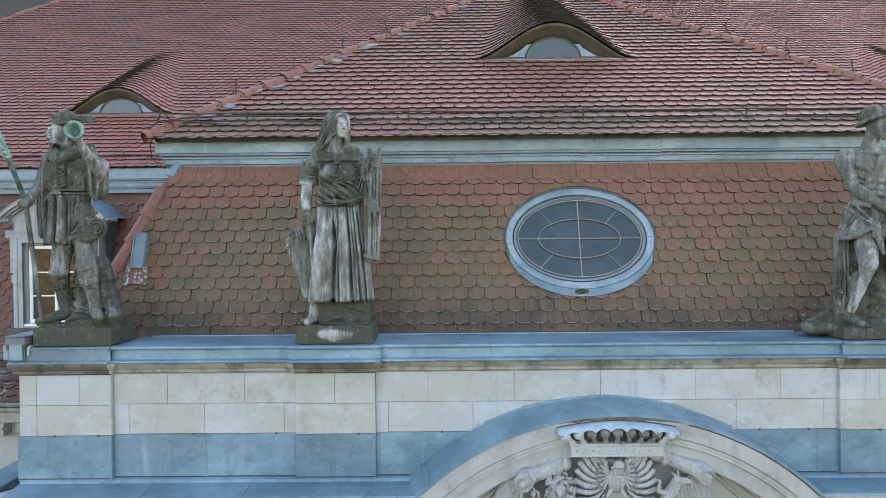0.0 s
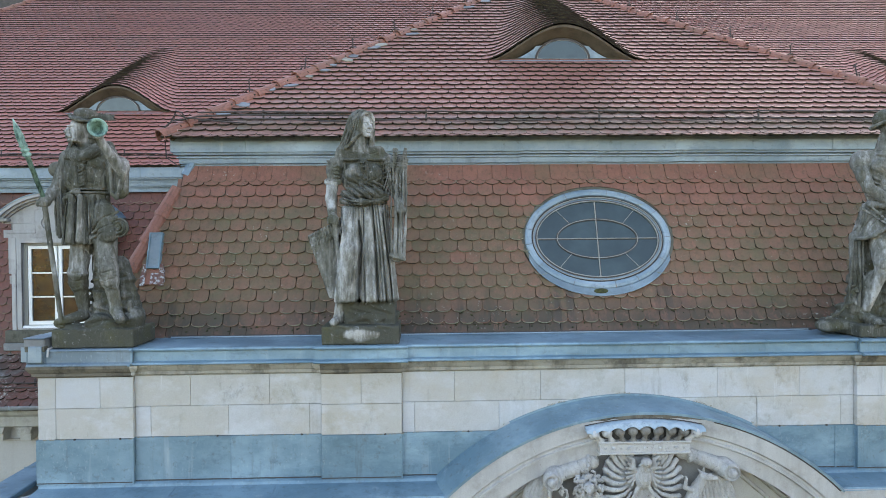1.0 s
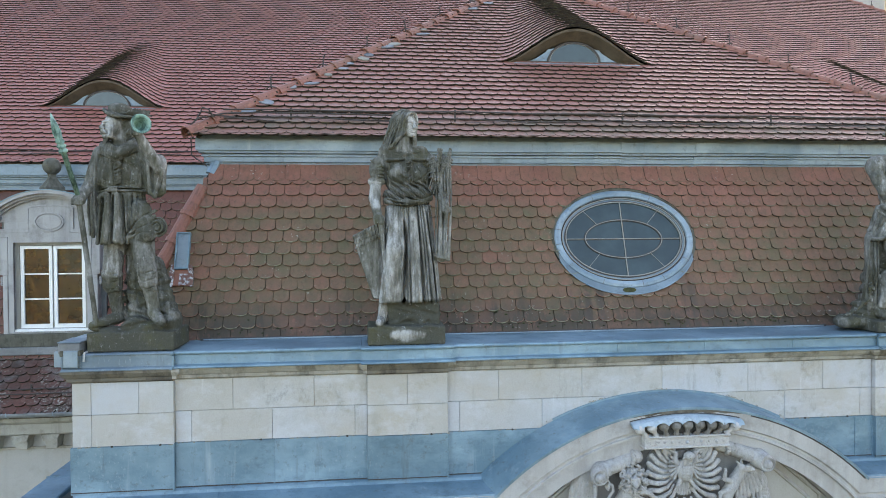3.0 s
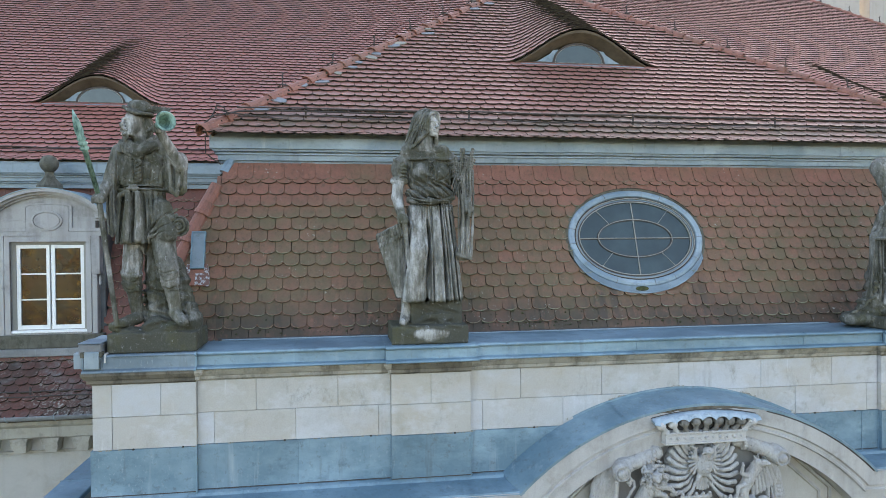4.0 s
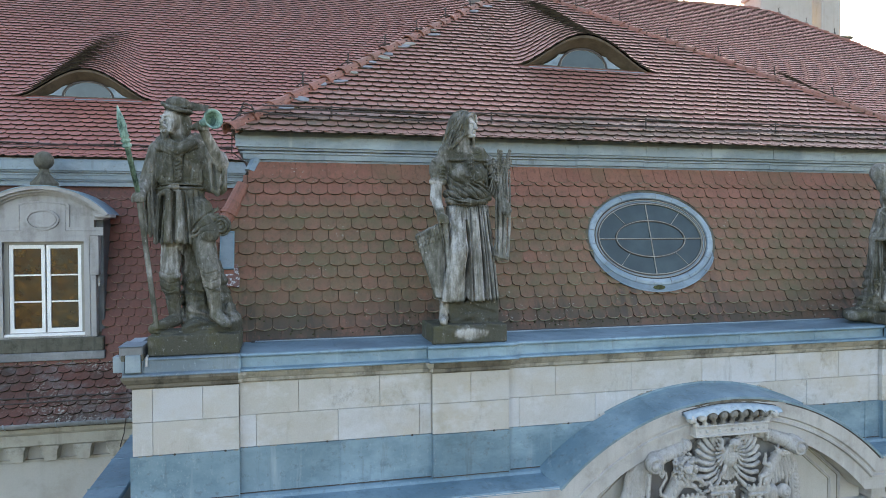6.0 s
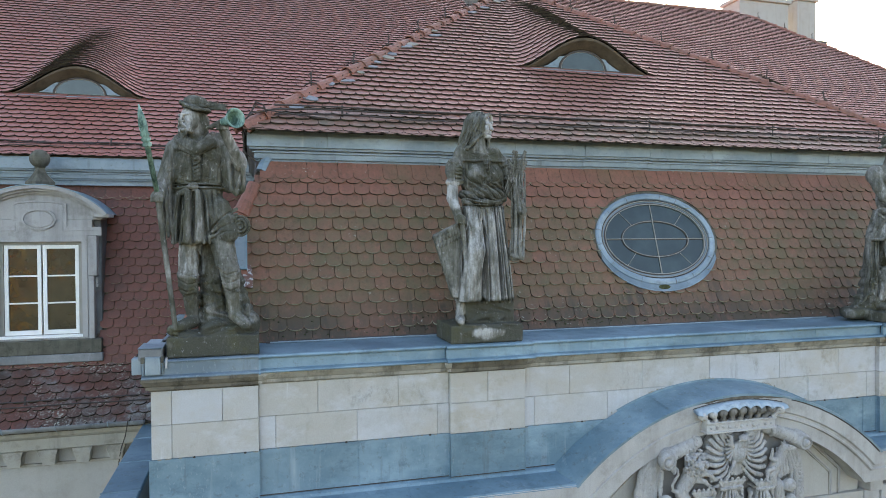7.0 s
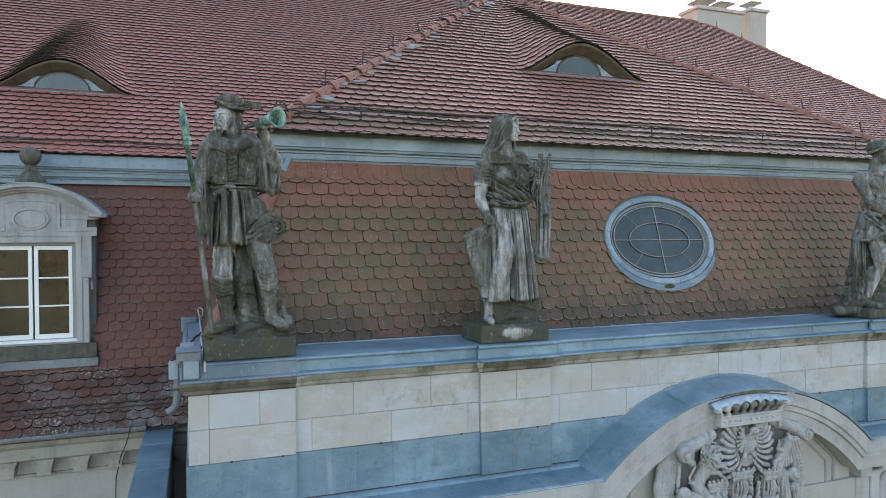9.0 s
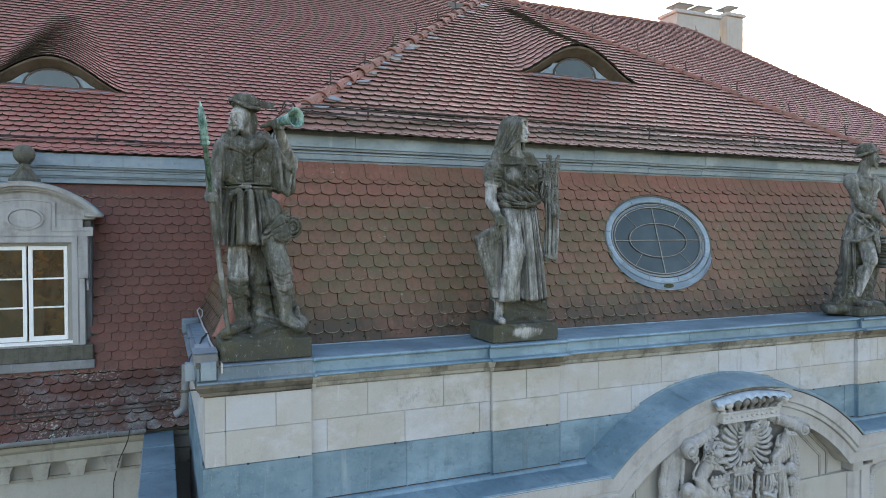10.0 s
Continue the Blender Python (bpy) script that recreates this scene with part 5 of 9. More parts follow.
        c.crease([(x, 1.47), (x * 1.06 + 0.004, 1.36), (x * 1.15, 1.30 - rng.uniform(0.0, 0.25))], 0.011, rng.uniform(0.010, 0.020), 0.005)
    # torso, bodice
    c.ball((0.03, 0.0, 1.70), (0.235, 0.155, 0.27), 0.04)
    c.slab((-0.165, -0.11, 1.50), (0.225, 0.12, 1.88), 0.10, 0.03)
    c.limb((-0.21, 0.02, 1.895), (0.24, 0.02, 1.895), 0.085, None, 0.05)
    for s in (-1, 1):
        c.ball((0.035 + s * 0.105, -0.105, 1.74), (0.095, 0.075, 0.10), 0.03)
        c.limb((0.035 + s * 0.02, -0.165, 1.56), (0.035 + s * 0.025, -0.155, 1.88), 0.012, None, 0.005)
        c.limb((0.035 + s * 0.03, -0.15, 1.89), (0.035 + s * 0.22, -0.075, 1.895), 0.016, 0.014, 0.006)
        c.limb((0.035 + s * 0.19, -0.10, 1.55), (0.035 + s * 0.20, -0.10, 1.85), 0.012, None, 0.006)
    for k in range(7):
        c.limb((0.01, -0.178, 1.58 + 0.045 * k), (0.06, -0.178, 1.60 + 0.045 * k), 0.008, None, 0.003)
    c.rumple((-0.2, -0.3, 1.5), (0.27, 0.1, 1.88), 0.007, 46, 22, 0.8, 1.0)
    # rolled sash, its cloth gathered in slanting folds
    c.ball((0.035, 0.0, 1.545), (0.262, 0.205, 0.098), 0.010)
    c.limb((-0.19, -0.09, 1.47), (0.0, -0.20, 1.455), 0.036, 0.042, 0.012)
    c.limb((0.0, -0.20, 1.455), (0.26, -0.07, 1.50), 0.042, 0.034, 0.012)
    for k, (x0, z0, x1, z1, x2, z2) in enumerate(((-0.21, 1.56, -0.15, 1.50, -0.08, 1.47), (-0.20, 1.62, -0.10, 1.54, 0.0, 1.47), (-0.14, 1.64, -0.05, 1.575, 0.06, 1.48), (-0.06, 1.645, 0.03, 1.59, 0.13, 1.50), (0.02, 1.65, 0.12, 1.60, 0.20, 1.52), (0.10, 1.65, 0.20, 1.61, 0.27, 1.55), (-0.02, 1.51, 0.10, 1.475, 0.24, 1.50), (-0.19, 1.49, -0.10, 1.445, -0.01, 1.435))):
        c.crease([(x0, z0), (x1, z1), (x2, z2)], 0.017, 0.030, 0.012)
        c.crease([(x0 + 0.035, z0 + 0.004), (x1 + 0.035, z1 + 0.004), (x2 + 0.03, z2 + 0.006)], 0.015, -0.013, 0.010)
    c.crease([(-0.22, 1.425), (0.03, 1.405), (0.28, 1.44)], 0.014, 0.022)
    # neck, hood drawn close over the head and falling to the shoulder, face
    c.limb((-0.01, -0.02, 2.16), (-0.015, -0.01, 1.93), 0.062, 0.085, 0.025)
    c.limb((-0.20, 0.0, 1.985), (0.18, 0.0, 1.985), 0.070, 0.066, 0.04)
    c.ball((0.0, 0.035, 2.30), (0.135, 0.145, 0.140), 0.02)
    c.limb((-0.05, 0.045, 2.29), (-0.175, 0.03, 2.04), 0.105, 0.062, 0.03)
    c.limb((-0.09, 0.02, 2.18), (-0.195, 0.0, 2.03), 0.060, 0.040, 0.02)
    c.limb((0.07, 0.06, 2.26), (0.085, 0.05, 2.03), 0.072, 0.050, 0.03)
    turn = radians(40)
    out, side = Vector((math.sin(turn), -math.cos(turn), 0)), Vector((math.cos(turn), math.sin(turn), 0))
    mid = Vector((0.03, -0.035, 2.255))
    c.ball(mid + out * 0.10 - Vector((0, 0, 0.02)), (0.085, 0.085, 0.125), 0.006, cut=True)
    c.limb(mid + out * 0.08 - Vector((0, 0, 0.06)), mid + out * 0.07 - Vector((0.03, 0, 0.20)), 0.062, 0.060, 0.006, cut=True)
    c.limb((0.0, -0.03, 2.15), (-0.005, -0.035, 1.96), 0.052, 0.075, 0.012)
    head_of(c, mid.x, mid.y, mid.z - 0.01, 40, 0.95)
    rim = [mid + out * (0.050 + 0.03 * math.sin(a)) + side * 0.090 * math.cos(a) + Vector((0, 0, 0.125 * math.sin(a) + 0.002)) for a in [radians(222 - 264 * k / 16) for k in range(17)]]
    for p, q in zip(rim, rim[1:]):
        c.limb(p, q, 0.016, None, 0.005)
    for p, q in ((rim[0], (-0.155, -0.075, 2.02)), (rim[-1], (0.10, -0.02, 2.03))):
        c.limb(p, q, 0.017, 0.022, 0.006)
    for pts in (((-0.02, 2.41), (-0.085, 2.27), (-0.165, 2.06)), ((-0.055, 2.385), (-0.125, 2.22), (-0.215, 2.04)), ((-0.045, 2.30), (-0.085, 2.17), (-0.135, 2.04)), ((-0.095, 2.34), (-0.15, 2.20), (-0.235, 2.03)), ((0.03, 2.425), (-0.03, 2.39), (-0.07, 2.33))):
        c.crease(pts, 0.013, 0.014, 0.018, 0.2)
        c.crease([(x + 0.017, z) for x, z in pts], 0.012, -0.009, 0.014, 0.2)
    for pts in (((-0.16, 1.99), (-0.06, 1.955), (0.0, 1.975)), ((0.03, 1.985), (0.10, 1.955), (0.19, 1.985)), ((-0.10, 2.01), (-0.02, 1.985), (0.04, 2.0))):
        c.crease(pts, 0.010, 0.008)
    # arm leaning on a bundle
    c.ball((-0.275, 0.0, 1.80), (0.095, 0.105, 0.135), 0.02)
    for k in range(5):
        c.limb((-0.345, -0.055, 1.89 - 0.05 * k), (-0.225, -0.10, 1.82 - 0.035 * k), 0.014, 0.012, 0.010)
    c.limb((-0.35, -0.05, 1.67), (-0.23, -0.07, 1.67), 0.035, None, 0.01)
    c.limb((-0.295, -0.02, 1.70), (-0.315, -0.06, 1.50), 0.062, 0.058, 0.015)
    c.limb((-0.315, -0.06, 1.50), (-0.285, -0.18, 1.30), 0.058, 0.042, 0.015)
    fist(c, (-0.275, -0.205, 1.275), 0.054)
    c.limb((-0.26, -0.235, 1.24), (-0.215, -0.215, 0.80), 0.026, 0.022, 0.006)
    for k in range(10):
        t = k / 9
        top = (-0.525 + 0.29 * t, -0.14 - 0.05 * math.sin(math.pi * t), 1.10 + 0.14 * t)
        low = (-0.325 + 0.06 * t, -0.14 - 0.03 * math.sin(math.pi * t), 0.48)
        c.limb(top, low, 0.021, 0.013, 0.004)
        c.limb((top[0] + 0.012, -0.10, top[2]), (low[0], -0.10, low[2]), 0.03, 0.02, 0.01)
        for q in range(3):
            c.ball((top[0] + 0.012 * q, top[1] - 0.016, top[2] - 0.05 * q), (0.012, 0.013, 0.028), 0.003, -20 + 30 * t)
    # arm with the sheaf
    c.ball((0.285, 0.0, 1.81), (0.09, 0.105, 0.14), 0.02)
    for k in range(4):
        c.limb((0.22, -0.1, 1.84 - 0.045 * k), (0.34, -0.08, 1.88 - 0.05 * k), 0.014, 0.012, 0.010)
    c.limb((0.31, 0.0, 1.72), (0.36, -0.06, 1.54), 0.066, 0.058, 0.02)
    c.limb((0.36, -0.06, 1.54), (0.41, -0.18, 1.43), 0.052, 0.043, 0.015)
    fist(c, (0.415, -0.19, 1.37), 0.05, (0, 0, 1))
    c.limb((0.40, -0.04, 1.86), (0.40, -0.09, 1.35), 0.085, 0.055, 0.015, 0.8)
    c.limb((0.40, -0.09, 1.35), (0.37, -0.09, 0.90), 0.05, 0.07, 0.015, 0.7)
    c.pleats([(0.315 + 0.025 * i, -0.15, 0.88) for i in range(6)], [(0.33 + 0.028 * i, -0.125, 1.78) for i in range(6)], 0.017, 0.011, 0.004, 0.02)
    c.limb((0.30, -0.15, 0.90), (0.44, -0.14, 0.86), 0.02, None, 0.006)
    rng = random.Random(4)
    for k in range(26):
        x, z, lean = rng.uniform(0.285, 0.47), rng.uniform(1.66, 1.93), rng.uniform(-14, 20)
        up = Vector((math.sin(radians(lean)), 0, math.cos(radians(lean))))
        foot = Vector((x, -0.12 - rng.uniform(0, 0.035), z))
        for q in range(4):
            for side in (-1, 1):
                c.ball(foot + up * 0.026 * q + Vector((side * 0.009, 0, 0)), (0.009, 0.011, 0.018), 0.002, lean + side * 22)
        c.limb(foot, foot - up * 0.16, 0.007, 0.006, 0.002)
    # sleeve end turned over the wrist, in rings
    for r in (0.075, 0.052, 0.028):
        for k in range(12):
            a, b = 2 * math.pi * k / 12, 2 * math.pi * (k + 1) / 12
            c.limb((0.405 + 0.62 * r * math.cos(a), -0.175, 1.545 + 1.2 * r * math.sin(a)), (0.405 + 0.62 * r * math.cos(b), -0.175, 1.545 + 1.2 * r * math.sin(b)), 0.009, None, 0.002)
    # creases in bodice, sleeves, hood, bundle and sheaf
    for pts in (((-0.17, 1.87), (-0.10, 1.865), (0.0, 1.885)), ((-0.19, 1.74), (-0.12, 1.665), (-0.03, 1.645)), ((0.08, 1.665), (0.16, 1.68), (0.24, 1.76)), ((-0.15, 1.62), (-0.06, 1.60), (0.0, 1.62)), ((0.07, 1.62), (0.16, 1.60), (0.23, 1.63)), ((0.10, 1.83), (0.15, 1.76), (0.16, 1.68)), ((-0.02, 1.83), (-0.03, 1.72), (-0.01, 1.62)), ((0.09, 1.82), (0.085, 1.7), (0.07, 1.62))):
        c.trace(pts, 0.009, 0.006, 0.0, 0.006, True)
    for k in range(6):
        c.trace([(-0.34 + 0.012 * k, 1.90 - 0.035 * k), (-0.285, 1.84 - 0.035 * k), (-0.235, 1.86 - 0.04 * k)], 0.009, 0.006, 0.0, 0.005, True)
        c.trace([(0.22 + 0.02 * k, 1.88 - 0.01 * k), (0.235 + 0.018 * k, 1.72)], 0.008, 0.005, 0.0, 0.005, True)
    for k in range(4):
        c.trace([(-0.05 - 0.02 * k, 2.33 - 0.03 * k), (-0.10 - 0.02 * k, 2.18), (-0.16 - 0.022 * k, 2.0)], 0.008, 0.006, 0.0, 0.006, True)
    for k in range(5):
        c.trace([(0.325 + 0.025 * k, 0.9), (0.33 + 0.03 * k, 1.4), (0.32 + 0.034 * k, 1.8)], 0.007, 0.010, 0.0, 0.004, True)
    for k in range(6):
        c.trace([(-0.19 + 0.05 * k, 1.60 - 0.012 * k), (-0.10 + 0.05 * k, 1.53 - 0.008 * k), (-0.02 + 0.05 * k, 1.485 - 0.004 * k)], 0.010, 0.007, 0.0, 0.004, True)
    # foot
    c.limb((-0.22, -0.06, 0.5), (-0.25, -0.1, 0.28), 0.055, 0.045, 0.02)
    c.limb((-0.25, -0.1, 0.24), (-0.28, -0.24, 0.225), 0.05, 0.04, 0.02)
    c.pitted(0.0022)
    return c


def garment(x, y, z):
    """How far the woman's stone is grown over: 0 washed, 1 streaked, 2 dark."""
    if z < 0.21:
        return 0.6 if ((x - 0.0) / 0.19) ** 2 + ((z - 0.10) / 0.06) ** 2 < 1 and y < -0.22 else 1.95
    if z < 0.44:
        return 0.75 if x < -0.21 and y < 0 else 2.1
    if 2.125 < z < 2.38 and 0.012 < x < 0.18 and y < -0.085 + 0.09 * (x > 0.06):
        return 0.4
    if 1.96 < z <= 2.14 and -0.08 < x < 0.08 and y < -0.055:
        return 1.05
    if z > 2.0:
        return 1.55
    if 1.40 < z < 1.64 and -0.225 < x < 0.28:
        return 1.4
    if math.hypot(x + 0.10, z - 1.80) < 0.075 and y < -0.1:
        return 1.2
    if z > 1.44 and -0.225 < x < 0.27:
        return 1.8
    if x < -0.2 and z > 1.68:
        return 1.25
    if x < -0.25 and z > 1.38:
        return 0.5
    if x < -0.2 and 1.20 < z:
        return 1.4
    if x > 0.25 and z > 1.2:
        return 1.2
    if x < -0.27:
        return 1.2
    if z > 1.25:
        return 0.85
    return 0.72 if x < 0.0 else 0.88


statue = carved("stone_statue", countrywoman(), M["statue"], (-1.136, 7.08, 8.931), zone=garment)
tagged(statue, "weathered grey sandstone statue of a hooded figure with a sheaf", "statue", group="statues on the parapet")


# ---- statue: horn blower with spear ----
def horn_blower():
    c = Clay((-0.66, -0.60, -0.02), (0.50, 0.36, 2.50), 0.0058)
    c.slab((-0.43, -0.26, 0.0), (0.385, 0.30, 0.19), 0.018, 0.02)
    for p, r in (((-0.25, -0.13, 0.18), (0.15, 0.1, 0.06)), ((0.05, -0.12, 0.2), (0.2, 0.13, 0.10)), ((0.25, 0.02, 0.2), (0.12, 0.15, 0.09)), ((0.1, 0.12, 0.3), (0.2, 0.14, 0.2)), ((-0.03, 0.0, 0.25), (0.13, 0.12, 0.13))):
        c.ball(p, r, 0.015)
    c.limb((-0.04, 0.1, 0.2), (-0.08, 0.10, 1.1), 0.12, 0.09, 0.03)
    c.limb((0.10, 0.10, 0.82), (0.20, 0.05, 0.30), 0.10, 0.16, 0.03)
    c.limb((-0.06, 0.10, 0.98), (-0.04, 0.06, 0.30), 0.10, 0.15, 0.03)
    c.limb((0.0, 0.08, 0.75), (0.08, 0.02, 0.25), 0.08, 0.12, 0.02)
    c.ball((0.29, -0.02, 0.27), (0.11, 0.14, 0.13), 0.02)
    c.ball((-0.02, -0.14, 0.25), (0.12, 0.10, 0.09), 0.02)
    c.rumple((-0.4, -0.4, 0.15), (0.4, 0.3, 0.8), 0.024, 24, 30, 0.4, 2.0)
    # legs with rolled boots
    c.limb((-0.22, 0.0, 1.15), (-0.255, -0.06, 0.74), 0.115, 0.088, 0.02)
    c.limb((-0.255, -0.06, 0.72), (-0.215, 0.0, 0.32), 0.075, 0.056, 0.02)
    c.limb((-0.215, -0.04, 0.31), (-0.385, -0.19, 0.25), 0.064, 0.048, 0.015)
    c.limb((-0.252, -0.06, 0.745), (-0.245, -0.055, 0.63), 0.100, 0.088, 0.006)
    c.limb((-0.33, -0.09, 0.76), (-0.18, -0.14, 0.72), 0.022, 0.020, 0.008)
    c.limb((-0.32, -0.09, 0.66), (-0.17, -0.13, 0.60), 0.024, 0.022, 0.008)
    c.limb((-0.32, -0.08, 0.62), (-0.20, -0.13, 0.70), 0.018, 0.014, 0.008)
    c.limb((0.02, -0.05, 1.22), (0.11, -0.2, 0.82), 0.125, 0.095, 0.03)
    c.limb((0.11, -0.2, 0.80), (0.165, -0.15, 0.42), 0.080, 0.056, 0.02)
    c.limb((0.165, -0.15, 0.37), (0.27, -0.28, 0.285), 0.060, 0.048, 0.02)
    c.limb((0.115, -0.20, 0.79), (0.135, -0.19, 0.66), 0.102, 0.085, 0.006)
    c.limb((0.03, -0.26, 0.83), (0.20, -0.25, 0.77), 0.022, 0.022, 0.008)
    c.limb((0.05, -0.25, 0.68), (0.20, -0.24, 0.74), 0.024, 0.018, 0.008)
    c.limb((0.07, -0.24, 0.64), (0.20, -0.22, 0.60), 0.022, 0.020, 0.008)
    c.ball((0.28, -0.08, 0.4), (0.03, 0.05, 0.07), 0.015)
    # tunic, belt, lacing
    c.skirt((-0.15, -0.03, 1.05), (-0.15, -0.02, 1.58), (0.225, 0.18), (0.205, 0.15), 7, 0.10, 0.015, 1.4)
    th = [radians(190 + 130 * i / 10) for i in range(11)]
    c.pleats([(-0.15 + 0.24 * math.cos(a), -0.03 + 0.20 * math.sin(a), 1.055) for a in th], [(-0.15 + 0.20 * math.cos(a), -0.02 + 0.15 * math.sin(a), 1.54) for a in th], 0.020, 0.010, 0.006, 0.02)
    c.limb((0.02, -0.1, 1.36), (0.12, -0.19, 1.14), 0.125, 0.09, 0.03)
    for k in range(4):
        c.limb((-0.06 + 0.03 * k, -0.21, 1.10 + 0.06 * k), (0.19, -0.20 + 0.02 * k, 1.22 + 0.05 * k), 0.020, 0.016, 0.008)
    c.limb((-0.24, -0.19, 1.54), (-0.25, -0.235, 1.08), 0.028, 0.038, 0.006)
    c.limb((-0.15, -0.20, 1.54), (-0.14, -0.24, 1.09), 0.024, 0.042, 0.006)
    c.ball((-0.16, 0.0, 1.80), (0.215, 0.15, 0.28), 0.03)
    c.slab((-0.365, -0.13, 1.57), (0.085, 0.13, 1.93), 0.09, 0.03)
    c.limb((-0.35, 0.02, 1.945), (0.04, 0.02, 1.975), 0.088, None, 0.04)
    c.ball((-0.14, -0.01, 1.565), (0.245, 0.178, 0.030), 0.006)
    c.ball((-0.14, -0.01, 1.60), (0.240, 0.172, 0.016), 0.004)
    c.ball((-0.18, -0.20, 1.57), (0.045, 0.025, 0.045), 0.006)
    c.limb((-0.21, -0.205, 1.58), (-0.31, -0.175, 1.50), 0.026, 0.03, 0.006)
    c.limb((-0.31, -0.175, 1.50), (-0.30, -0.18, 1.43), 0.03, 0.02, 0.006)
    for k in range(7):
        y = (c.front(-0.155, 1.64 + 0.038 * k) or -0.15) - 0.002
        c.limb((-0.178, y - 0.006, 1.632 + 0.038 * k), (-0.136, y - 0.006, 1.656 + 0.038 * k), 0.013, None, 0.003)
        c.ball((-0.190 + 0.064 * (k % 2), y - 0.004, 1.645 + 0.038 * k), 0.014, 0.003)
    c.crease([(-0.205, 1.92), (-0.20, 1.78), (-0.195, 1.62)], 0.012, 0.018)
    c.crease([(-0.115, 1.92), (-0.115, 1.78), (-0.12, 1.62)], 0.012, 0.018)
    c.rumple((-0.38, -0.35, 1.6), (0.08, 0.1, 1.95), 0.010, 38, 24, 0.6, 0.5)
    c.rumple((-0.45, -0.4, 0.3), (0.3, 0.1, 1.1), 0.003, 55, 60, 0.5, 1.5)
    # hooded collar
    c.pleats([(-0.37, -0.02, 1.99), (-0.34, -0.07, 1.95), (-0.29, -0.11, 1.93)], [(-0.17, -0.145, 1.93), (-0.17, -0.155, 1.90), (-0.17, -0.155, 1.87)], 0.034, 0.022, 0.008)
    c.pleats([(0.05, -0.02, 2.03), (0.02, -0.07, 2.0), (-0.03, -0.11, 1.96)], [(-0.15, -0.145, 1.93), (-0.15, -0.155, 1.90), (-0.15, -0.155, 1.87)], 0.034, 0.022, 0.008)
    c.limb((-0.33, 0.06, 2.03), (0.02, 0.07, 2.06), 0.06, None, 0.03)
    for ring_r, pts in ((0.040, ((-0.34, 0.0, 2.03), (-0.30, -0.09, 1.985), (-0.22, -0.145, 1.935), (-0.16, -0.16, 1.915), (-0.09, -0.15, 1.945), (-0.02, -0.09, 2.00), (0.02, 0.0, 2.05))), (0.028, ((-0.31, -0.01, 2.085), (-0.27, -0.095, 2.035), (-0.20, -0.14, 1.985), (-0.15, -0.15, 1.97), (-0.10, -0.13, 1.99), (-0.05, -0.07, 2.05), (-0.02, 0.0, 2.09)))):
        for p, q in zip(pts, pts[1:]):
            c.limb(p, q, ring_r, None, 0.008)
    # head, moustache, brimmed hat with feather
    c.limb((-0.19, -0.03, 2.12), (-0.17, -0.01, 1.96), 0.062, 0.075, 0.02)
    head_of(c, -0.215, -0.065, 2.205, -42, 1.04)
    look_x, look_y = -math.sin(radians(42)), -math.cos(radians(42))
    at = lambda out, side, up: (-0.215 + look_x * out - look_y * side, -0.065 + look_y * out + look_x * side, 2.205 + up)
    for s in (-1, 1):
        c.limb(at(0.118, 0.004 * s, -0.044), at(0.104, s * 0.050, -0.078), 0.015, 0.008, 0.003)
        c.limb(at(0.06, s * 0.072, -0.02), at(0.07, s * 0.055, -0.10), 0.018, 0.02, 0.008)
    for k in range(7):
        c.limb(at(0.085, -0.042 + 0.014 * k, -0.095), at(0.085, -0.030 + 0.010 * k, -0.150 - 0.008 * (3 - abs(k - 3))), 0.013, 0.007, 0.003)
    c.ball((-0.13, 0.01, 2.19), (0.080, 0.080, 0.12), 0.02)
    for k in range(5):
        c.limb((-0.135 + 0.012 * k, -0.06 + 0.022 * k, 2.25), (-0.125 + 0.014 * k, -0.05 + 0.024 * k, 2.09), 0.015, 0.012, 0.004)
    c.ball((-0.165, -0.01, 2.375), (0.120, 0.125, 0.075), 0.012, -10)
    c.ball((-0.175, -0.04, 2.318), (0.126, 0.138, 0.020), 0.006, -12)
    brim = [(-0.178 + 0.128 * math.cos(a), -0.045 + 0.142 * math.sin(a), 2.320 + 0.020 * math.cos(2 * a) - 0.035 * math.cos(a)) for a in [2 * math.pi * k / 24 for k in range(25)]]
    for p, q in zip(brim, brim[1:]):
        c.limb(p, q, 0.015, None, 0.006)
    c.limb((-0.27, -0.10, 2.352), (-0.08, -0.12, 2.332), 0.013, 0.011, 0.004)
    c.limb((-0.09, 0.03, 2.365), (0.085, 0.03, 2.365), 0.042, 0.018, 0.008)
    for k in range(7):
        c.limb((-0.07 + 0.024 * k, 0.01, 2.355), (-0.035 + 0.026 * k, 0.015, 2.408 - 0.004 * k), 0.011, 0.006, 0.002)
        c.limb((-0.07 + 0.024 * k, 0.01, 2.355), (-0.03 + 0.026 * k, 0.0, 2.325), 0.010, 0.006, 0.002)
    # arm that raises the horn, wide hanging sleeve
    c.limb((0.03, 0.0, 1.97), (0.22, -0.10, 1.82), 0.082, 0.075, 0.02)
    c.limb((0.23, -0.12, 1.79), (0.09, -0.29, 2.09), 0.060, 0.043, 0.015)
    c.limb((0.20, -0.05, 1.86), (0.20, -0.08, 1.58), 0.080, 0.075, 0.02, 0.8)
    c.limb((0.265, -0.14, 1.78), (0.19, -0.15, 1.51), 0.022, 0.02, 0.008)
    c.limb((0.12, -0.12, 1.88), (0.15, -0.15, 1.55), 0.022, 0.02, 0.008)
    c.limb((0.15, -0.15, 1.55), (0.19, -0.15, 1.51), 0.02, None, 0.008)
    c.limb((0.18, -0.17, 1.70), (0.175, -0.17, 1.60), 0.035, 0.03, 0.008, cut=True)
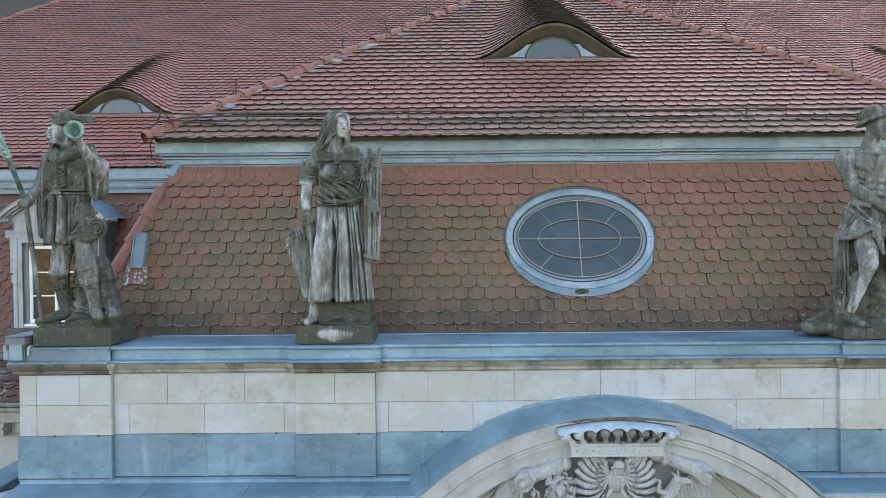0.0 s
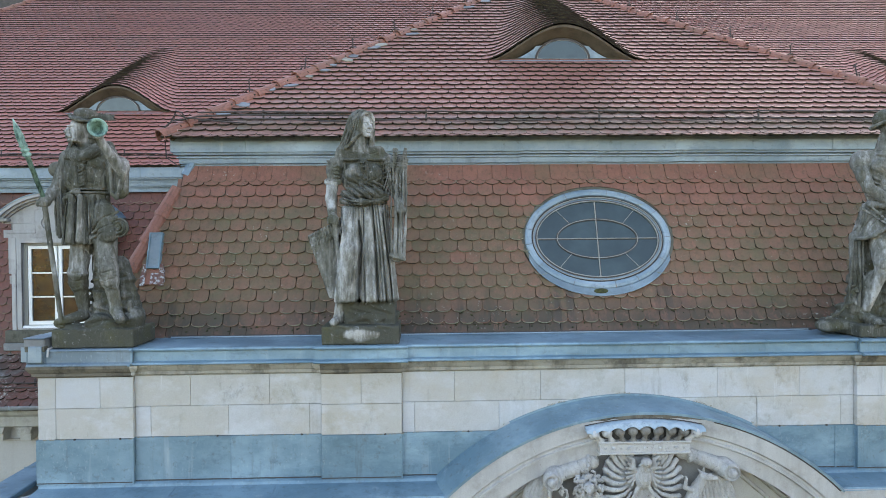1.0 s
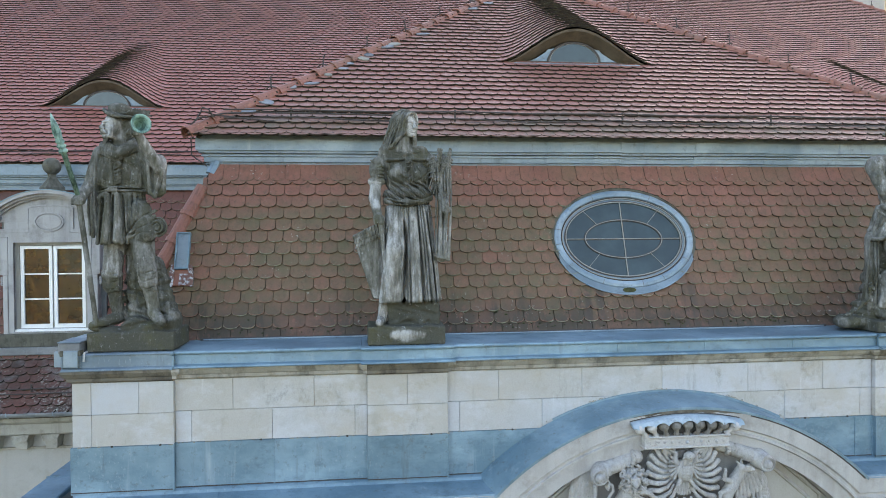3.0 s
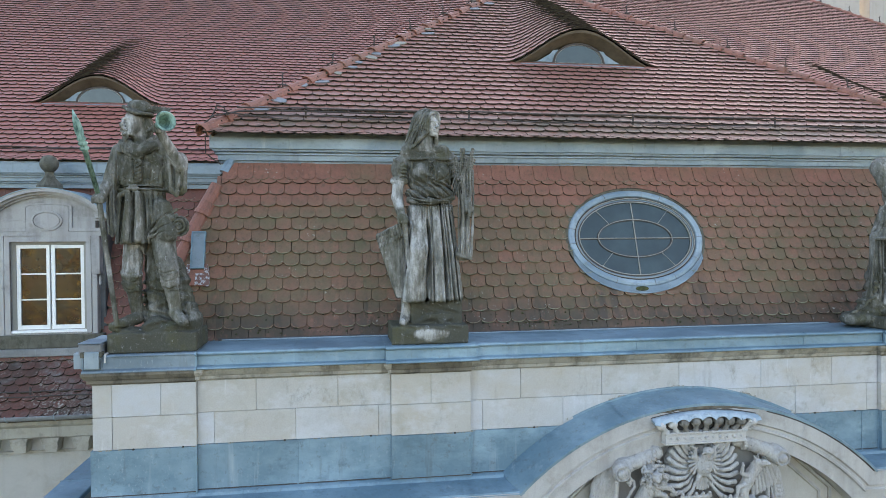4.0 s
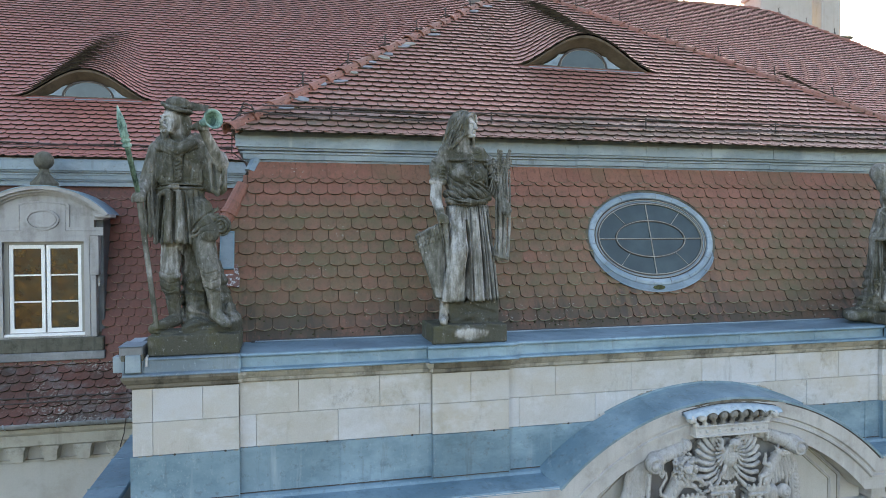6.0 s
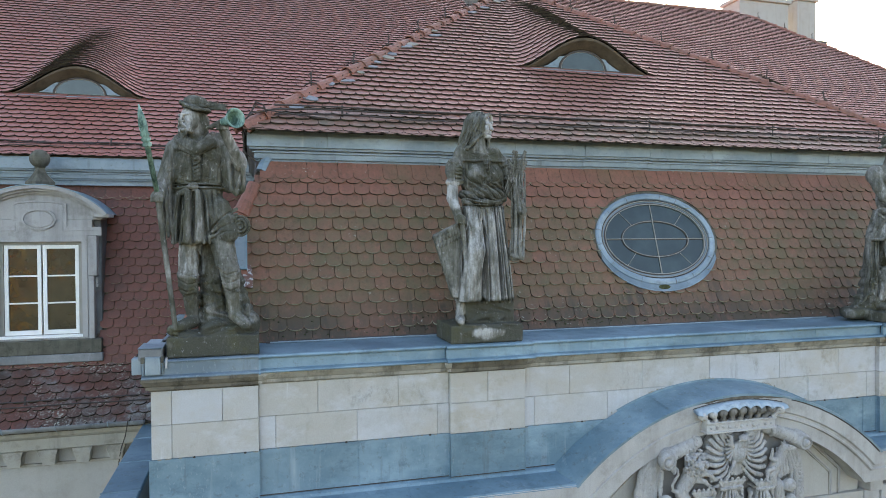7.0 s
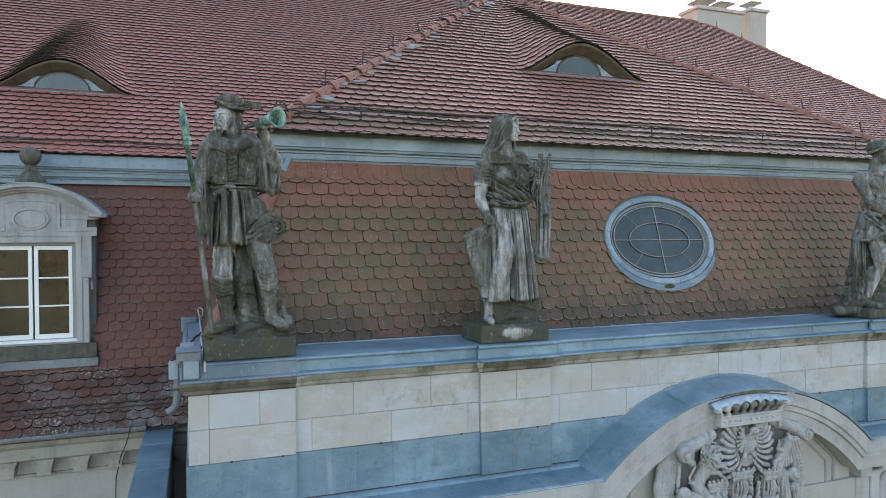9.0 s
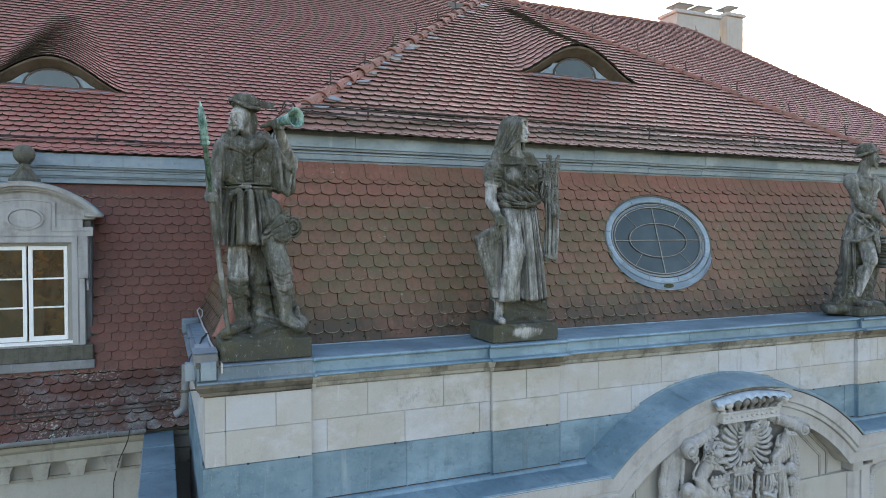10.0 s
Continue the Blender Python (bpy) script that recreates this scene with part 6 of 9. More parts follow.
    c.pleats([(0.26, -0.05, 1.56), (0.235, -0.10, 1.54)], [(0.26, -0.03, 1.80), (0.25, -0.08, 1.8)], 0.016, 0.012, 0.006)
    fist(c, (0.08, -0.31, 2.13), 0.052)
    c.limb((-0.05, -0.19, 2.12), (0.08, -0.35, 2.15), 0.018, 0.032, 0.008)
    # arm with the spear, cloak edge
    c.limb((-0.36, 0.02, 1.93), (-0.43, -0.02, 1.68), 0.092, 0.082, 0.02)
    c.limb((-0.44, -0.02, 1.68), (-0.485, -0.19, 1.50), 0.060, 0.048, 0.015)
    fist(c, (-0.49, -0.22, 1.475), 0.056)
    c.limb((-0.44, 0.02, 1.66), (-0.40, -0.04, 1.18), 0.085, 0.05, 0.02, 0.7)
    c.limb((0.12, -0.02, 1.86), (0.13, -0.03, 1.60), 0.09, 0.075, 0.02)
    c.pleats([(-0.455, -0.06, 1.14), (-0.42, -0.08, 1.12), (-0.39, -0.07, 1.16)], [(-0.47, -0.04, 1.62), (-0.44, -0.08, 1.62), (-0.40, -0.08, 1.75)], 0.018, 0.014, 0.005, 0.015)
    c.limb((-0.49, -0.23, 1.48), (-0.35, -0.2, 0.22), 0.026, 0.022, 0.006)
    # rolled blanket at the hip
    c.ball((0.22, -0.14, 1.21), (0.082, 0.07, 0.095), 0.01)
    for r in (0.085, 0.052, 0.022):
        for k in range(14):
            a, b = 2 * math.pi * k / 14, 2 * math.pi * (k + 1) / 14
            c.limb((0.225 + r * math.cos(a), -0.21 + 0.02 * (r > 0.08), 1.21 + 1.1 * r * math.sin(a)), (0.225 + r * math.cos(b), -0.21 + 0.02 * (r > 0.08), 1.21 + 1.1 * r * math.sin(b)), 0.010, None, 0.003)
    c.limb((0.02, -0.2, 1.32), (0.17, -0.20, 1.28), 0.022, None, 0.01)
    # grooves in the tunic's skirt, breast, sleeves, thighs and boots
    for x0, x1, z0, z1, r in ((-0.33, -0.30, 1.06, 1.50, 0.013), (-0.285, -0.265, 1.07, 1.50, 0.011), (-0.205, -0.20, 1.07, 1.52, 0.012), (-0.165, -0.175, 1.08, 1.50, 0.008), (-0.09, -0.11, 1.08, 1.53, 0.014), (-0.04, -0.07, 1.10, 1.50, 0.009), (0.0, -0.03, 1.22, 1.52, 0.011), (0.06, 0.01, 1.30, 1.52, 0.010)):
        c.trace([(x0, z0), ((x0 + x1) / 2 + 0.006, (z0 + z1) / 2), (x1, z1)], r, r * 0.5, 0.0, 0.005, True)
    for pts, r in ((((-0.08, 1.12), (0.0, 1.22), (0.12, 1.33), (0.19, 1.37)), 0.013), (((-0.04, 1.10), (0.05, 1.19), (0.17, 1.25)), 0.011), (((-0.02, 1.20), (0.06, 1.29), (0.15, 1.36)), 0.008), (((0.01, 1.12), (0.10, 1.16), (0.20, 1.16)), 0.009)):
        c.trace(pts, r, r * 0.6, 0.0, 0.005, True)
    for pts in (((-0.36, 1.62), (-0.30, 1.70), (-0.25, 1.62)), ((-0.30, 1.88), (-0.26, 1.76), (-0.25, 1.66)), ((-0.06, 1.64), (-0.04, 1.76), (-0.05, 1.88)), ((0.02, 1.62), (0.03, 1.74), (0.07, 1.86)), ((-0.10, 1.68), (-0.05, 1.66), (0.01, 1.69)), ((-0.41, 1.88), (-0.40, 1.76), (-0.41, 1.64)), ((-0.46, 1.76), (-0.43, 1.70), (-0.39, 1.72)), ((-0.47, 1.64), (-0.44, 1.60), (-0.40, 1.63))):
        c.trace(pts, 0.009, 0.006, 0.0, 0.006, True)
    for pts in (((-0.345, 1.97), (-0.28, 1.90), (-0.20, 1.865)), ((-0.31, 2.01), (-0.25, 1.945), (-0.18, 1.91)), ((0.0, 1.98), (-0.07, 1.91), (-0.13, 1.88)), ((-0.38, 1.575), (-0.2, 1.545), (0.06, 1.565)), ((-0.37, 1.61), (-0.2, 1.585), (0.06, 1.605))):
        c.trace(pts, 0.008, None, 0.0, 0.004, True)
    for pts in (((-0.33, 0.71), (-0.25, 0.665), (-0.17, 0.68)), ((-0.32, 0.62), (-0.25, 0.59), (-0.18, 0.62)), ((-0.33, 0.78), (-0.26, 0.745), (-0.18, 0.755)), ((0.02, 0.80), (0.10, 0.755), (0.21, 0.785)), ((0.03, 0.70), (0.12, 0.675), (0.21, 0.71)), ((0.06, 0.64), (0.13, 0.60), (0.21, 0.635))):
        c.trace(pts, 0.010, 0.007, 0.0, 0.005, True)
    for pts in (((-0.38, 0.235), (-0.28, 0.235), (-0.2, 0.215)), ((0.17, 0.36), (0.24, 0.31), (0.30, 0.27)), ((-0.12, 0.25), (-0.02, 0.32), (0.08, 0.27)), ((-0.06, 0.20), (0.06, 0.24), (0.16, 0.22)), ((-0.02, 0.9), (-0.03, 0.6), (0.0, 0.4))):
        c.trace(pts, 0.011, 0.007, 0.0, 0.006, True)
    for pts, w, d in ((((-0.335, 1.04), (-0.315, 1.3), (-0.29, 1.53)), 0.022, 0.040), (((-0.195, 1.04), (-0.19, 1.3), (-0.185, 1.53)), 0.020, 0.042), (((-0.065, 1.06), (-0.09, 1.3), (-0.11, 1.53)), 0.020, 0.038), (((0.03, 1.18), (-0.01, 1.36), (-0.03, 1.53)), 0.016, 0.026), (((-0.27, 1.04), (-0.255, 1.3), (-0.24, 1.5)), 0.030, -0.018), (((-0.13, 1.05), (-0.14, 1.3), (-0.15, 1.5)), 0.030, -0.018), (((-0.385, 1.60), (-0.20, 1.545), (0.08, 1.60)), 0.012, 0.016), (((-0.385, 1.655), (-0.20, 1.615), (0.08, 1.655)), 0.012, 0.014), (((-0.31, 1.94), (-0.29, 1.80), (-0.27, 1.66)), 0.018, 0.020), (((-0.02, 1.94), (-0.03, 1.80), (-0.05, 1.66)), 0.018, 0.020), (((0.06, 1.90), (0.05, 1.78), (0.07, 1.62)), 0.014, 0.022), (((-0.36, 1.92), (-0.37, 1.78), (-0.38, 1.62)), 0.014, 0.022), (((-0.345, 1.70), (-0.28, 1.665), (-0.21, 1.66)), 0.012, 0.012), (((-0.11, 1.66), (-0.05, 1.68), (0.02, 1.72)), 0.012, 0.012), (((-0.48, 1.66), (-0.44, 1.62), (-0.40, 1.65)), 0.012, 0.014), (((-0.47, 1.76), (-0.43, 1.73), (-0.38, 1.76)), 0.012, 0.014), (((-0.30, 1.02), (-0.28, 0.90), (-0.31, 0.80)), 0.012, 0.012), (((-0.18, 1.02), (-0.20, 0.90), (-0.19, 0.80)), 0.012, 0.012), (((0.16, 1.04), (0.14, 0.95), (0.17, 0.86)), 0.012, 0.012), (((-0.28, 1.02), (-0.26, 0.90), (-0.24, 0.78)), 0.020, -0.010), (((0.22, 1.78), (0.24, 1.68), (0.22, 1.56)), 0.014, 0.020)):
        c.crease(pts, w * 1.2, d * 0.45)
    for pts, w, d in ((((-0.155, 0.72), (-0.135, 0.50), (-0.125, 0.32)), 0.022, 0.040), (((0.02, 0.82), (0.055, 0.60), (0.085, 0.40)), 0.022, 0.040), (((-0.17, 1.00), (-0.145, 0.88), (-0.155, 0.76)), 0.020, 0.030)):
        c.crease(pts, w, d)
    c.trace([(0.155, 1.80), (0.16, 1.68), (0.18, 1.58)], 0.016, 0.012, 0.0, 0.005, True)
    c.trace([(0.245, 1.72), (0.235, 1.62), (0.21, 1.55)], 0.010, 0.007, 0.0, 0.005, True)
    c.pitted(0.0022)
    return c


def bronze_spear():
    a, b = Vector((-0.49, -0.23, 1.50)), Vector((-0.59, -0.55, 2.24))
    q = (b - a).to_track_quat("Z", "Y").to_matrix().to_4x4()
    bm = lathe([(0.022, 0.0), (0.024, 0.44), (0.040, 0.45), (0.042, 0.47), (0.028, 0.485), (0.040, 0.50), (0.042, 0.515), (0.028, 0.53), (0.042, 0.55), (0.032, 0.575), (0.039, 0.64), (0.028, 0.72), (0.004, 0.82)], sides=10)
    bm.transform(Matrix.Translation(a) @ q)
    return bm


def bronze_horn():
    a, b = Vector((0.07, -0.32, 2.15)), Vector((0.205, -0.56, 2.16))
    q = (b - a).to_track_quat("Z", "Y").to_matrix().to_4x4()
    bm = lathe([(0.03, -0.05), (0.036, 0.06), (0.052, 0.18), (0.070, 0.235), (0.088, 0.258), (0.092, 0.268), (0.084, 0.271), (0.062, 0.246), (0.045, 0.19), (0.02, 0.12)], sides=22)
    bm.transform(Matrix.Translation(a) @ q)
    return bm


def washed_hunter(x, y, z):
    """How far the horn blower's stone is grown over: 0 washed, 1 streaked, 2 dark."""
    if z < 0.24:
        return 2.1
    if z > 2.29:
        return 1.75
    if 2.08 < z and y < -0.07 and x < -0.12:
        return 0.6
    if 1.74 < z < 2.12 and x > 0.08 and y < -0.12:
        return 0.95
    if 0.74 < z < 1.04 and x < -0.12 and y < 0.02:
        return 0.9
    if x < -0.36 and z > 1.05:
        return 1.2
    if z > 1.62:
        return 1.15 if x > 0.12 else 1.68
    if z > 1.06:
        return 1.25 if -0.26 < x < -0.06 and y < -0.17 else 1.6
    if z > 0.28:
        return 1.25 if y < -0.10 and x > 0.04 else 1.65
    return 2.0


statue = carved("stone_statue", horn_blower(), M["statue"], (-3.80, 7.08, 8.931), [bronze_spear(), bronze_horn()], zone=washed_hunter)
tagged(statue, "weathered dark sandstone statue of a horn blower with green bronze spear", "statue", group="statues on the parapet")


# ---- statue: bare-chested worker with helmet ----
def worker():
    c = Clay((-0.80, -0.48, -0.03), (0.62, 0.42, 2.48), 0.0066)
    # base with rubble and a torn cloth trailing over it
    c.slab((-0.42, -0.27, 0.0), (0.42, 0.30, 0.13), 0.02, 0.02)
    for p, r in (((-0.42, 0.08, 0.10), (0.24, 0.18, 0.09)), ((-0.33, 0.05, 0.22), (0.16, 0.14, 0.13)), ((0.05, -0.05, 0.14), (0.2, 0.16, 0.06)), ((-0.60, 0.02, 0.10), (0.12, 0.12, 0.08))):
        c.ball(p, r, 0.03)
    c.limb((-0.18, 0.10, 0.15), (-0.10, 0.08, 1.1), 0.17, 0.13, 0.04)
    c.limb((0.14, 0.12, 0.1), (0.08, 0.1, 1.1), 0.17, 0.13, 0.04)
    c.rumple((-0.75, -0.3, 0.08), (0.3, 0.35, 0.8), 0.022, 22, 24, 0.5, 2.0)
    # cloth falling behind the bare leg, its edge frayed into knots
    c.limb((-0.31, 0.0, 1.05), (-0.29, 0.0, 0.62), 0.060, 0.075, 0.02, 0.8)
    c.limb((-0.29, 0.0, 0.62), (-0.34, -0.02, 0.28), 0.070, 0.085, 0.02, 0.8)
    c.pleats([(-0.40, -0.04, 0.30), (-0.33, -0.09, 0.26), (-0.27, -0.08, 0.30)], [(-0.345, -0.04, 1.04), (-0.31, -0.07, 1.04), (-0.27, -0.07, 1.06)], 0.020, 0.014, 0.005, 0.02)
    rng = random.Random(17)
    for k in range(26):
        t = k / 25
        p = (-0.37 - 0.30 * max(0.0, t - 0.45) * 1.8 + rng.uniform(-0.02, 0.02), -0.10 + rng.uniform(-0.02, 0.02), 0.52 - 0.33 * t + rng.uniform(-0.015, 0.015))
        c.limb(p, (p[0] - 0.03 + rng.uniform(-0.02, 0.03), p[1] - 0.01, p[2] - 0.02 + rng.uniform(-0.02, 0.02)), 0.017, 0.011, 0.003)
    # bare leg set forward: thigh, kneecap, shin, calf, toes
    c.limb((-0.07, -0.03, 1.16), (-0.135, -0.20, 0.78), 0.130, 0.092, 0.03)
    c.ball((-0.140, -0.245, 0.755), (0.058, 0.050, 0.066), 0.02)
    c.limb((-0.14, -0.205, 0.74), (-0.265, -0.12, 0.29), 0.074, 0.044, 0.02)
    c.ball((-0.215, -0.105, 0.56), (0.060, 0.070, 0.14), 0.03, -14)
    c.limb((-0.165, -0.245, 0.70), (-0.262, -0.165, 0.33), 0.020, 0.014, 0.015)
    c.limb((-0.265, -0.10, 0.20), (-0.235, -0.25, 0.155), 0.056, 0.046, 0.02)
    c.ball((-0.30, -0.10, 0.255), (0.022, 0.022, 0.026), 0.010)
    for k in range(5):
        x = -0.285 + 0.024 * k
        c.limb((x, -0.265, 0.158 - 0.004 * k), (x + 0.004, -0.315 + 0.010 * abs(k - 3), 0.145), 0.015 + 0.005 * (k == 4), 0.013, 0.003)
    # other leg standing straight behind
    c.limb((0.17, 0.02, 1.15), (0.21, -0.03, 0.72), 0.125, 0.088, 0.03)
    c.limb((0.21, -0.03, 0.72), (0.20, 0.05, 0.24), 0.078, 0.050, 0.02)
    c.limb((0.20, 0.02, 0.17), (0.26, -0.17, 0.145), 0.055, 0.045, 0.02)
    # kilt gathered into a knot over the thigh
    c.skirt((-0.02, -0.01, 1.04), (0.0, 0.0, 1.42), (0.30, 0.21), (0.20, 0.16), 6, 0.08, 0.02, 0.3)
    hem = [(-0.335, -0.06, 1.03), (-0.29, -0.14, 1.035), (-0.225, -0.195, 1.07), (-0.16, -0.225, 1.115), (-0.10, -0.24, 1.15)]
    for p, q in zip(hem, hem[1:]):
        c.limb(p, q, 0.022, None, 0.008)
    c.ball((-0.085, -0.245, 1.155), (0.048, 0.035, 0.042), 0.008)
    c.limb((-0.085, -0.25, 1.15), (-0.05, -0.25, 1.02), 0.030, 0.034, 0.006)
    c.limb((-0.05, -0.25, 1.02), (-0.005, -0.235, 0.88), 0.034, 0.020, 0.006)
    c.limb((-0.10, -0.245, 1.14), (-0.11, -0.25, 1.05), 0.022, 0.016, 0.005)
    for a, b in (((-0.31, -0.10, 1.36), (-0.10, -0.235, 1.17)), ((-0.24, -0.14, 1.38), (-0.085, -0.24, 1.19)), ((-0.10, -0.17, 1.38), (-0.07, -0.235, 1.20)), ((0.10, -0.17, 1.36), (-0.05, -0.235, 1.18)), ((0.22, -0.12, 1.30), (-0.04, -0.235, 1.14))):
        c.limb(a, b, 0.014, 0.010, 0.022)
    c.limb((-0.215, -0.11, 1.39), (0.0, -0.175, 1.37), 0.040, None, 0.015)
    c.limb((0.0, -0.175, 1.37), (0.22, -0.11, 1.37), 0.040, None, 0.015)
    c.ball((-0.13, -0.175, 1.37), (0.035, 0.025, 0.03), 0.006)
    # chest
    c.ball((0.0, 0.0, 1.55), (0.185, 0.135, 0.2), 0.04)
    c.ball((0.0, 0.0, 1.77), (0.235, 0.155, 0.2), 0.05)
    for s in (-1, 1):
        c.ball((s * 0.1, -0.115, 1.80), (0.105, 0.055, 0.072), 0.025)
        for k in range(3):
            c.ball((s * 0.042, -0.13, 1.63 - 0.072 * k), (0.040, 0.026, 0.034), 0.012)
        for k in range(4):
            c.limb((s * 0.17, -0.07, 1.68 - 0.045 * k), (s * 0.115, -0.12, 1.65 - 0.045 * k), 0.014, 0.009, 0.010)
    c.limb((-0.22, 0.02, 1.90), (0.24, 0.02, 1.90), 0.085, None, 0.05)
    c.limb((-0.12, -0.09, 1.925), (-0.01, -0.13, 1.90), 0.018, None, 0.015)
    c.limb((0.12, -0.09, 1.925), (0.02, -0.13, 1.90), 0.018, None, 0.015)
    # arms brought together on the shaft
    c.ball((-0.255, 0.0, 1.86), (0.098, 0.1, 0.105), 0.025)
    c.limb((-0.275, -0.01, 1.82), (-0.235, -0.12, 1.57), 0.074, 0.060, 0.02)
    c.ball((-0.285, -0.07, 1.71), (0.052, 0.060, 0.085), 0.02)
    c.limb((-0.235, -0.12, 1.56), (0.07, -0.27, 1.29), 0.062, 0.040, 0.015)
    c.ball((-0.15, -0.17, 1.50), (0.085, 0.055, 0.050), 0.02, -40)
    fist(c, (0.11, -0.285, 1.26), 0.055)
    c.limb((0.27, 0.0, 1.85), (0.36, -0.12, 1.56), 0.074, 0.062, 0.03)
    c.limb((0.36, -0.12, 1.56), (0.17, -0.28, 1.34), 0.058, 0.042, 0.02)
    fist(c, (0.14, -0.29, 1.34), 0.052)
    c.limb((0.12, -0.29, 1.42), (0.13, -0.27, 0.14), 0.028, 0.028, 0.008)
    # coil of rope round the shaft
    for k in range(10):
        c.ball((0.125, -0.22, 0.68 + 0.045 * k), (0.085, 0.085, 0.024), 0.003, 6 * (-1) ** k)
    # bearded head turned aside, round helmet with a rolled brim
    c.limb((0.03, -0.01, 2.12), (0.0, 0.01, 1.93), 0.072, 0.088, 0.03)
    head_of(c, 0.035, -0.06, 2.2, 32, 1.02)
    fx, fy2 = math.sin(radians(32)), -math.cos(radians(32))
    at = lambda out, side, up: (0.035 + fx * out - fy2 * side, -0.06 + fy2 * out + fx * side, 2.2 + up)
    for k in range(9):
        w = -0.06 + 0.015 * k
        for j in range(2):
            c.limb(at(0.085 - 0.3 * abs(w), w, -0.075 - 0.03 * j), at(0.098 - 0.3 * abs(w), w * 0.8 + 0.008 * (-1) ** k, -0.115 - 0.035 * j), 0.015, 0.009, 0.003)
    for q in (-1, 1):
        c.limb(at(0.118, 0.004 * q, -0.042), at(0.100, 0.046 * q, -0.066), 0.013, 0.008, 0.003)
        c.limb(at(0.04, 0.080 * q, 0.03), at(0.055, 0.070 * q, -0.08), 0.018, 0.018, 0.008)
    c.ball((0.02, -0.02, 2.305), (0.128, 0.135, 0.115), 0.015)
    brim = [(0.02 + 0.142 * math.cos(a), -0.03 + 0.150 * math.sin(a), 2.268 + 0.045 * math.cos(a + 0.6)) for a in [2 * math.pi * k / 24 for k in range(25)]]
    for p, q in zip(brim, brim[1:]):
        c.limb(p, q, 0.020, None, 0.008)
    c.limb((-0.10, -0.02, 2.36), (0.10, -0.05, 2.42), 0.012, None, 0.008)
    for pts, r in ((((-0.31, 1.06), (-0.22, 1.22), (-0.10, 1.34)), 0.012), (((-0.25, 1.10), (-0.17, 1.22), (-0.08, 1.30)), 0.010), (((0.02, 1.06), (0.06, 1.18), (0.10, 1.33)), 0.012), (((0.12, 1.04), (0.14, 1.15), (0.18, 1.3)), 0.012), (((0.21, 1.06), (0.22, 1.18), (0.23, 1.3)), 0.010), (((-0.12, 1.86), (-0.16, 1.80), (-0.06, 1.735)), 0.010), (((0.12, 1.86), (0.16, 1.80), (0.06, 1.735)), 0.010), (((0.0, 1.84), (0.0, 1.5)), 0.009), (((-0.19, 0.80), (-0.14, 0.835), (-0.09, 0.80)), 0.009), (((-0.19, 0.715), (-0.15, 0.69), (-0.10, 0.715)), 0.009), (((-0.05, 1.0), (-0.08, 0.88)), 0.010), (((-0.34, 0.9), (-0.31, 0.6), (-0.36, 0.35)), 0.012), (((-0.29, 0.95), (-0.28, 0.65), (-0.30, 0.4)), 0.010), (((-0.31, 1.80), (-0.28, 1.70), (-0.29, 1.62)), 0.009), (((-0.22, 1.62), (-0.12, 1.54), (-0.02, 1.44)), 0.008)):
        c.trace(pts, r, r * 0.7, 0.0, 0.005, True)
    c.pitted(0.0026)
    return c


def washed_worker(x, y, z):
    """How far the worker's stone is grown over: 0 washed, 1 streaked, 2 dark."""
    if z < 0.17 or x < -0.40 and z < 0.5:
        return 1.9
    if z > 2.24 or x < -0.24 and 0.5 < z < 1.05:
        return 1.45
    if 0.25 < z < 1.0 and y < -0.12 and x < 0.02:
        return 0.7
    return 1.5 if z < 1.0 else 1.1


statue = carved("stone_statue", worker(), M["statue"], (4.465, 7.08, 8.931), zone=washed_worker)
tagged(statue, "weathered grey sandstone statue of a helmeted worker, bare-chested", "statue", group="statues on the parapet")

# ---- oval window in the steep roof ----
def plane_matrix(slope, u, v, n=0.0):
    """Local x along the courses, y into the roof, z up the slope."""
    m = Matrix((slope.u, -slope.n, slope.v)).transposed().to_4x4()
    m.translation = slope.at(u, v, n)
    return m


oval = thing("window_1", "oval skylight window with blue-grey zinc surround and thin radial glazing bars", "window", kind="structure")
oval.matrix_basis = plane_matrix(mans, OV_U, OV_V, 0.0)
N = 72
OVAL = lambda d, n=N, a0=0.0, a1=2 * math.pi: ellipse(0, 0, OV_RX - d, OV_RZ - d, n, a0, a1)
part("flange", ring(OVAL(-0.030), OVAL(0.002), -0.046, 0.03), M["finial"], oval, local=True)
# zinc rim: rounded roll of lapped lengths, each a little out of line
rng = random.Random(17)
cuts = sorted(2 * math.pi * (k + rng.uniform(-0.3, 0.3)) / 13 for k in range(13))
for a0, a1 in zip(cuts, cuts[1:] + [cuts[0] + 2 * math.pi]):
    lift, n = rng.uniform(-0.003, 0.004), 9
    rim = [(0.0, 0.02), (0.0, -0.038), (0.014, -0.056), (0.045, -0.064), (0.080, -0.056), (0.088, -0.046), (0.088, 0.0)]
    loops = [[(x, y + lift, z) for (x, z), y in zip(row, [y for q, y in rim])] for row in zip(*[OVAL(q, n, a0 + 0.002, a1 - 0.002) for q, y in rim])]
    bm = bmesh.new()
    rows = [[bm.verts.new(p) for p in row] for row in loops]
    for r0, r1 in zip(rows, rows[1:]):
        for k in range(len(rim) - 1):
            bm.faces.new((r0[k], r0[k + 1], r1[k + 1], r1[k]))
    length = part("rim_length", bm, M["zinc_rim"], oval, local=True)
    p = [(x, z) for x, z in (OVAL(0.004, 2, a1, a1 + 0.01)[0], OVAL(0.05, 2, a1, a1 + 0.01)[0], OVAL(0.086, 2, a1, a1 + 0.01)[0])]
    part("seam", rod([(p[0][0], -0.050, p[0][1]), (p[1][0], -0.067, p[1][1]), (p[2][0], -0.052, p[2][1])], 0.0045, 5), M["lead"], length, local=True)
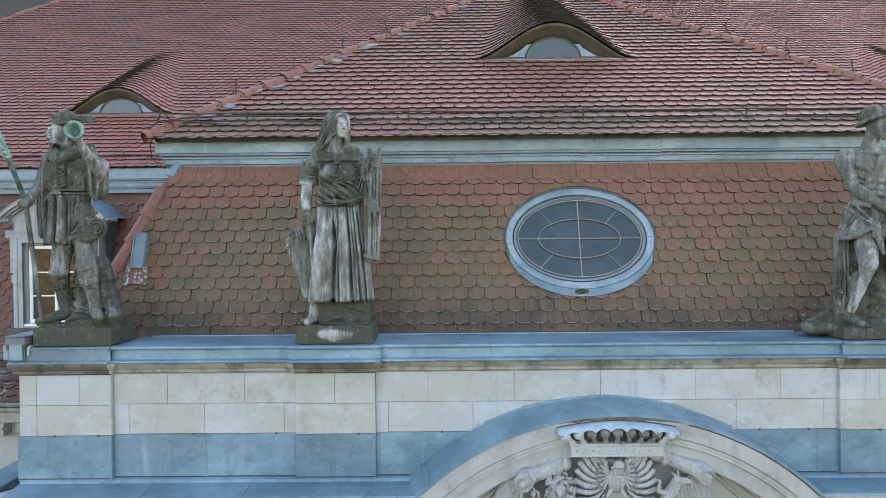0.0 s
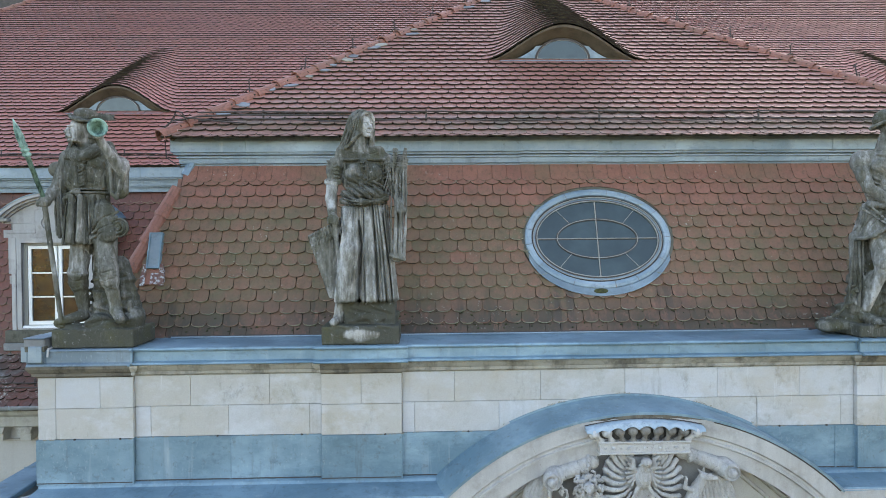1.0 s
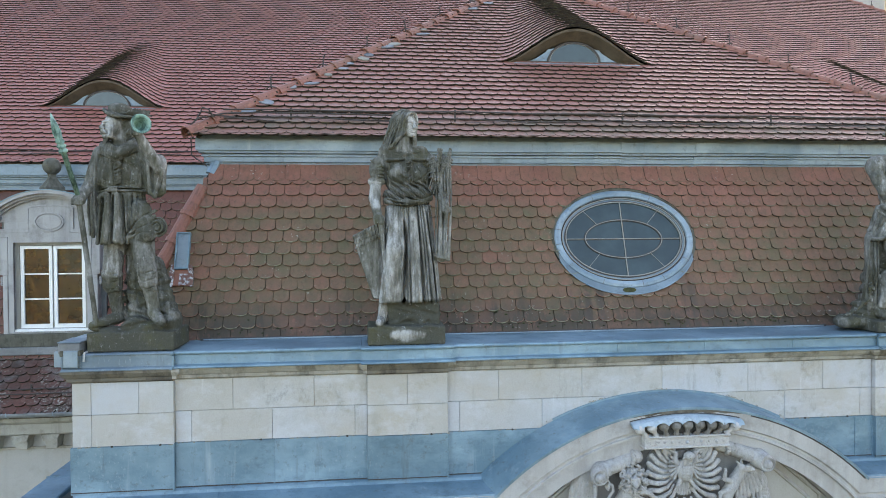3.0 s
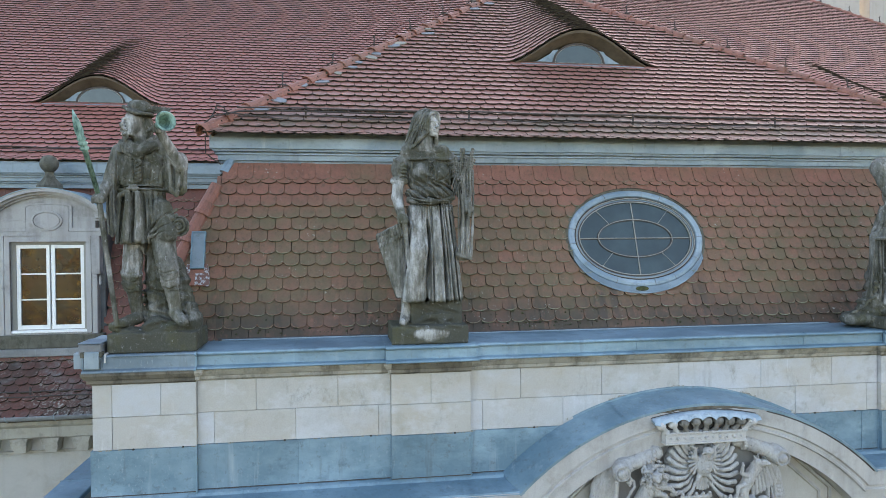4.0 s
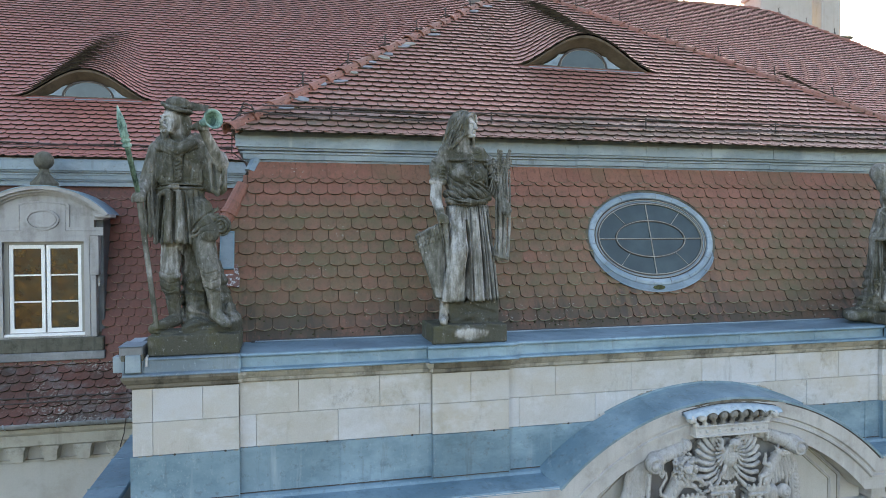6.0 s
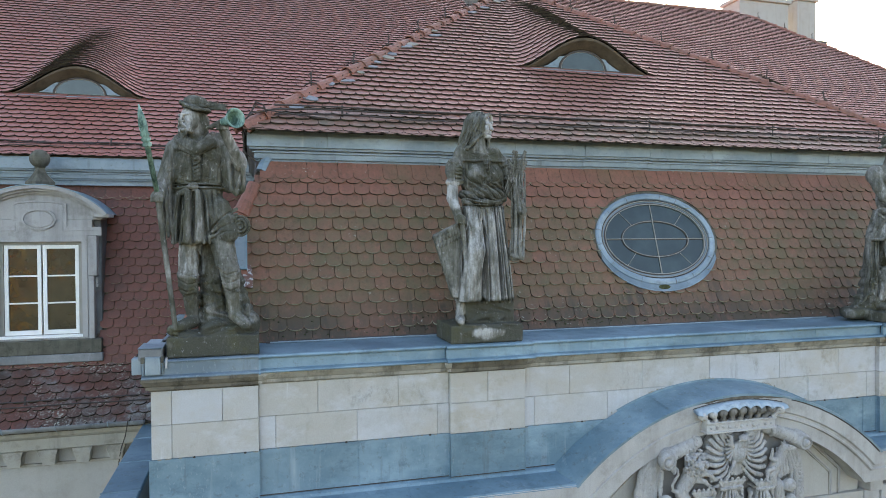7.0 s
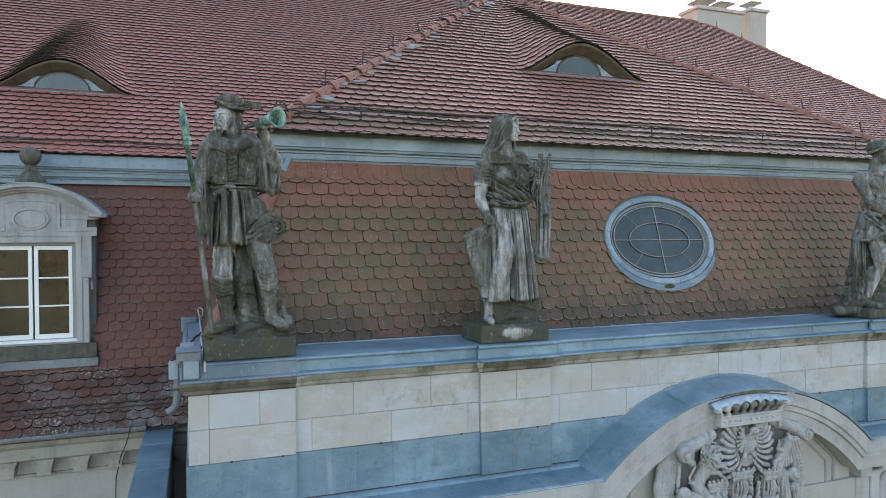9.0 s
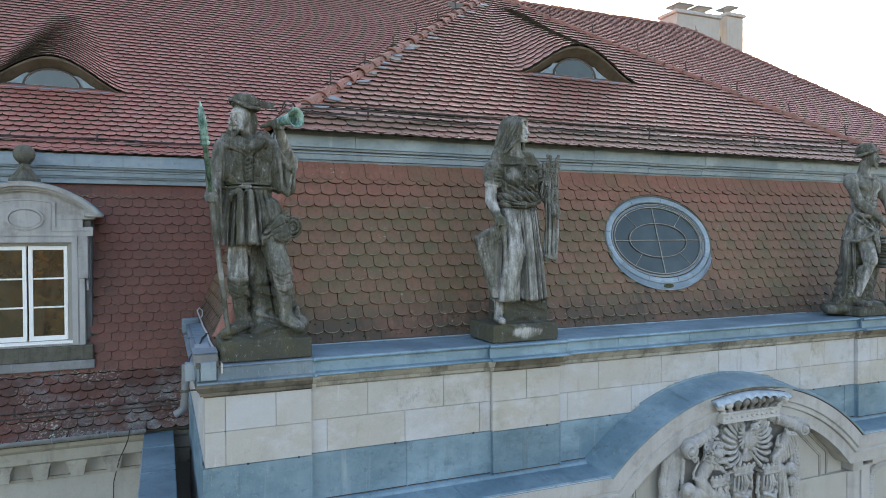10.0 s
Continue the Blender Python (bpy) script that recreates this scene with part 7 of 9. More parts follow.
for q0, q1, y, m in ((0.088, 0.104, -0.026, "iron"), (0.104, 0.112, -0.040, "frame"), (0.112, 0.134, -0.022, "zinc_dark"), (0.134, 0.148, -0.030, "iron"), (0.148, 0.158, -0.036, "frame")):
    part("bead", ring(OVAL(q0), OVAL(q1), y, 0.0), M[m], oval, local=True)
GX, GZ = OV_RX - 0.158, OV_RZ - 0.158
IX, IZ = 0.485, 0.243
spokes = [0, 0.86, math.pi / 2, math.pi - 0.86, math.pi, math.pi + 0.86, 1.5 * math.pi, 2 * math.pi - 0.86, 2 * math.pi]
for a0, a1 in zip(spokes, spokes[1:]):
    part("pane", prism(ellipse(0, 0, GX, GZ, 10, a0, a1) + ellipse(0, 0, IX, IZ, 10, a0, a1)[::-1], -0.014 + random.uniform(-0.002, 0.002), -0.008), M["skyglass"], oval, local=True)
for q in range(4):
    part("pane", prism([(0, 0)] + ellipse(0, 0, IX, IZ, 12, q * math.pi / 2, (q + 1) * math.pi / 2), -0.014 + random.uniform(-0.002, 0.002), -0.008), M["skyglass"], oval, local=True)
# inner bar: two dark lines either side of a pale one
for d, w, y, m in ((0.0, 0.009, -0.026, "iron"), (0.009, 0.007, -0.032, "frame"), (0.016, 0.010, -0.024, "iron")):
    part("glazing_bar", ring(ellipse(0, 0, IX + 0.012 - d, IZ + 0.012 - d, N), ellipse(0, 0, IX + 0.012 - d - w, IZ + 0.012 - d - w, N), y, 0.0), M[m], oval, local=True)
for (ax, az), (bx, bz), r in (((-GX, 0), (GX, 0), 0.0062), ((0, -GZ), (0, GZ), 0.0075)):
    part("glazing_bar", rod([(ax, -0.022, az), (bx, -0.022, bz)], r, 6), M["frame"], oval, local=True)
    part("putty_line", rod([(ax + 0.009 * (bx == 0), -0.017, az - 0.010 * (bx != 0)), (bx + 0.009 * (bx == 0), -0.017, bz - 0.010 * (bx != 0))], 0.005, 5), M["iron"], oval, local=True)
for a in (0.86, math.pi - 0.86, math.pi + 0.86, 2 * math.pi - 0.86):
    part("glazing_bar", rod([(IX * math.cos(a), -0.020, IZ * math.sin(a)), (GX * math.cos(a), -0.020, GZ * math.sin(a))], 0.004, 6), M["frame"], oval, local=True)
# lead apron dressed over the tiles below, with its pale turned edge
A0, A1 = math.pi * 1.10, math.pi * 1.90
outer = ellipse(0, -0.070, OV_RX - 0.004, OV_RZ + 0.008, 40, A0, A1)
part("apron", ring(outer, OVAL(0.002, 40, A0, A1), -0.052, 0.02, None, False), M["zinc_dark"], oval, local=True)
part("apron_edge", rod([(x, -0.052, z) for x, z in outer], 0.008, 6), M["zinc_rim"], oval, local=True)
# mossy drip under the rim's lowest point
part("drip_stain", prism(ellipse(-0.02, -0.652, 0.085, 0.030, 14), -0.0555, -0.050), M["moss"], oval, local=True)


# ---- eyebrow windows ----
def eyebrow_window(number, slope, eb, hump):
    foot = slope.at(eb["uc"], eb["v0"])
    w = thing("window_%d" % number, "eyebrow dormer window with grey zinc cladding and half-round pane", "window", kind="structure")
    w.location = foot
    half, high = eb["half"], eb["high"]
    curve = lambda x, k: k * max(0.0, math.cos(min(1.0, abs(x)) * math.pi / 2)) ** 1.7
    xs = [-1 + 2 * k / 40 for k in range(41)]
    # mortared soffit under the tile edge, drawn back to the window
    soffit = [(x * half * f, y, curve(x, k) + dz) for f, y, k, dz in ((1.0, -0.01, high + 0.012, 0.0), (0.99, 0.0, high - 0.02, -0.005), (0.84, 0.16, high - 0.115, -0.01), (0.80, 0.26, high - 0.14, -0.02)) for x in xs]
    part("soffit", (soffit, [(41 * i + k, 41 * i + k + 1, 41 * i + k + 42, 41 * i + k + 41) for i in range(3) for k in range(40)]), M["soffit"], w, local=True)
    part("backing", prism([(x * half * 0.99, curve(x, high)) for x in xs] + [(half, -0.05), (-half, -0.05)], 0.24, 0.30), M["edge"], w, local=True)
    # zinc cladding: a sill strip with two curved wings
    px, pz = 0.385, high - 0.255
    wing = [(half * 0.74, 0.0), (half * 0.70, 0.045), (half * 0.60, 0.085), (half * 0.48, 0.155), (0.44, 0.245), (0.405, 0.292)]
    top = ellipse(0, 0.085, px + 0.02, pz + 0.015, 17, 0.8, math.pi - 0.8)
    part("cladding", prism([(half * 0.74, -0.03)] + wing + top + [(-x, z) for x, z in wing[::-1]] + [(-half * 0.74, -0.03)], 0.16, 0.25), M["zinc_rim"], w, local=True)
    arc, inn = ellipse(0, 0.082, px + 0.035, pz + 0.03, 28, 0, math.pi), ellipse(0, 0.095, px, pz - 0.01, 28, 0, math.pi)
    part("window_frame", ring(arc, inn, 0.135, 0.2), M["iron"], w, local=True)
    part("window_frame", ring(inn, ellipse(0, 0.103, px - 0.012, pz - 0.024, 28, 0, math.pi), 0.142, 0.2), M["frame"], w, local=True)
    part("pane", prism(ellipse(0, 0.098, px - 0.005, pz - 0.015, 28, 0, math.pi), 0.150, 0.158), M["skyglass"], w, local=True)
    part("window_sill", box(-half * 0.80, half * 0.80, -0.045, 0.16, -0.015, 0.028, 0.008), M["zinc_rim"], w, local=True)
    return w


eyebrow_window(2, upper, EB, hump_u)
eyebrow_window(3, wing_up, WEB[0], humps_w[0])
eyebrow_window(4, wing_up, WEB[1], humps_w[1])


# ---- ridge tiles and iron hooks ----
def ridge_mesh(name, length, r0, r1):
    arc = 9
    verts, faces = [], []
    for z, r in ((0, r0 * 1.10), (0.05, r0 * 1.10), (0.055, r0), (length, r1)):
        for t in (0.0, -0.016):
            for k in range(arc):
                a = math.radians(-20 + 220 * k / (arc - 1))
                verts.append(((r + t) * math.cos(a), (r + t) * math.sin(a), z))
    for i in range(3):
        for k in range(arc - 1):
            b = i * 2 * arc + k
            faces.append((b, b + 1, b + 1 + 2 * arc, b + 2 * arc))
    for k in range(arc - 1):
        faces.append((k, k + arc, k + arc + 1, k + 1))
        b = 6 * arc + k
        faces.append((b, b + 1, b + arc + 1, b + arc))
    return mesh_of(name, verts, faces, [M["ridge"]], False)


RIDGE_MESH = ridge_mesh("ridge_tile", 0.40, 0.096, 0.078)


def ridge_line(p0, p1, up, parent, step=0.36, hooks=0.0, first_hook=0.5, hook_lean=(0, 0, 1)):
    a, b = Vector(p0), Vector(p1)
    d = (b - a).normalized()
    side = d.cross(Vector(up)).normalized()
    top = side.cross(d)
    rot = Matrix((side, top, d)).transposed().to_4x4()
    n = int((b - a).length / step)
    for k in range(n):
        m = rot.copy()
        m.translation = a + d * k * step + top * random.uniform(-0.004, 0.006)
        ob = new("ridge_tile", RIDGE_MESH)
        ob.parent = parent
        ob.matrix_basis = m @ Matrix.Rotation(random.uniform(-0.03, 0.03), 4, "X")
    s = first_hook
    while hooks and s < (b - a).length:
        p = a + d * s + top * 0.08
        q = p + (Vector(hook_lean) + Vector((random.uniform(-0.15, 0.15), random.uniform(-0.1, 0.1), 0))).normalized() * 0.17
        bm = rod([p, q], 0.010, 6)
        rod([q + Vector((-0.02, 0, -0.02)), q + Vector((0.025, 0, 0.025))], 0.008, 5, bm)
        rod([p + top * 0.02 + side * 0.1, p + top * 0.05, p + top * 0.02 - side * 0.1], 0.009, 5, bm)
        part("iron_hook", bm, M["iron"], parent)
        s += hooks


HIP = math.sqrt(2 + PITCH * PITCH)
ridge_line((CX - HALF - 0.06, EAVE_Y - 0.06, EAVE_Z - 0.03), (CX, APEX_Y, APEX_Z), (0, 0, 1), roof_u, hooks=0.98, first_hook=1.38)
ridge_line((CX + HALF, EAVE_Y, EAVE_Z + 0.01), (CX, APEX_Y, APEX_Z), (0, 0, 1), roof_u, hooks=0.98, first_hook=0.95)
ridge_line((CX, APEX_Y, APEX_Z), (CX, MEET_Y, APEX_Z), (0, 0, 1), roof_u)
for s in (-1, 1):
    ridge_line((CX + s * WX_EAVE, WING_Y, EAVE_Z), (CX + s * WX_RIDGE, WING_RIDGE_Y, RIDGE_Z), (0, 0, 1), roof_w, hooks=1.0)
ridge_line((CX - WX_RIDGE, WING_RIDGE_Y, RIDGE_Z), (CX + WX_RIDGE, WING_RIDGE_Y, RIDGE_Z), (0, 0, 1), roof_w)
hip_foot = (mans_left(0.15) - 0.01, MY0 + K * 0.15, MZ0 + 0.15)
hip_head = (mans_left(2.05) - 0.01, MY0 + K * 1.95, MZ0 + 1.95)
ridge_line(hip_foot, hip_head, (-0.7, -0.7, 0.3), roof_m)
part("hip_cap", rod([Vector(hip_head) - Vector((0.012, 0.0, 0.03)), Vector(hip_head) + Vector((0.06, 0.05, 0.14))], [0.070, 0.060], 8), M["zinc_rim"], roof_m)
ridge_line((2 * CX - hip_foot[0], hip_foot[1], hip_foot[2]), (2 * CX - hip_head[0], hip_head[1], hip_head[2]), (0.7, -0.7, 0.3), roof_m)

# lime fringe and moss cushions under the tile ends
def tile_fringe(name, slope, rows, span, material, parent, chance, skip=None, seed=2):
    rng = random.Random(seed)
    verts, faces = [], []
    for i, v0 in enumerate(rows, 1):
        lo, hi = span(v0)
        k = math.floor(lo / TILE_W)
        while (k + 1) * TILE_W < hi:
            u = (k + 0.5 + 0.5 * (i % 2)) * TILE_W
            k += 1
            if u < lo + 0.1 or (skip and skip(u, v0)):
                continue
            if rng.random() > chance(u, v0):
                continue
            w = TILE_W / 2 - 0.002
            a0, a1 = rng.uniform(0.12, 0.26), rng.uniform(0.74, 0.88)
            if rng.random() < 0.25:
                a0, a1 = rng.choice(((0.12, 0.5), (0.5, 0.88)))
            base = len(verts)
            steps = 7
            for j in range(steps + 1):
                t = math.pi * (a0 + (a1 - a0) * j / steps)
                uu, vv = u - w * math.cos(t), v0 + 0.047 * (1 - max(0.0, math.sin(t)) ** 0.9)
                g = rng.uniform(0.0005, 0.0035) * (0.3 + math.sin(math.pi * j / steps))
                lift = 0.058 * (1 - (vv - v0) / 0.36)
                for dv, n in ((0.002 + g, lift + 0.0004), (0.002, lift + 0.003), (-g * 0.5, lift + 0.002), (-0.002 - g, lift - 0.008)):
                    verts.append(tuple(slope.at(uu, vv + dv, n)))
            for j in range(steps):
                for q in range(3):
                    p = base + 4 * j + q
                    faces.append((p, p + 1, p + 5, p + 4))
    ob = part(name, (verts, faces), material, parent)
    tagged(ob, kind="stuff")


M["fringe"] = stone("pale lichen and lime", (0.36, 0.355, 0.27), (0.20, 0.20, 0.125), (0.07, 0.075, 0.035), 0.6, None, 5)
patch = lambda u, v: noise.noise((u * 0.8, v * 1.2, 3.3))
tile_fringe("lichen_fringe", mans, rows_m[1:12], lambda v: (mans_left(v), 2 * CX - mans_left(v)), M["fringe"], roof_m, lambda u, v: 0.95 + 0.4 * patch(u, v) if v < 1.2 else 0.5 + 0.5 * patch(u, v), inside_oval)

# dark moss cushions along the roof's foot
rng = random.Random(31)
bm = bmesh.new()
for k in range(170):
    u, v = rng.uniform(-3.4, 3.6), rng.uniform(0.10, 0.16) + 0.147 * rng.choice((0, 0, 1))
    s0 = rng.uniform(0.004, 0.012)
    m = Matrix.Translation(mans.at(u, v, 0.05)) @ Matrix.Diagonal((s0 * rng.uniform(0.8, 1.8), s0, s0 * rng.uniform(0.7, 1.3), 1))
    bmesh.ops.create_icosphere(bm, subdivisions=1, radius=1.0, matrix=m)
tagged(part("moss_cushion", bm, M["moss"], roof_m), kind="stuff")

# dull lead soakers and crumbled mortar beside the hip
rng = random.Random(41)
for k in range(26):
    d = 0.25 + 0.17 * k + rng.uniform(-0.05, 0.05)
    if rng.random() < 0.25:
        continue
    w, h = rng.uniform(0.05, 0.12), rng.uniform(0.03, 0.07)
    u, v = -HALF + d + rng.uniform(0.08, 0.26), d * RUN + rng.uniform(-0.03, 0.03)
    turn = rng.uniform(-0.5, 0.3)
    pts = [(w * x, h * z) for x, z in ((-1, -0.6), (0.2, -1), (1, -0.4), (0.8, 0.7), (-0.3, 1), (-0.9, 0.5))]
    pts = [(u + x * math.cos(turn) - z * math.sin(turn), v + x * math.sin(turn) + z * math.cos(turn)) for x, z in pts]
    bm = bmesh.new()
    top, low = [bm.verts.new(upper.at(x, z, 0.066)) for x, z in pts], [bm.verts.new(upper.at(x, z, 0.050)) for x, z in pts]
    bm.faces.new(top), bm.faces.new(low[::-1])
    for i in range(6):
        bm.faces.new((top[i], low[i], low[(i + 1) % 6], top[(i + 1) % 6]))
    part("lead_soaker", bm, M["lead"] if k % 3 else M["mortar"], roof_u)

# ---- snow guards: iron posts with two rails ----
guard = thing("snow_guard", "rusty iron snow guard, posts and sagging rails above the eaves", "snow guard")
SG_V = (8.30 - EAVE_Y) * RUN
for x in (-2.43, -0.44, 1.71, 3.72, 5.65):
    p = upper.at(x - CX, SG_V, 0.02)
    bm = box(p.x - 0.012, p.x + 0.012, p.y - 0.004, p.y + 0.004, p.z - 0.03, p.z + 0.17, 0.002)
    rod([p + Vector((0, 0, 0.02)), upper.at(x - CX, SG_V + 0.22, 0.03)], 0.008, 5, bm)
    rod([p + Vector((-0.04, -0.03, -0.01)), p + Vector((0.04, -0.03, -0.01))], 0.01, 5, bm)
    part("post", bm, M["iron"], guard)
for dz, r, sag in ((0.155, 0.010, 0.012), (0.07, 0.009, 0.03), (0.02, 0.008, 0.0)):
    pts = []
    for k in range(45):
        x = -3.22 + 9.7 * k / 44
        p = upper.at(x - CX, SG_V - 0.01, 0.02)
        pts.append((x, p.y - 0.008, p.z + dz - sag * abs(math.sin(math.pi * (x + 2.43) / 2.04)) + 0.004 * noise.noise((x * 3, dz * 9, 0))))
    part("rail", rod(pts, r, 6), M["iron"], guard)
# loose cable running up round the hip's foot
cable = thing("roof_cable", "loose dark cable looped over the hip end", "cable")
hp = Vector((-3.38, 8.16, 11.45))
part("cable_run", rod([(-3.52, 8.10, 11.18), (-3.58, 8.04, 11.30), (-3.45, 8.05, 11.42), hp, (-3.2, 8.2, 11.50), (-2.8, 8.27, 11.53), (-2.2, 8.28, 11.53), (-1.2, 8.29, 11.52)], 0.011, 6), M["iron"], cable)
part("cable_run", rod([(-3.50, 8.12, 11.40), (-3.42, 8.06, 11.50), (-3.30, 8.12, 11.47), (-2.9, 8.22, 11.44), (-2.3, 8.26, 11.40), (-1.6, 8.27, 11.37)], 0.009, 6), M["iron"], cable)
part("cable_run", rod([(-3.30, 8.12, 11.44), (-3.34, 8.08, 11.52), (-3.42, 8.10, 11.55), (-3.46, 8.14, 11.47)], 0.009, 6), M["iron"], cable)
part("cable_run", rod([(-3.55, 8.09, 11.20), (-3.56, 8.16, 11.0), (-3.40, 8.20, 10.88)], 0.008, 6), M["iron"], cable)
guard2 = thing("snow_guard", "rusty iron snow guard with rails on the wing roof", "snow guard")
for dv, dn, r in ((0.26, 0.10, 0.010), (0.30, 0.05, 0.009), (0.22, 0.045, 0.009)):
    part("rail", rod([tuple(wing_up.at(-11 + 7.2 * k / 20 - CX, dv, dn + 0.012 * math.sin(k * 1.3 + dv * 50))) for k in range(21)], r, 6), M["iron"], guard2)
for x in (-9.6, -7.6, -5.55):
    p = wing_up.at(x - CX, 0.26, 0.02)
    part("post", box(p.x - 0.012, p.x + 0.012, p.y - 0.004, p.y + 0.004, p.z - 0.03, p.z + 0.15, 0.002), M["iron"], guard2)
guard3 = thing("snow_guard", "rusty iron snow guard above the wing gutter", "snow guard")
for dv, dn, r in ((0.36, 0.14, 0.009), (0.33, 0.06, 0.009)):
    part("rail", rod([tuple(kick.at(-11.0 + 6.5 * k / 20, dv, dn + 0.008 * math.sin(k * 1.7))) for k in range(21)], r, 6), M["iron"], guard3)
for x in (-10.4, -8.4, -6.42):
    p = kick.at(x, 0.35, 0.0)
    part("post", box(p.x - 0.012, p.x + 0.012, p.y - 0.012, p.y + 0.0, p.z - 0.04, p.z + 0.16, 0.002), M["iron"], guard3)

# ---- roof outlet with metal cover beside the hip ----
vent = thing("roof_vent", "zinc vent cover over a patched tile with flaking white paint", "roof vent")
vent.matrix_basis = plane_matrix(mans, -3.60, (9.66 - MZ0) * math.hypot(1, K), 0.03)
part("cover", ring([(-0.075, 0.0), (0.075, 0.0), (0.075, 0.43), (-0.075, 0.43)], [(-0.06, 0.02), (0.06, 0.02), (0.06, 0.415), (-0.06, 0.415)], -0.075, 0.05), M["zinc"], vent, local=True)
part("plate", box(-0.062, 0.062, -0.062, 0.03, 0.018, 0.418, 0.004), M["zinc_pale"], vent, local=True)
part("patch_tile", box(-0.085, 0.085, -0.045, 0.03, -0.19, 0.0, 0.008), M["ridge"], vent, local=True)
n = Nodes("flaking white paint", 0.7)
M["flake"] = n.done(n.mix(n.ramp(n.noise(30, 6, (1, 1, 1), 0.7), 0.50, 0.58), (0.17, 0.085, 0.07), (0.50, 0.53, 0.56)), None, n.noise(50, 3), 0.003)
for s in (-1, 1):
    bm = prism([(s * 0.07, 0.06), (s * 0.11, 0.05), (s * 0.135, -0.10), (s * 0.13, -0.2), (s * 0.08, -0.2)] if s > 0 else [(s * 0.08, -0.2), (s * 0.13, -0.2), (s * 0.135, -0.10), (s * 0.11, 0.05), (s * 0.07, 0.06)], -0.052, 0.02)
    part("lead_flap", bm, M["flake"], vent, local=True)
part("painted_edge", box(-0.02, 0.10, -0.049, -0.04, -0.185, -0.05, 0.003), M["flake"], vent, local=True)

# ---- dormer on the wing ----
DX, DY = -6.35, 10.89


def dormer():
    d = thing("dormer", "grey sandstone dormer with segmental pediment, oval medallion and white casements", "dormer")
    d.location = (DX, DY, 8.3)
    P = lambda name, bm, mat, parent=d, label="": part(name, bm, M[mat], parent, label, local=True)
    # jambs, lintel, breast: one stone front with an opening
    front = P("stone_front", ring([(-0.665, 0.30), (0.665, 0.30), (0.665, 2.0), (-0.665, 2.0)], [(-0.53, 0.32), (0.53, 0.32), (0.53, 1.69), (-0.53, 1.69)], 0.0, 0.22), "dormer")
    P("architrave", ring([(-0.60, 0.32), (0.60, 0.32), (0.60, 1.77), (-0.60, 1.77)], [(-0.53, 0.33), (0.53, 0.33), (0.53, 1.69), (-0.53, 1.69)], -0.02, 0.02), "dormer", front)
    for s in (-1, 1):
        P("ear", box(s * 0.665 - 0.06, s * 0.665 + 0.06, -0.025, 0.2, 1.20, 1.775, 0.006), "dormer", front)
        P("ear", box(s * 0.650 - 0.035, s * 0.650 + 0.035, -0.02, 0.2, 0.30, 1.20, 0.006), "dormer", front)
        P("drop", lathe([(0.0, 0.0), (0.018, 0.01), (0.02, 0.05), (0.012, 0.06), (0.02, 0.08), (0.018, 0.14)], (s * 0.715, 0.02, 1.03), 8), "dormer", front)
        P("cheek", box(s * 0.70 - 0.06, s * 0.70 + 0.06, 0.12, 1.1, 0.1, 2.1, 0.01), "cheek")
        P("cornice_end", box(s * 0.80 - 0.11, s * 0.80 + 0.11, -0.10, 0.25, 2.03, 2.085, 0.012), "dormer", front)
    # tympanum, arched cornice, panel lines, medallion
    R0, CZ = 1.17, 1.31
    a0 = math.acos(0.88 / R0)
    arc = lambda r, n=32: [(r * math.cos(a0 + (math.pi - 2 * a0) * k / (n - 1)), CZ + r * math.sin(a0 + (math.pi - 2 * a0) * k / (n - 1))) for k in range(n)]
    P("tympanum", prism(arc(R0 - 0.10) + [(-0.805, 2.002), (0.805, 2.002)], 0.003, 0.22), "dormer")
    # raised stepped panel with an arched head
    head = [(0.345 * math.cos(math.pi * k / 12) if 0 < k < 12 else 0.345 * (1 if k == 0 else -1), 2.215 + 0.055 * math.sin(math.pi * k / 12)) for k in range(13)]
    P("panel", prism([(0.79, 1.775), (0.79, 1.895), (0.345, 1.895)] + head + [(-0.345, 1.895), (-0.79, 1.895), (-0.79, 1.775)], -0.026, 0.002), "dormer", front)
    ped = P("pediment", ring(arc(R0), arc(R0 - 0.05), -0.14, 0.25, None, False), "dormer")
    P("pediment_step", ring(arc(R0 - 0.05), arc(R0 - 0.085), -0.09, 0.25, None, False), "dormer", ped)
    P("pediment_step", ring(arc(R0 - 0.085), arc(R0 - 0.115), -0.04, 0.25, None, False), "dormer", ped)
    P("medallion", ring(ellipse(0, 2.005, 0.215, 0.150, 40), ellipse(0, 2.005, 0.190, 0.125, 40), -0.05, 0.02), "dormer")
    P("medallion", ring(ellipse(0, 2.005, 0.178, 0.113, 40), ellipse(0, 2.005, 0.001, 0.001, 40), -0.040, 0.02), "dormer")
    for s in (-1, 1):
        P("panel_line", rod([(s * 0.30, -0.026, 2.20), (s * 0.295, -0.026, 1.845), (s * 0.74, -0.026, 1.845)], 0.009, 6), "dormer", front)
    P("panel_line", rod([(0.30 * math.cos(math.pi * k / 12), -0.026, 2.20 + 0.05 * math.sin(math.pi * k / 12)) for k in range(13)], 0.009, 6), "dormer", front)
    # zinc barrel over the pediment, running back into the roof
    P("zinc_cover", ring(arc(R0 + 0.012), arc(R0 + 0.002), -0.15, 1.3, None, False), "zinc")
    # unseen box, added to stop sunlight leaking out through the hollow dormer
    P("core", box(-0.64, 0.64, 0.16, 0.75, -0.18, 2.0), "batten")
    # sill, flashing
    P("stone_sill", box(-0.78, 0.78, -0.06, 0.22, 0.10, 0.30, 0.012), "finial", d, "dark lichened stone sill")
    P("zinc_flashing", box(-0.80, 0.80, -0.075, 0.22, -0.02, 0.10, 0.01), "lead")
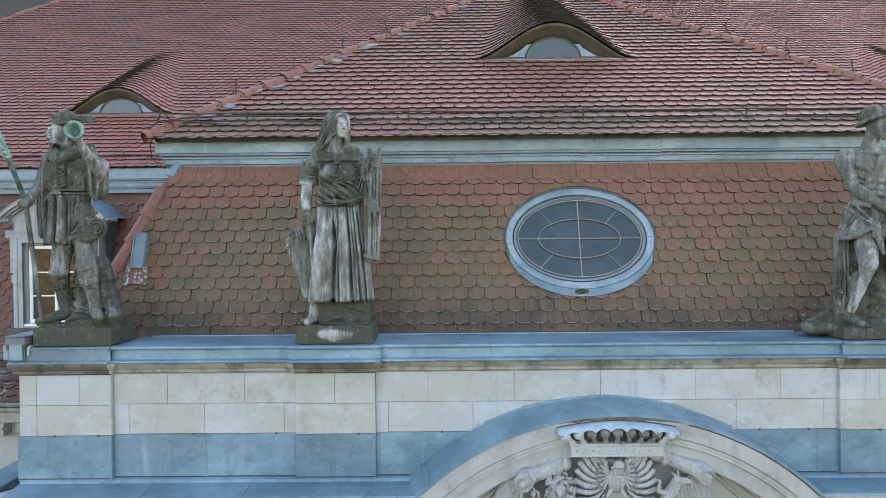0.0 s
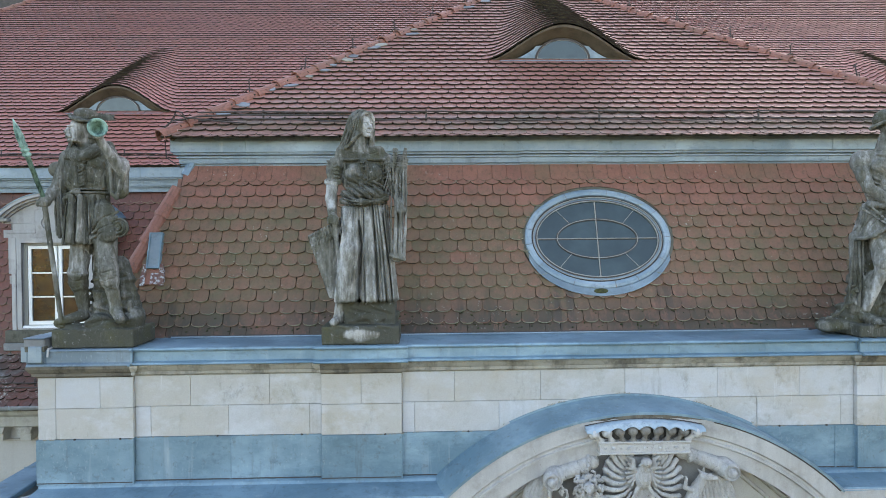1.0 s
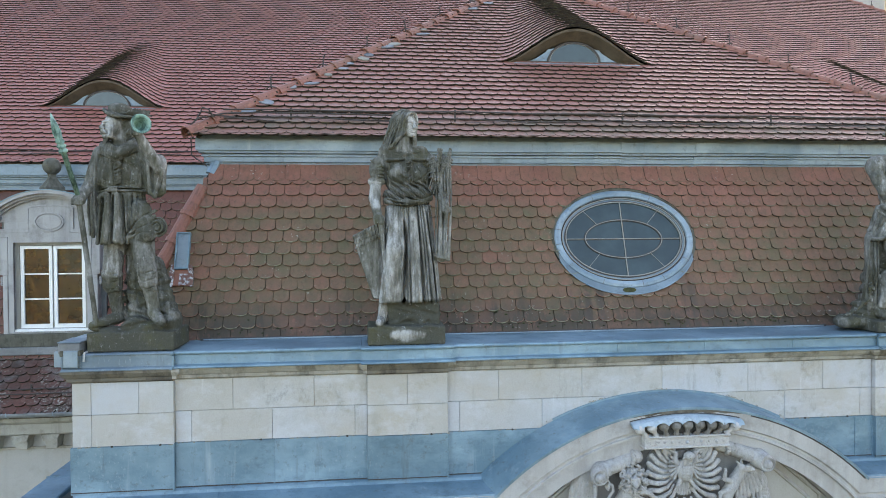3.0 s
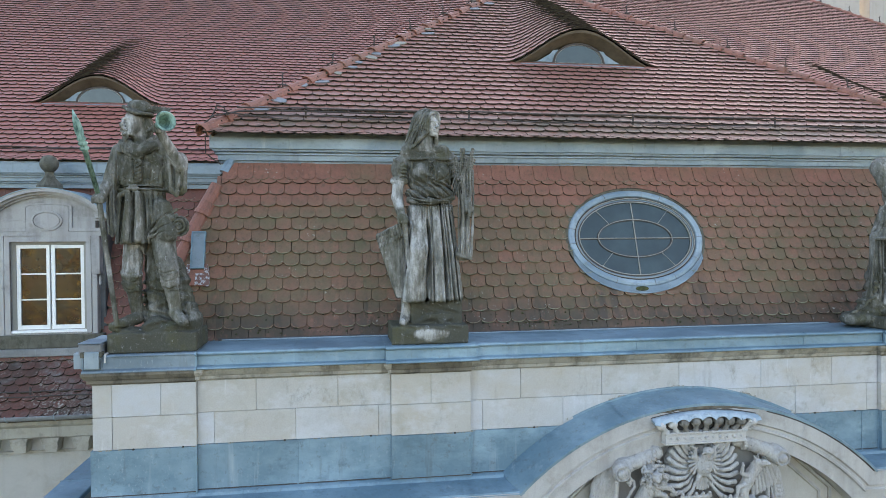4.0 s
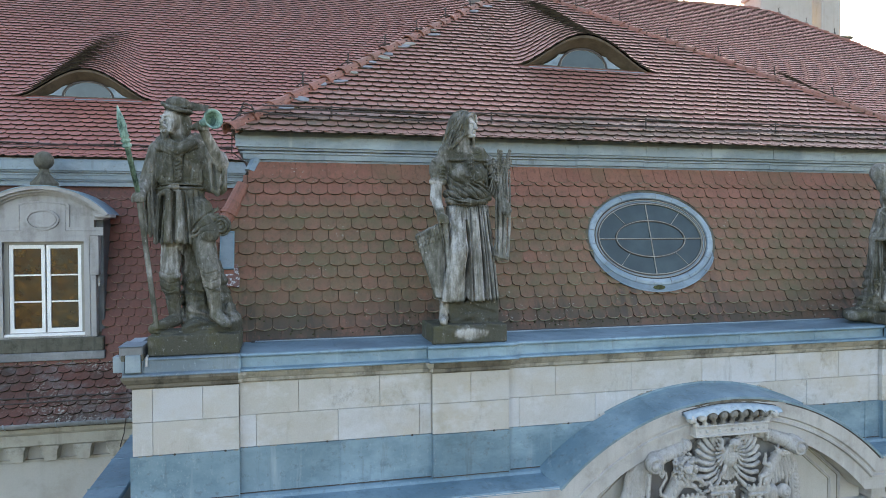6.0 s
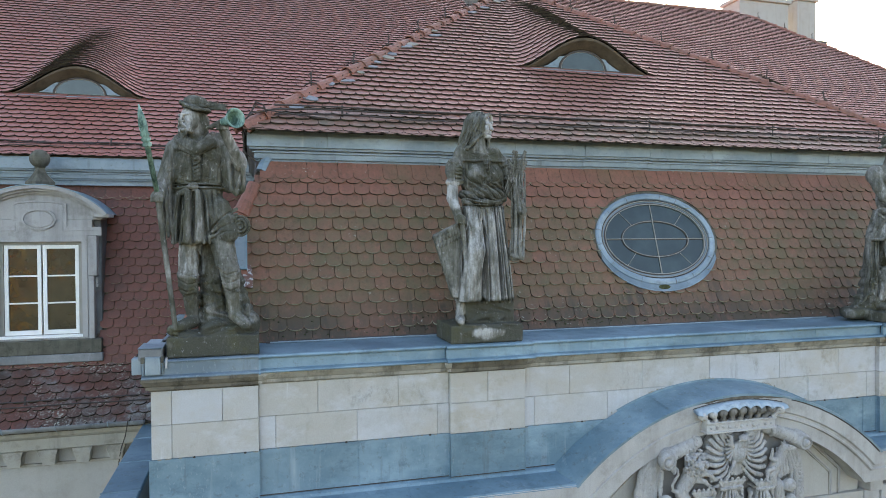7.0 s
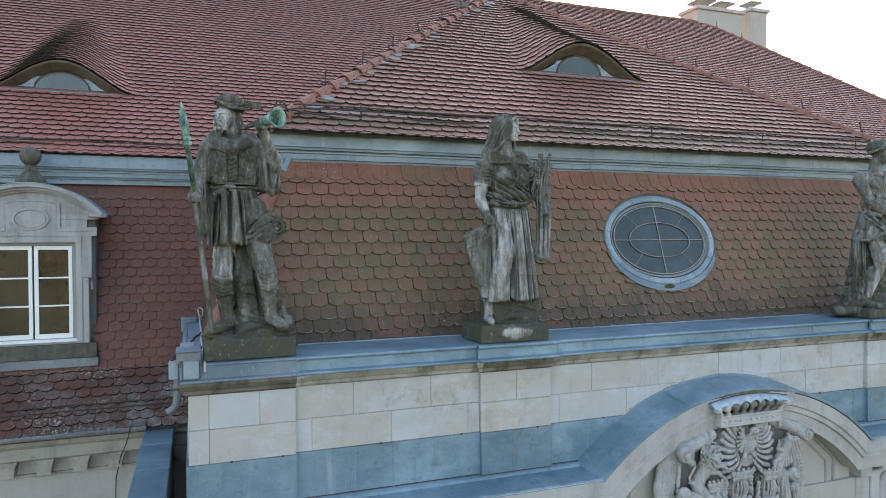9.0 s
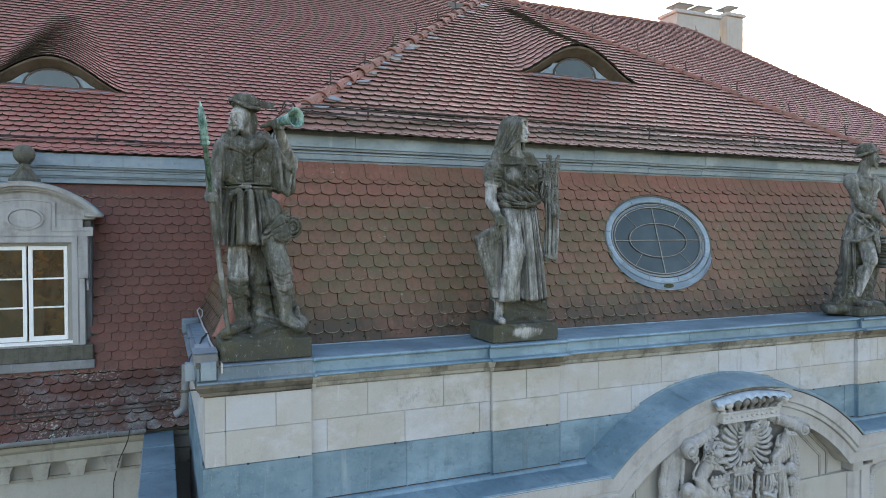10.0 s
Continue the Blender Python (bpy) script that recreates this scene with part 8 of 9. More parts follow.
    # window: white frame, two casements of three panes
    w = P("casement_window", ring([(-0.53, 0.32), (0.53, 0.32), (0.53, 1.70), (-0.53, 1.70)], [(-0.475, 0.375), (0.475, 0.375), (0.475, 1.645), (-0.475, 1.645)], 0.055, 0.14), "frame")
    for s in (-1, 1):
        x0, x1 = (0.012, 0.47) if s > 0 else (-0.47, -0.012)
        P("sash", ring([(x0, 0.375), (x1, 0.375), (x1, 1.64), (x0, 1.64)], [(x0 + 0.05, 0.435), (x1 - 0.045, 0.435), (x1 - 0.045, 1.59), (x0 + 0.05, 1.59)], 0.065, 0.12), "white", w)
        for k in range(3):
            z0 = 0.435 + 0.385 * k
            if k:
                P("glazing_bar", box(x0 + 0.05, x1 - 0.045, 0.072, 0.11, z0 - 0.011, z0 + 0.011, 0.003), "white", w)
            P("pane", box(x0 + 0.05, x1 - 0.045, 0.092, 0.098, z0 + 0.0, z0 + 0.385), "glass", w)
    P("window_sill", box(-0.56, 0.56, 0.0, 0.12, 0.305, 0.365, 0.01), "white", w)
    return d


dormer()
finial = thing("ball_finial", "dark weathered stone ball finial above the dormer", "finial", (DX - 0.03, DY + 0.16, 10.74))
part("base", lathe([(0.19, 0.0), (0.19, 0.10), (0.16, 0.13), (0.10, 0.20), (0.065, 0.26), (0.06, 0.30), (0.085, 0.31)], sides=4), M["finial"], finial, local=True)
part("ball", lathe([(0.05, 0.30)] + [(0.132 * math.sin(math.pi * k / 12), 0.43 - 0.132 * math.cos(math.pi * k / 12)) for k in range(2, 12)] + [(0.005, 0.562)], sides=22), M["finial"], finial, local=True)

# ---- coat of arms over the arch ----
arms = thing("coat_of_arms", "carved grey sandstone arms with eagle, lion, scrolls and crown", "relief")
ARX, ARY = 1.69, 6.63


def eagle():
    """Displayed eagle: head in profile, long curling flight feathers, fanned tail."""
    c = Clay((-0.52, -0.34, 7.28), (0.44, 0.04, 7.97), 0.0056)
    X = lambda x: x - 0.06
    c.slab((X(-0.22), -0.09, 7.44), (X(0.22), 0.04, 7.83), 0.02, 0.02)
    for s in (-1, 1):
        c.ball((X(s * 0.17), -0.05, 7.66), (0.19, 0.105, 0.21), 0.01)
    c.ball((X(0.0), -0.170, 7.655), (0.086, 0.088, 0.125), 0.015)
    c.limb((X(0.0), -0.20, 7.73), (X(0.012), -0.245, 7.80), 0.050, 0.036, 0.012)
    c.ball((X(0.008), -0.26, 7.825), (0.054, 0.046, 0.042), 0.008)
    c.limb((X(-0.02), -0.27, 7.826), (X(-0.072), -0.275, 7.80), 0.018, 0.005, 0.005)
    c.ball((X(-0.005), -0.298, 7.836), (0.009, 0.012, 0.009), 0.002, cut=True)
    for k in range(5):
        c.limb((X(0.03), -0.24 - 0.004 * k, 7.83 - 0.022 * k), (X(0.065), -0.225, 7.815 - 0.026 * k), 0.012, 0.005, 0.002)
    for s in (-1, 1):
        # bowed shoulder
        c.limb((X(s * 0.055), -0.16, 7.69), (X(s * 0.105), -0.19, 7.755), 0.036, 0.032, 0.010)
        c.limb((X(s * 0.105), -0.19, 7.755), (X(s * 0.10), -0.20, 7.835), 0.028, 0.020, 0.008)
        c.limb((X(s * 0.10), -0.20, 7.835), (X(s * 0.155), -0.20, 7.865), 0.020, 0.014, 0.006)
        # flight feathers: each in three bowed lengths, tips curling up
        for k in range(12):
            u = k / 11
            a = radians(76 - 146 * u)
            ln = 0.215 + 0.13 * u ** 0.7
            hx, hz = 0.085 - 0.02 * u, 7.775 - 0.215 * u
            pts = []
            for j in range(4):
                f = j / 3
                bend = a + radians(26) * (f - 0.35) * (1 if u > 0.25 else -0.3)
                pts.append((X(s * (hx + ln * (0.24 + 0.76 * f) * math.cos(bend))), -0.15 - 0.035 * math.sin(math.pi * f), hz + ln * (0.24 + 0.76 * f) * math.sin(bend)))
            for j, (r0, r1) in enumerate(((0.010, 0.0185), (0.0185, 0.0245), (0.0245, 0.026))):
                c.limb(pts[j], pts[j + 1], r0, r1, 0.0015, 0.8)
            c.ball((pts[3][0], pts[3][1] - 0.004, pts[3][2]), (0.028, 0.020, 0.026), 0.003)
        # coverts over the roots
        for k in range(7):
            a = radians(72 - 24 * k)
            c.limb((X(s * 0.085), -0.19, 7.765 - 0.02 * k), (X(s * (0.095 + 0.075 * math.cos(a))), -0.195, 7.765 - 0.02 * k + 0.07 * math.sin(a)), 0.010, 0.016, 0.002)
        # legs and claws
        c.limb((X(s * 0.04), -0.18, 7.57), (X(s * 0.085), -0.2, 7.505), 0.028, 0.018, 0.006)
        for k in (-1, 0, 1):
            c.limb((X(s * 0.085), -0.2, 7.505), (X(s * 0.10 + 0.028 * k), -0.215, 7.462), 0.011, 0.006, 0.003)
    for k in range(-3, 4):
        c.limb((X(0.010 * k), -0.165, 7.56), (X(0.030 * k), -0.16, 7.40 + 0.004 * k * k), 0.010, 0.0155, 0.0015, 0.8)
    for k in range(5):
        for q in (-1, 0, 1):
            x = X(0.032 * q + 0.016 * (k % 2) - 0.008)
            c.trace([(x - 0.014, 7.722 - 0.032 * k), (x, 7.704 - 0.032 * k), (x + 0.014, 7.722 - 0.032 * k)], 0.005, None, 0.0, 0.003, True)
    c.pitted(0.0014)
    return c


def scroll_side(s):
    """Rolled scroll end, hanging border and beast on one side."""
    c = Clay((-1.30 if s < 0 else 0.20, -0.36, 6.78), (-0.20 if s < 0 else 1.30, 0.04, 7.95), 0.0075)
    X = lambda x: s * x
    ex, ez = (0.965, 7.635) if s < 0 else (0.80, 7.695)
    rx, rz = (0.60, 7.775) if s < 0 else (0.40, 7.86)
    # roll of the cartouche with collars and a coiled end
    c.limb((X(rx), -0.11, rz), (X(ex - 0.045), -0.14, ez + 0.035), 0.066, 0.080, 0.012)
    # collar of knots round its upper end
    for k in range(9):
        a = radians(-50 + 27 * k)
        c.ball((X(rx - 0.012 * math.cos(a)), -0.12 - 0.072 * math.sin(a), rz + 0.076 * math.cos(a)), (0.022, 0.022, 0.022), 0.004)
    c.limb((X(rx - 0.05), -0.11, rz + 0.015), (X(rx - 0.055), -0.11, rz + 0.017), 0.070, None, 0.004)
    c.limb((X(ex - 0.045), -0.13, ez + 0.035), (X(ex - 0.005), -0.20, ez + 0.005), 0.098, 0.094, 0.012)
    c.ball((X(ex), -0.275, ez), (0.078, 0.05, 0.078), 0.006, cut=True)
    c.ball((X(ex), -0.235, ez), (0.050, 0.04, 0.050), 0.006)
    c.spiral(X(ex), ez, 0.088, 2.0, 0.010, s)
    for t in (0.15, 0.22, 0.62, 0.72):
        x, z = rx + (ex - rx) * t, rz + (ez - rz) * t
        c.trace([(X(x + 0.045), z + 0.085), (X(x + 0.01), z), (X(x - 0.045), z - 0.085)], 0.007, None, 0.0, 0.003, True)
    # hanging border: broad bowed band with raised lines and a cord of knots
    band = [(0.98, 7.60), (1.05, 7.45), (1.09, 7.25), (1.09, 7.05), (1.06, 6.80)]
    inward = -0.03 if s < 0 else 0.22
    band = [(x - inward, z) for x, z in band]
    for (x0, z0), (x1, z1) in zip(band, band[1:]):
        c.limb((X(x0), -0.04, z0), (X(x1), -0.04, z1), 0.125 - 0.2 * inward, None, 0.02, 0.5)
    for off, r, cut in ((-0.085, 0.009, True), (-0.060, 0.007, True), (0.055, 0.007, True), (0.085, 0.009, True)):
        c.trace([(X(x + off), z) for x, z in band], r, None, 0.0, 0.003, cut)
    for k in range(16):
        z = 7.52 - 0.045 * k
        x = 0.985 - inward + 0.105 * math.sin(min(1.0, (7.6 - z) / 0.4) * math.pi / 2)
        c.ball((X(x), (c.front(X(x), z) or -0.1) - 0.002, z), (0.024, 0.012, 0.016), 0.003, 25 * (-1) ** k)
    c.limb((X(0.93 - inward), -0.1, 7.5), (X(0.97 - inward), -0.08, 6.85), 0.022, 0.022, 0.008)
    if s < 0:
        # lion: heavy mane of curls round a broad face, forepaws, thin curled tail
        c.ball((-0.60, -0.15, 7.575), (0.105, 0.08, 0.125), 0.02)
        rng = random.Random(8)
        for k in range(95):
            a, r = rng.uniform(0, 6.28), 0.155 * math.sqrt(rng.uniform(0.10, 1.0))
            x, z = -0.60 + 0.92 * r * math.cos(a), 7.57 + 1.05 * r * math.sin(a)
            y = -0.255 + 3.6 * r * r
            b = a + rng.uniform(0.5, 1.6)
            mid = (x + 0.022 * math.cos(b), y - 0.012, z + 0.022 * math.sin(b))
            c.limb((x, y + 0.01, z), mid, 0.011, 0.013, 0.0015)
            c.limb(mid, (mid[0] + 0.020 * math.cos(b + 1.7), y - 0.004, mid[2] + 0.020 * math.sin(b + 1.7)), 0.012, 0.007, 0.0015)
        c.ball((-0.615, -0.275, 7.60), (0.050, 0.040, 0.050), 0.006)
        c.limb((-0.62, -0.30, 7.60), (-0.628, -0.32, 7.572), 0.022, 0.024, 0.006)
        c.limb((-0.655, -0.30, 7.628), (-0.585, -0.30, 7.632), 0.011, None, 0.004)
        c.trace([(-0.655, 7.558), (-0.628, 7.548), (-0.60, 7.56)], 0.006, None, 0.0, 0.003, True)
        for x in (-0.643, -0.605):
            c.ball((x, -0.318, 7.612), 0.009, 0.003, cut=True)
        for x in (-0.675, -0.555):
            c.ball((x, -0.255, 7.655), (0.018, 0.018, 0.022), 0.004)
        c.limb((-0.62, -0.14, 7.47), (-0.74, -0.13, 7.28), 0.085, 0.070, 0.02)
        c.limb((-0.56, -0.18, 7.48), (-0.45, -0.21, 7.455), 0.038, 0.028, 0.010)
        c.limb((-0.45, -0.21, 7.455), (-0.40, -0.21, 7.41), 0.028, 0.022, 0.006)
        c.limb((-0.60, -0.16, 7.40), (-0.49, -0.19, 7.375), 0.038, 0.026, 0.010)
        c.limb((-0.49, -0.19, 7.375), (-0.45, -0.19, 7.33), 0.026, 0.020, 0.006)
        for x, z in ((-0.40, 7.405), (-0.45, 7.325)):
            for q in (-1, 0, 1):
                c.limb((x, -0.215, z + 0.014 * q), (x + 0.035, -0.222, z - 0.012 + 0.020 * q), 0.010, 0.005, 0.002)
        for k in range(4):
            c.trace([(-0.66 - 0.03 * k, 7.47 - 0.05 * k), (-0.61 - 0.03 * k, 7.40 - 0.05 * k)], 0.008, 0.005, 0.0, 0.003, True)
        c.limb((-0.74, -0.14, 7.26), (-0.86, -0.15, 7.30), 0.04, 0.018, 0.012)
        tail = [(-0.86, 7.30), (-0.875, 7.36), (-0.84, 7.42), (-0.80, 7.47), (-0.81, 7.53), (-0.85, 7.55), (-0.875, 7.52), (-0.855, 7.49)]
        for k in range(5):
            c.ball((-0.862 + 0.012 * (k % 2), -0.185, 7.50 + 0.02 * k), (0.016, 0.014, 0.015), 0.003)
        for p, q in zip(tail, tail[1:]):
            c.limb((p[0], -0.16, p[1]), (q[0], -0.165, q[1]), 0.014, None, 0.004)
        c.limb((-0.74, -0.13, 7.24), (-0.62, -0.17, 7.10), 0.07, 0.05, 0.015)
        c.limb((-0.86, -0.10, 7.14), (-0.50, -0.16, 7.06), 0.06, 0.075, 0.012)
        c.limb((-0.84, -0.13, 7.10), (-0.66, -0.12, 6.84), 0.07, 0.06, 0.015)
        c.limb((-0.90, -0.14, 7.155), (-0.48, -0.21, 7.08), 0.016, None, 0.004)
        c.ball((-0.97, -0.19, 7.20), (0.080, 0.07, 0.080), 0.012)
        c.spiral(-0.97, 7.20, 0.066, 1.7, 0.010, -1, 1.0)
        c.limb((-0.96, -0.16, 7.13), (-0.88, -0.15, 6.98), 0.055, 0.045, 0.012)
        for k in range(5):
            c.trace([(-0.80 + 0.06 * k, 7.04), (-0.76 + 0.05 * k, 6.86)], 0.009, 0.006, 0.0, 0.004, True)
    else:
        # winged beast: lean maned neck, horned head, wing quills behind
        for k in range(8):
            c.limb((0.52 + 0.028 * k, -0.11, 7.62 + 0.006 * k), (0.54 + 0.042 * k, -0.11, 7.27 + 0.022 * k), 0.014, 0.022, 0.0015, 0.7)
        c.limb((0.38, -0.17, 7.36), (0.47, -0.19, 7.55), 0.062, 0.056, 0.015)
        c.limb((0.47, -0.19, 7.55), (0.51, -0.21, 7.645), 0.052, 0.040, 0.012)
        c.limb((0.515, -0.22, 7.665), (0.635, -0.235, 7.645), 0.040, 0.022, 0.008)
        c.limb((0.545, -0.25, 7.685), (0.60, -0.252, 7.678), 0.013, None, 0.004)
        c.limb((0.50, -0.22, 7.695), (0.455, -0.24, 7.745), 0.018, 0.006, 0.004)
        c.limb((0.53, -0.20, 7.70), (0.525, -0.22, 7.76), 0.016, 0.005, 0.004)
        c.trace([(0.575, 7.635), (0.64, 7.63)], 0.006, None, 0.0, 0.003, True)
        c.ball((0.56, -0.268, 7.672), 0.010, 0.003, cut=True)
        for k in range(9):
            for q in (0, 1):
                x, z = 0.425 + 0.012 * k + 0.035 * q, 7.47 + 0.024 * k
                c.limb((x, -0.235, z), (x - 0.022, -0.235, z - 0.026), 0.012, 0.006, 0.002)
        c.limb((0.44, -0.2, 7.52), (0.335, -0.23, 7.56), 0.032, 0.022, 0.008)
        c.limb((0.335, -0.23, 7.56), (0.345, -0.24, 7.65), 0.020, 0.014, 0.005)
        c.limb((0.41, -0.2, 7.44), (0.30, -0.22, 7.42), 0.032, 0.020, 0.008)
        c.limb((0.30, -0.22, 7.42), (0.285, -0.23, 7.34), 0.020, 0.014, 0.005)
        for x, z in ((0.345, 7.655), (0.285, 7.335)):
            for q in (-1, 0, 1):
                c.limb((x, -0.235, z), (x - 0.012 + 0.016 * q, -0.245, z + (0.03 if z > 7.5 else -0.03)), 0.008, 0.004, 0.002)
        c.limb((0.38, -0.17, 7.38), (0.40, -0.17, 7.26), 0.056, 0.052, 0.012)
        c.ball((0.61, -0.19, 7.225), (0.078, 0.07, 0.078), 0.012)
        c.spiral(0.61, 7.225, 0.064, 1.7, 0.010, 1, 1.0)
        c.ball((0.66, -0.16, 7.05), (0.065, 0.06, 0.065), 0.012)
        c.spiral(0.66, 7.05, 0.052, 1.5, 0.009, -1, 2.0)
        c.limb((0.50, -0.13, 7.22), (0.58, -0.12, 6.85), 0.07, 0.07, 0.015)
        for k in range(5):
            c.trace([(0.47 + 0.03 * k, 7.20), (0.51 + 0.04 * k, 6.88)], 0.009, 0.006, 0.0, 0.004, True)
    c.pitted(0.0016)
    return c


def crowned_helmet(x, z, w):
    c = Clay((x - 0.24, -0.36, z - 0.40), (x + 0.24, 0.04, z + 0.16), 0.0065)
    # circlet with leaves
    c.slab((x - w, -0.20, z - 0.02), (x + w, -0.02, z + 0.02), 0.012, 0.006)
    c.limb((x - w, -0.20, z - 0.012), (x + w, -0.20, z - 0.012), 0.020, None, 0.004)
    c.limb((x - w * 1.02, -0.195, z + 0.024), (x + w * 1.02, -0.195, z + 0.024), 0.012, None, 0.003)
    for k in range(5):
        t = -1 + 0.5 * k
        bx = x + t * w * 1.05
        c.ball((bx, -0.20, z + 0.055), (0.026, 0.018, 0.036), 0.006, -16 * t)
        c.ball((bx + 0.012 * t, -0.21, z + 0.092), (0.017, 0.016, 0.020), 0.005)
        for q in (-1, 1):
            c.ball((bx + 0.026 * q, -0.205, z + 0.062), (0.016, 0.014, 0.013), 0.004, 30 * q)
        if k < 4:
            c.ball((bx + 0.26 * w, -0.20, z + 0.040), (0.011, 0.011, 0.012), 0.003)
    for k in range(7):
        c.ball((x + (-0.84 + 0.28 * k) * w, -0.222, z - 0.002), (0.010, 0.010, 0.008), 0.003)
    # grille of bowed bars over a hollow
    c.ball((x, -0.10, z - 0.15), (w * 0.92, 0.12, 0.15), 0.01)
    c.ball((x, -0.20, z - 0.13), (w * 0.75, 0.10, 0.10), 0.008, cut=True)
    for k in range(7):
        t = -0.9 + 0.3 * k
        y = -0.225 + 0.07 * t * t
        c.limb((x + t * w * 0.62, y + 0.02, z - 0.03), (x + t * w * 0.98, y, z - 0.13), 0.011, 0.013, 0.002)
        c.limb((x + t * w * 0.98, y, z - 0.13), (x + t * w * 0.8, y + 0.03, z - 0.24), 0.013, 0.011, 0.002)
    c.limb((x - w * 0.85, -0.18, z - 0.25), (x, -0.24, z - 0.28), 0.026, None, 0.005)
    c.limb((x + w * 0.85, -0.18, z - 0.25), (x, -0.24, z - 0.28), 0.026, None, 0.005)
    c.limb((x, -0.12, z - 0.26), (x, -0.12, z - 0.38), w * 0.7, w * 0.8, 0.01)
    # leafy mantling at both sides
    for q in (-1, 1):
        for a, b in (((1.05, -0.06), (1.45, -0.14)), ((1.1, -0.16), (1.55, -0.25)), ((1.0, -0.26), (1.4, -0.36))):
            p0, p2 = Vector((x + q * w * a[0], -0.08, z + a[1])), Vector((x + q * w * b[0], -0.13, z + b[1]))
            p1 = (p0 + p2) / 2 + Vector((0.012 * q, -0.035, 0.030))
            tip = p2 + Vector((-0.018 * q, -0.03, 0.022))
            c.limb(p0, p1, 0.028, 0.024, 0.006, 0.8)
            c.limb(p1, p2, 0.024, 0.018, 0.005, 0.8)
            c.limb(p2, tip, 0.018, 0.010, 0.004)
            for f in (0.3, 0.7):
                r = p0.lerp(p2, f)
                c.limb(r, r + Vector((0.016 * q, -0.035, -0.034)), 0.015, 0.008, 0.003)
    c.pitted(0.0016)
    return c


for name, c in (("eagle_relief", eagle()), ("lion_scroll", scroll_side(-1)), ("beast_scroll", scroll_side(1)), ("crowned_helmet", crowned_helmet(-0.155, 7.285, 0.13)), ("crowned_helmet", crowned_helmet(0.285, 7.235, 0.105)), ("crowned_helmet", crowned_helmet(-0.52, 7.20, 0.10))):
    ob = carved(name, c, M["relief"], (ARX, ARY, 0), zone=lambda x, y, z: 0.62)
    ob.parent = arms
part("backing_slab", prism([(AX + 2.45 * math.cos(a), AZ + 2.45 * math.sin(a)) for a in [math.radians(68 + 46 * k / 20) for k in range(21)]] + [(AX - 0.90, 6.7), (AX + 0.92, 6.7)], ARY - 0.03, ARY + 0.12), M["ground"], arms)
# crown as keystone: jewelled band, flared throat, row of pearls under a scalloped zinc cap
CRX = 1.635
crown = part("crown", prism([(CRX - 0.437, 7.90), (CRX + 0.437, 7.90), (CRX + 0.445, 8.012), (CRX - 0.445, 8.012)], 6.405, 6.8), M["relief"], arms)
throat = bmesh.new()
low = [throat.verts.new((CRX + x, y, z)) for x, y, z in ((-0.435, 6.8, 8.010), (-0.435, 6.470, 8.010), (0.435, 6.470, 8.010), (0.435, 6.8, 8.010), (-0.56, 6.8, 8.16), (-0.55, 6.43, 8.16), (0.55, 6.43, 8.16), (0.56, 6.8, 8.16))]
for f in ((0, 1, 5, 4), (1, 2, 6, 5), (2, 3, 7, 6), (4, 5, 6, 7), (3, 2, 1, 0)):
    throat.faces.new([low[i] for i in f])
# near-black all over, painting the shade between the stems
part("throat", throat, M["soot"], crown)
for z, h, y in ((7.895, 0.020, 6.388), (7.992, 0.012, 6.390), (8.006, 0.016, 6.380)):
    part("band", box(CRX - 0.45, CRX + 0.45, y, 6.6, z, z + h, 0.005), M["relief"], crown)
for k in range(11):
    x = CRX - 0.385 + 0.077 * k
    gem = [(0.003, 0.0), (0.016, 0.006), (0.021, 0.018), (0.016, 0.030), (0.003, 0.036)] if k % 2 else [(0.003, 0.0), (0.010, 0.004), (0.012, 0.010), (0.010, 0.016), (0.003, 0.020)]
    part("jewel", lathe(gem, (x, 6.398, 7.953 - gem[-1][1] / 2), 10), M["relief"], crown)
for k in range(9):
    t = -1 + k / 4
    zb = 8.100 + 0.030 * (1 - t * t)
    pearl = [(0.052 * math.sin(math.pi * j / 10), -0.048 * math.cos(math.pi * j / 10)) for j in range(1, 10)]
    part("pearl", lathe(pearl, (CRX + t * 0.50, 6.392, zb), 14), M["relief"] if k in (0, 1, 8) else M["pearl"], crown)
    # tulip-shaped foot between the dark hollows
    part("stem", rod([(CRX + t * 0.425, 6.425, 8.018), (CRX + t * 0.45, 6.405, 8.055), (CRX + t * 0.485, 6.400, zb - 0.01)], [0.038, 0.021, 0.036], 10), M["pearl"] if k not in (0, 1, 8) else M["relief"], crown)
capv, capf = [], []
for j in range(109):
    t = -1.0 + j / 54.0
    scal = 0.040 * (abs(math.cos(math.pi * t * 4)) ** 0.7 - 1.0)
    zz = 8.142 + 0.066 * (1 - t * t)
    crest = 0.010 * abs(math.cos(math.pi * t * 4))
    for y, z in ((6.352, zz - 0.030 + scal), (6.344, zz - 0.024 + scal), (6.368, zz - 0.004 + crest + scal * 0.4), (6.41, zz + 0.012 + crest * 0.5), (6.452, zz + 0.018), (6.452, zz - 0.004), (6.385, zz - 0.020)):
        capv.append((CRX + t * 0.578, y, z))
for j in range(108):
    for k in range(7):
        a, b = 7 * j + k, 7 * j + (k + 1) % 7
        capf.append((a, b, b + 7, a + 7))
part("zinc_cap", (capv, capf), M["zinc_cap"], crown)
top = [(CRX + t * 0.578, 6.452, 8.164 + 0.066 * (1 - t * t)) for t in [-1 + k / 20 for k in range(41)]]
part("cap_edge", rod(top, 0.006, 6), M["iron"], crown, "dark upper edge of the cap")
# dark strip on the arch stone above the crown, painting the zinc lip's shade
bm = bmesh.new()
rows = []
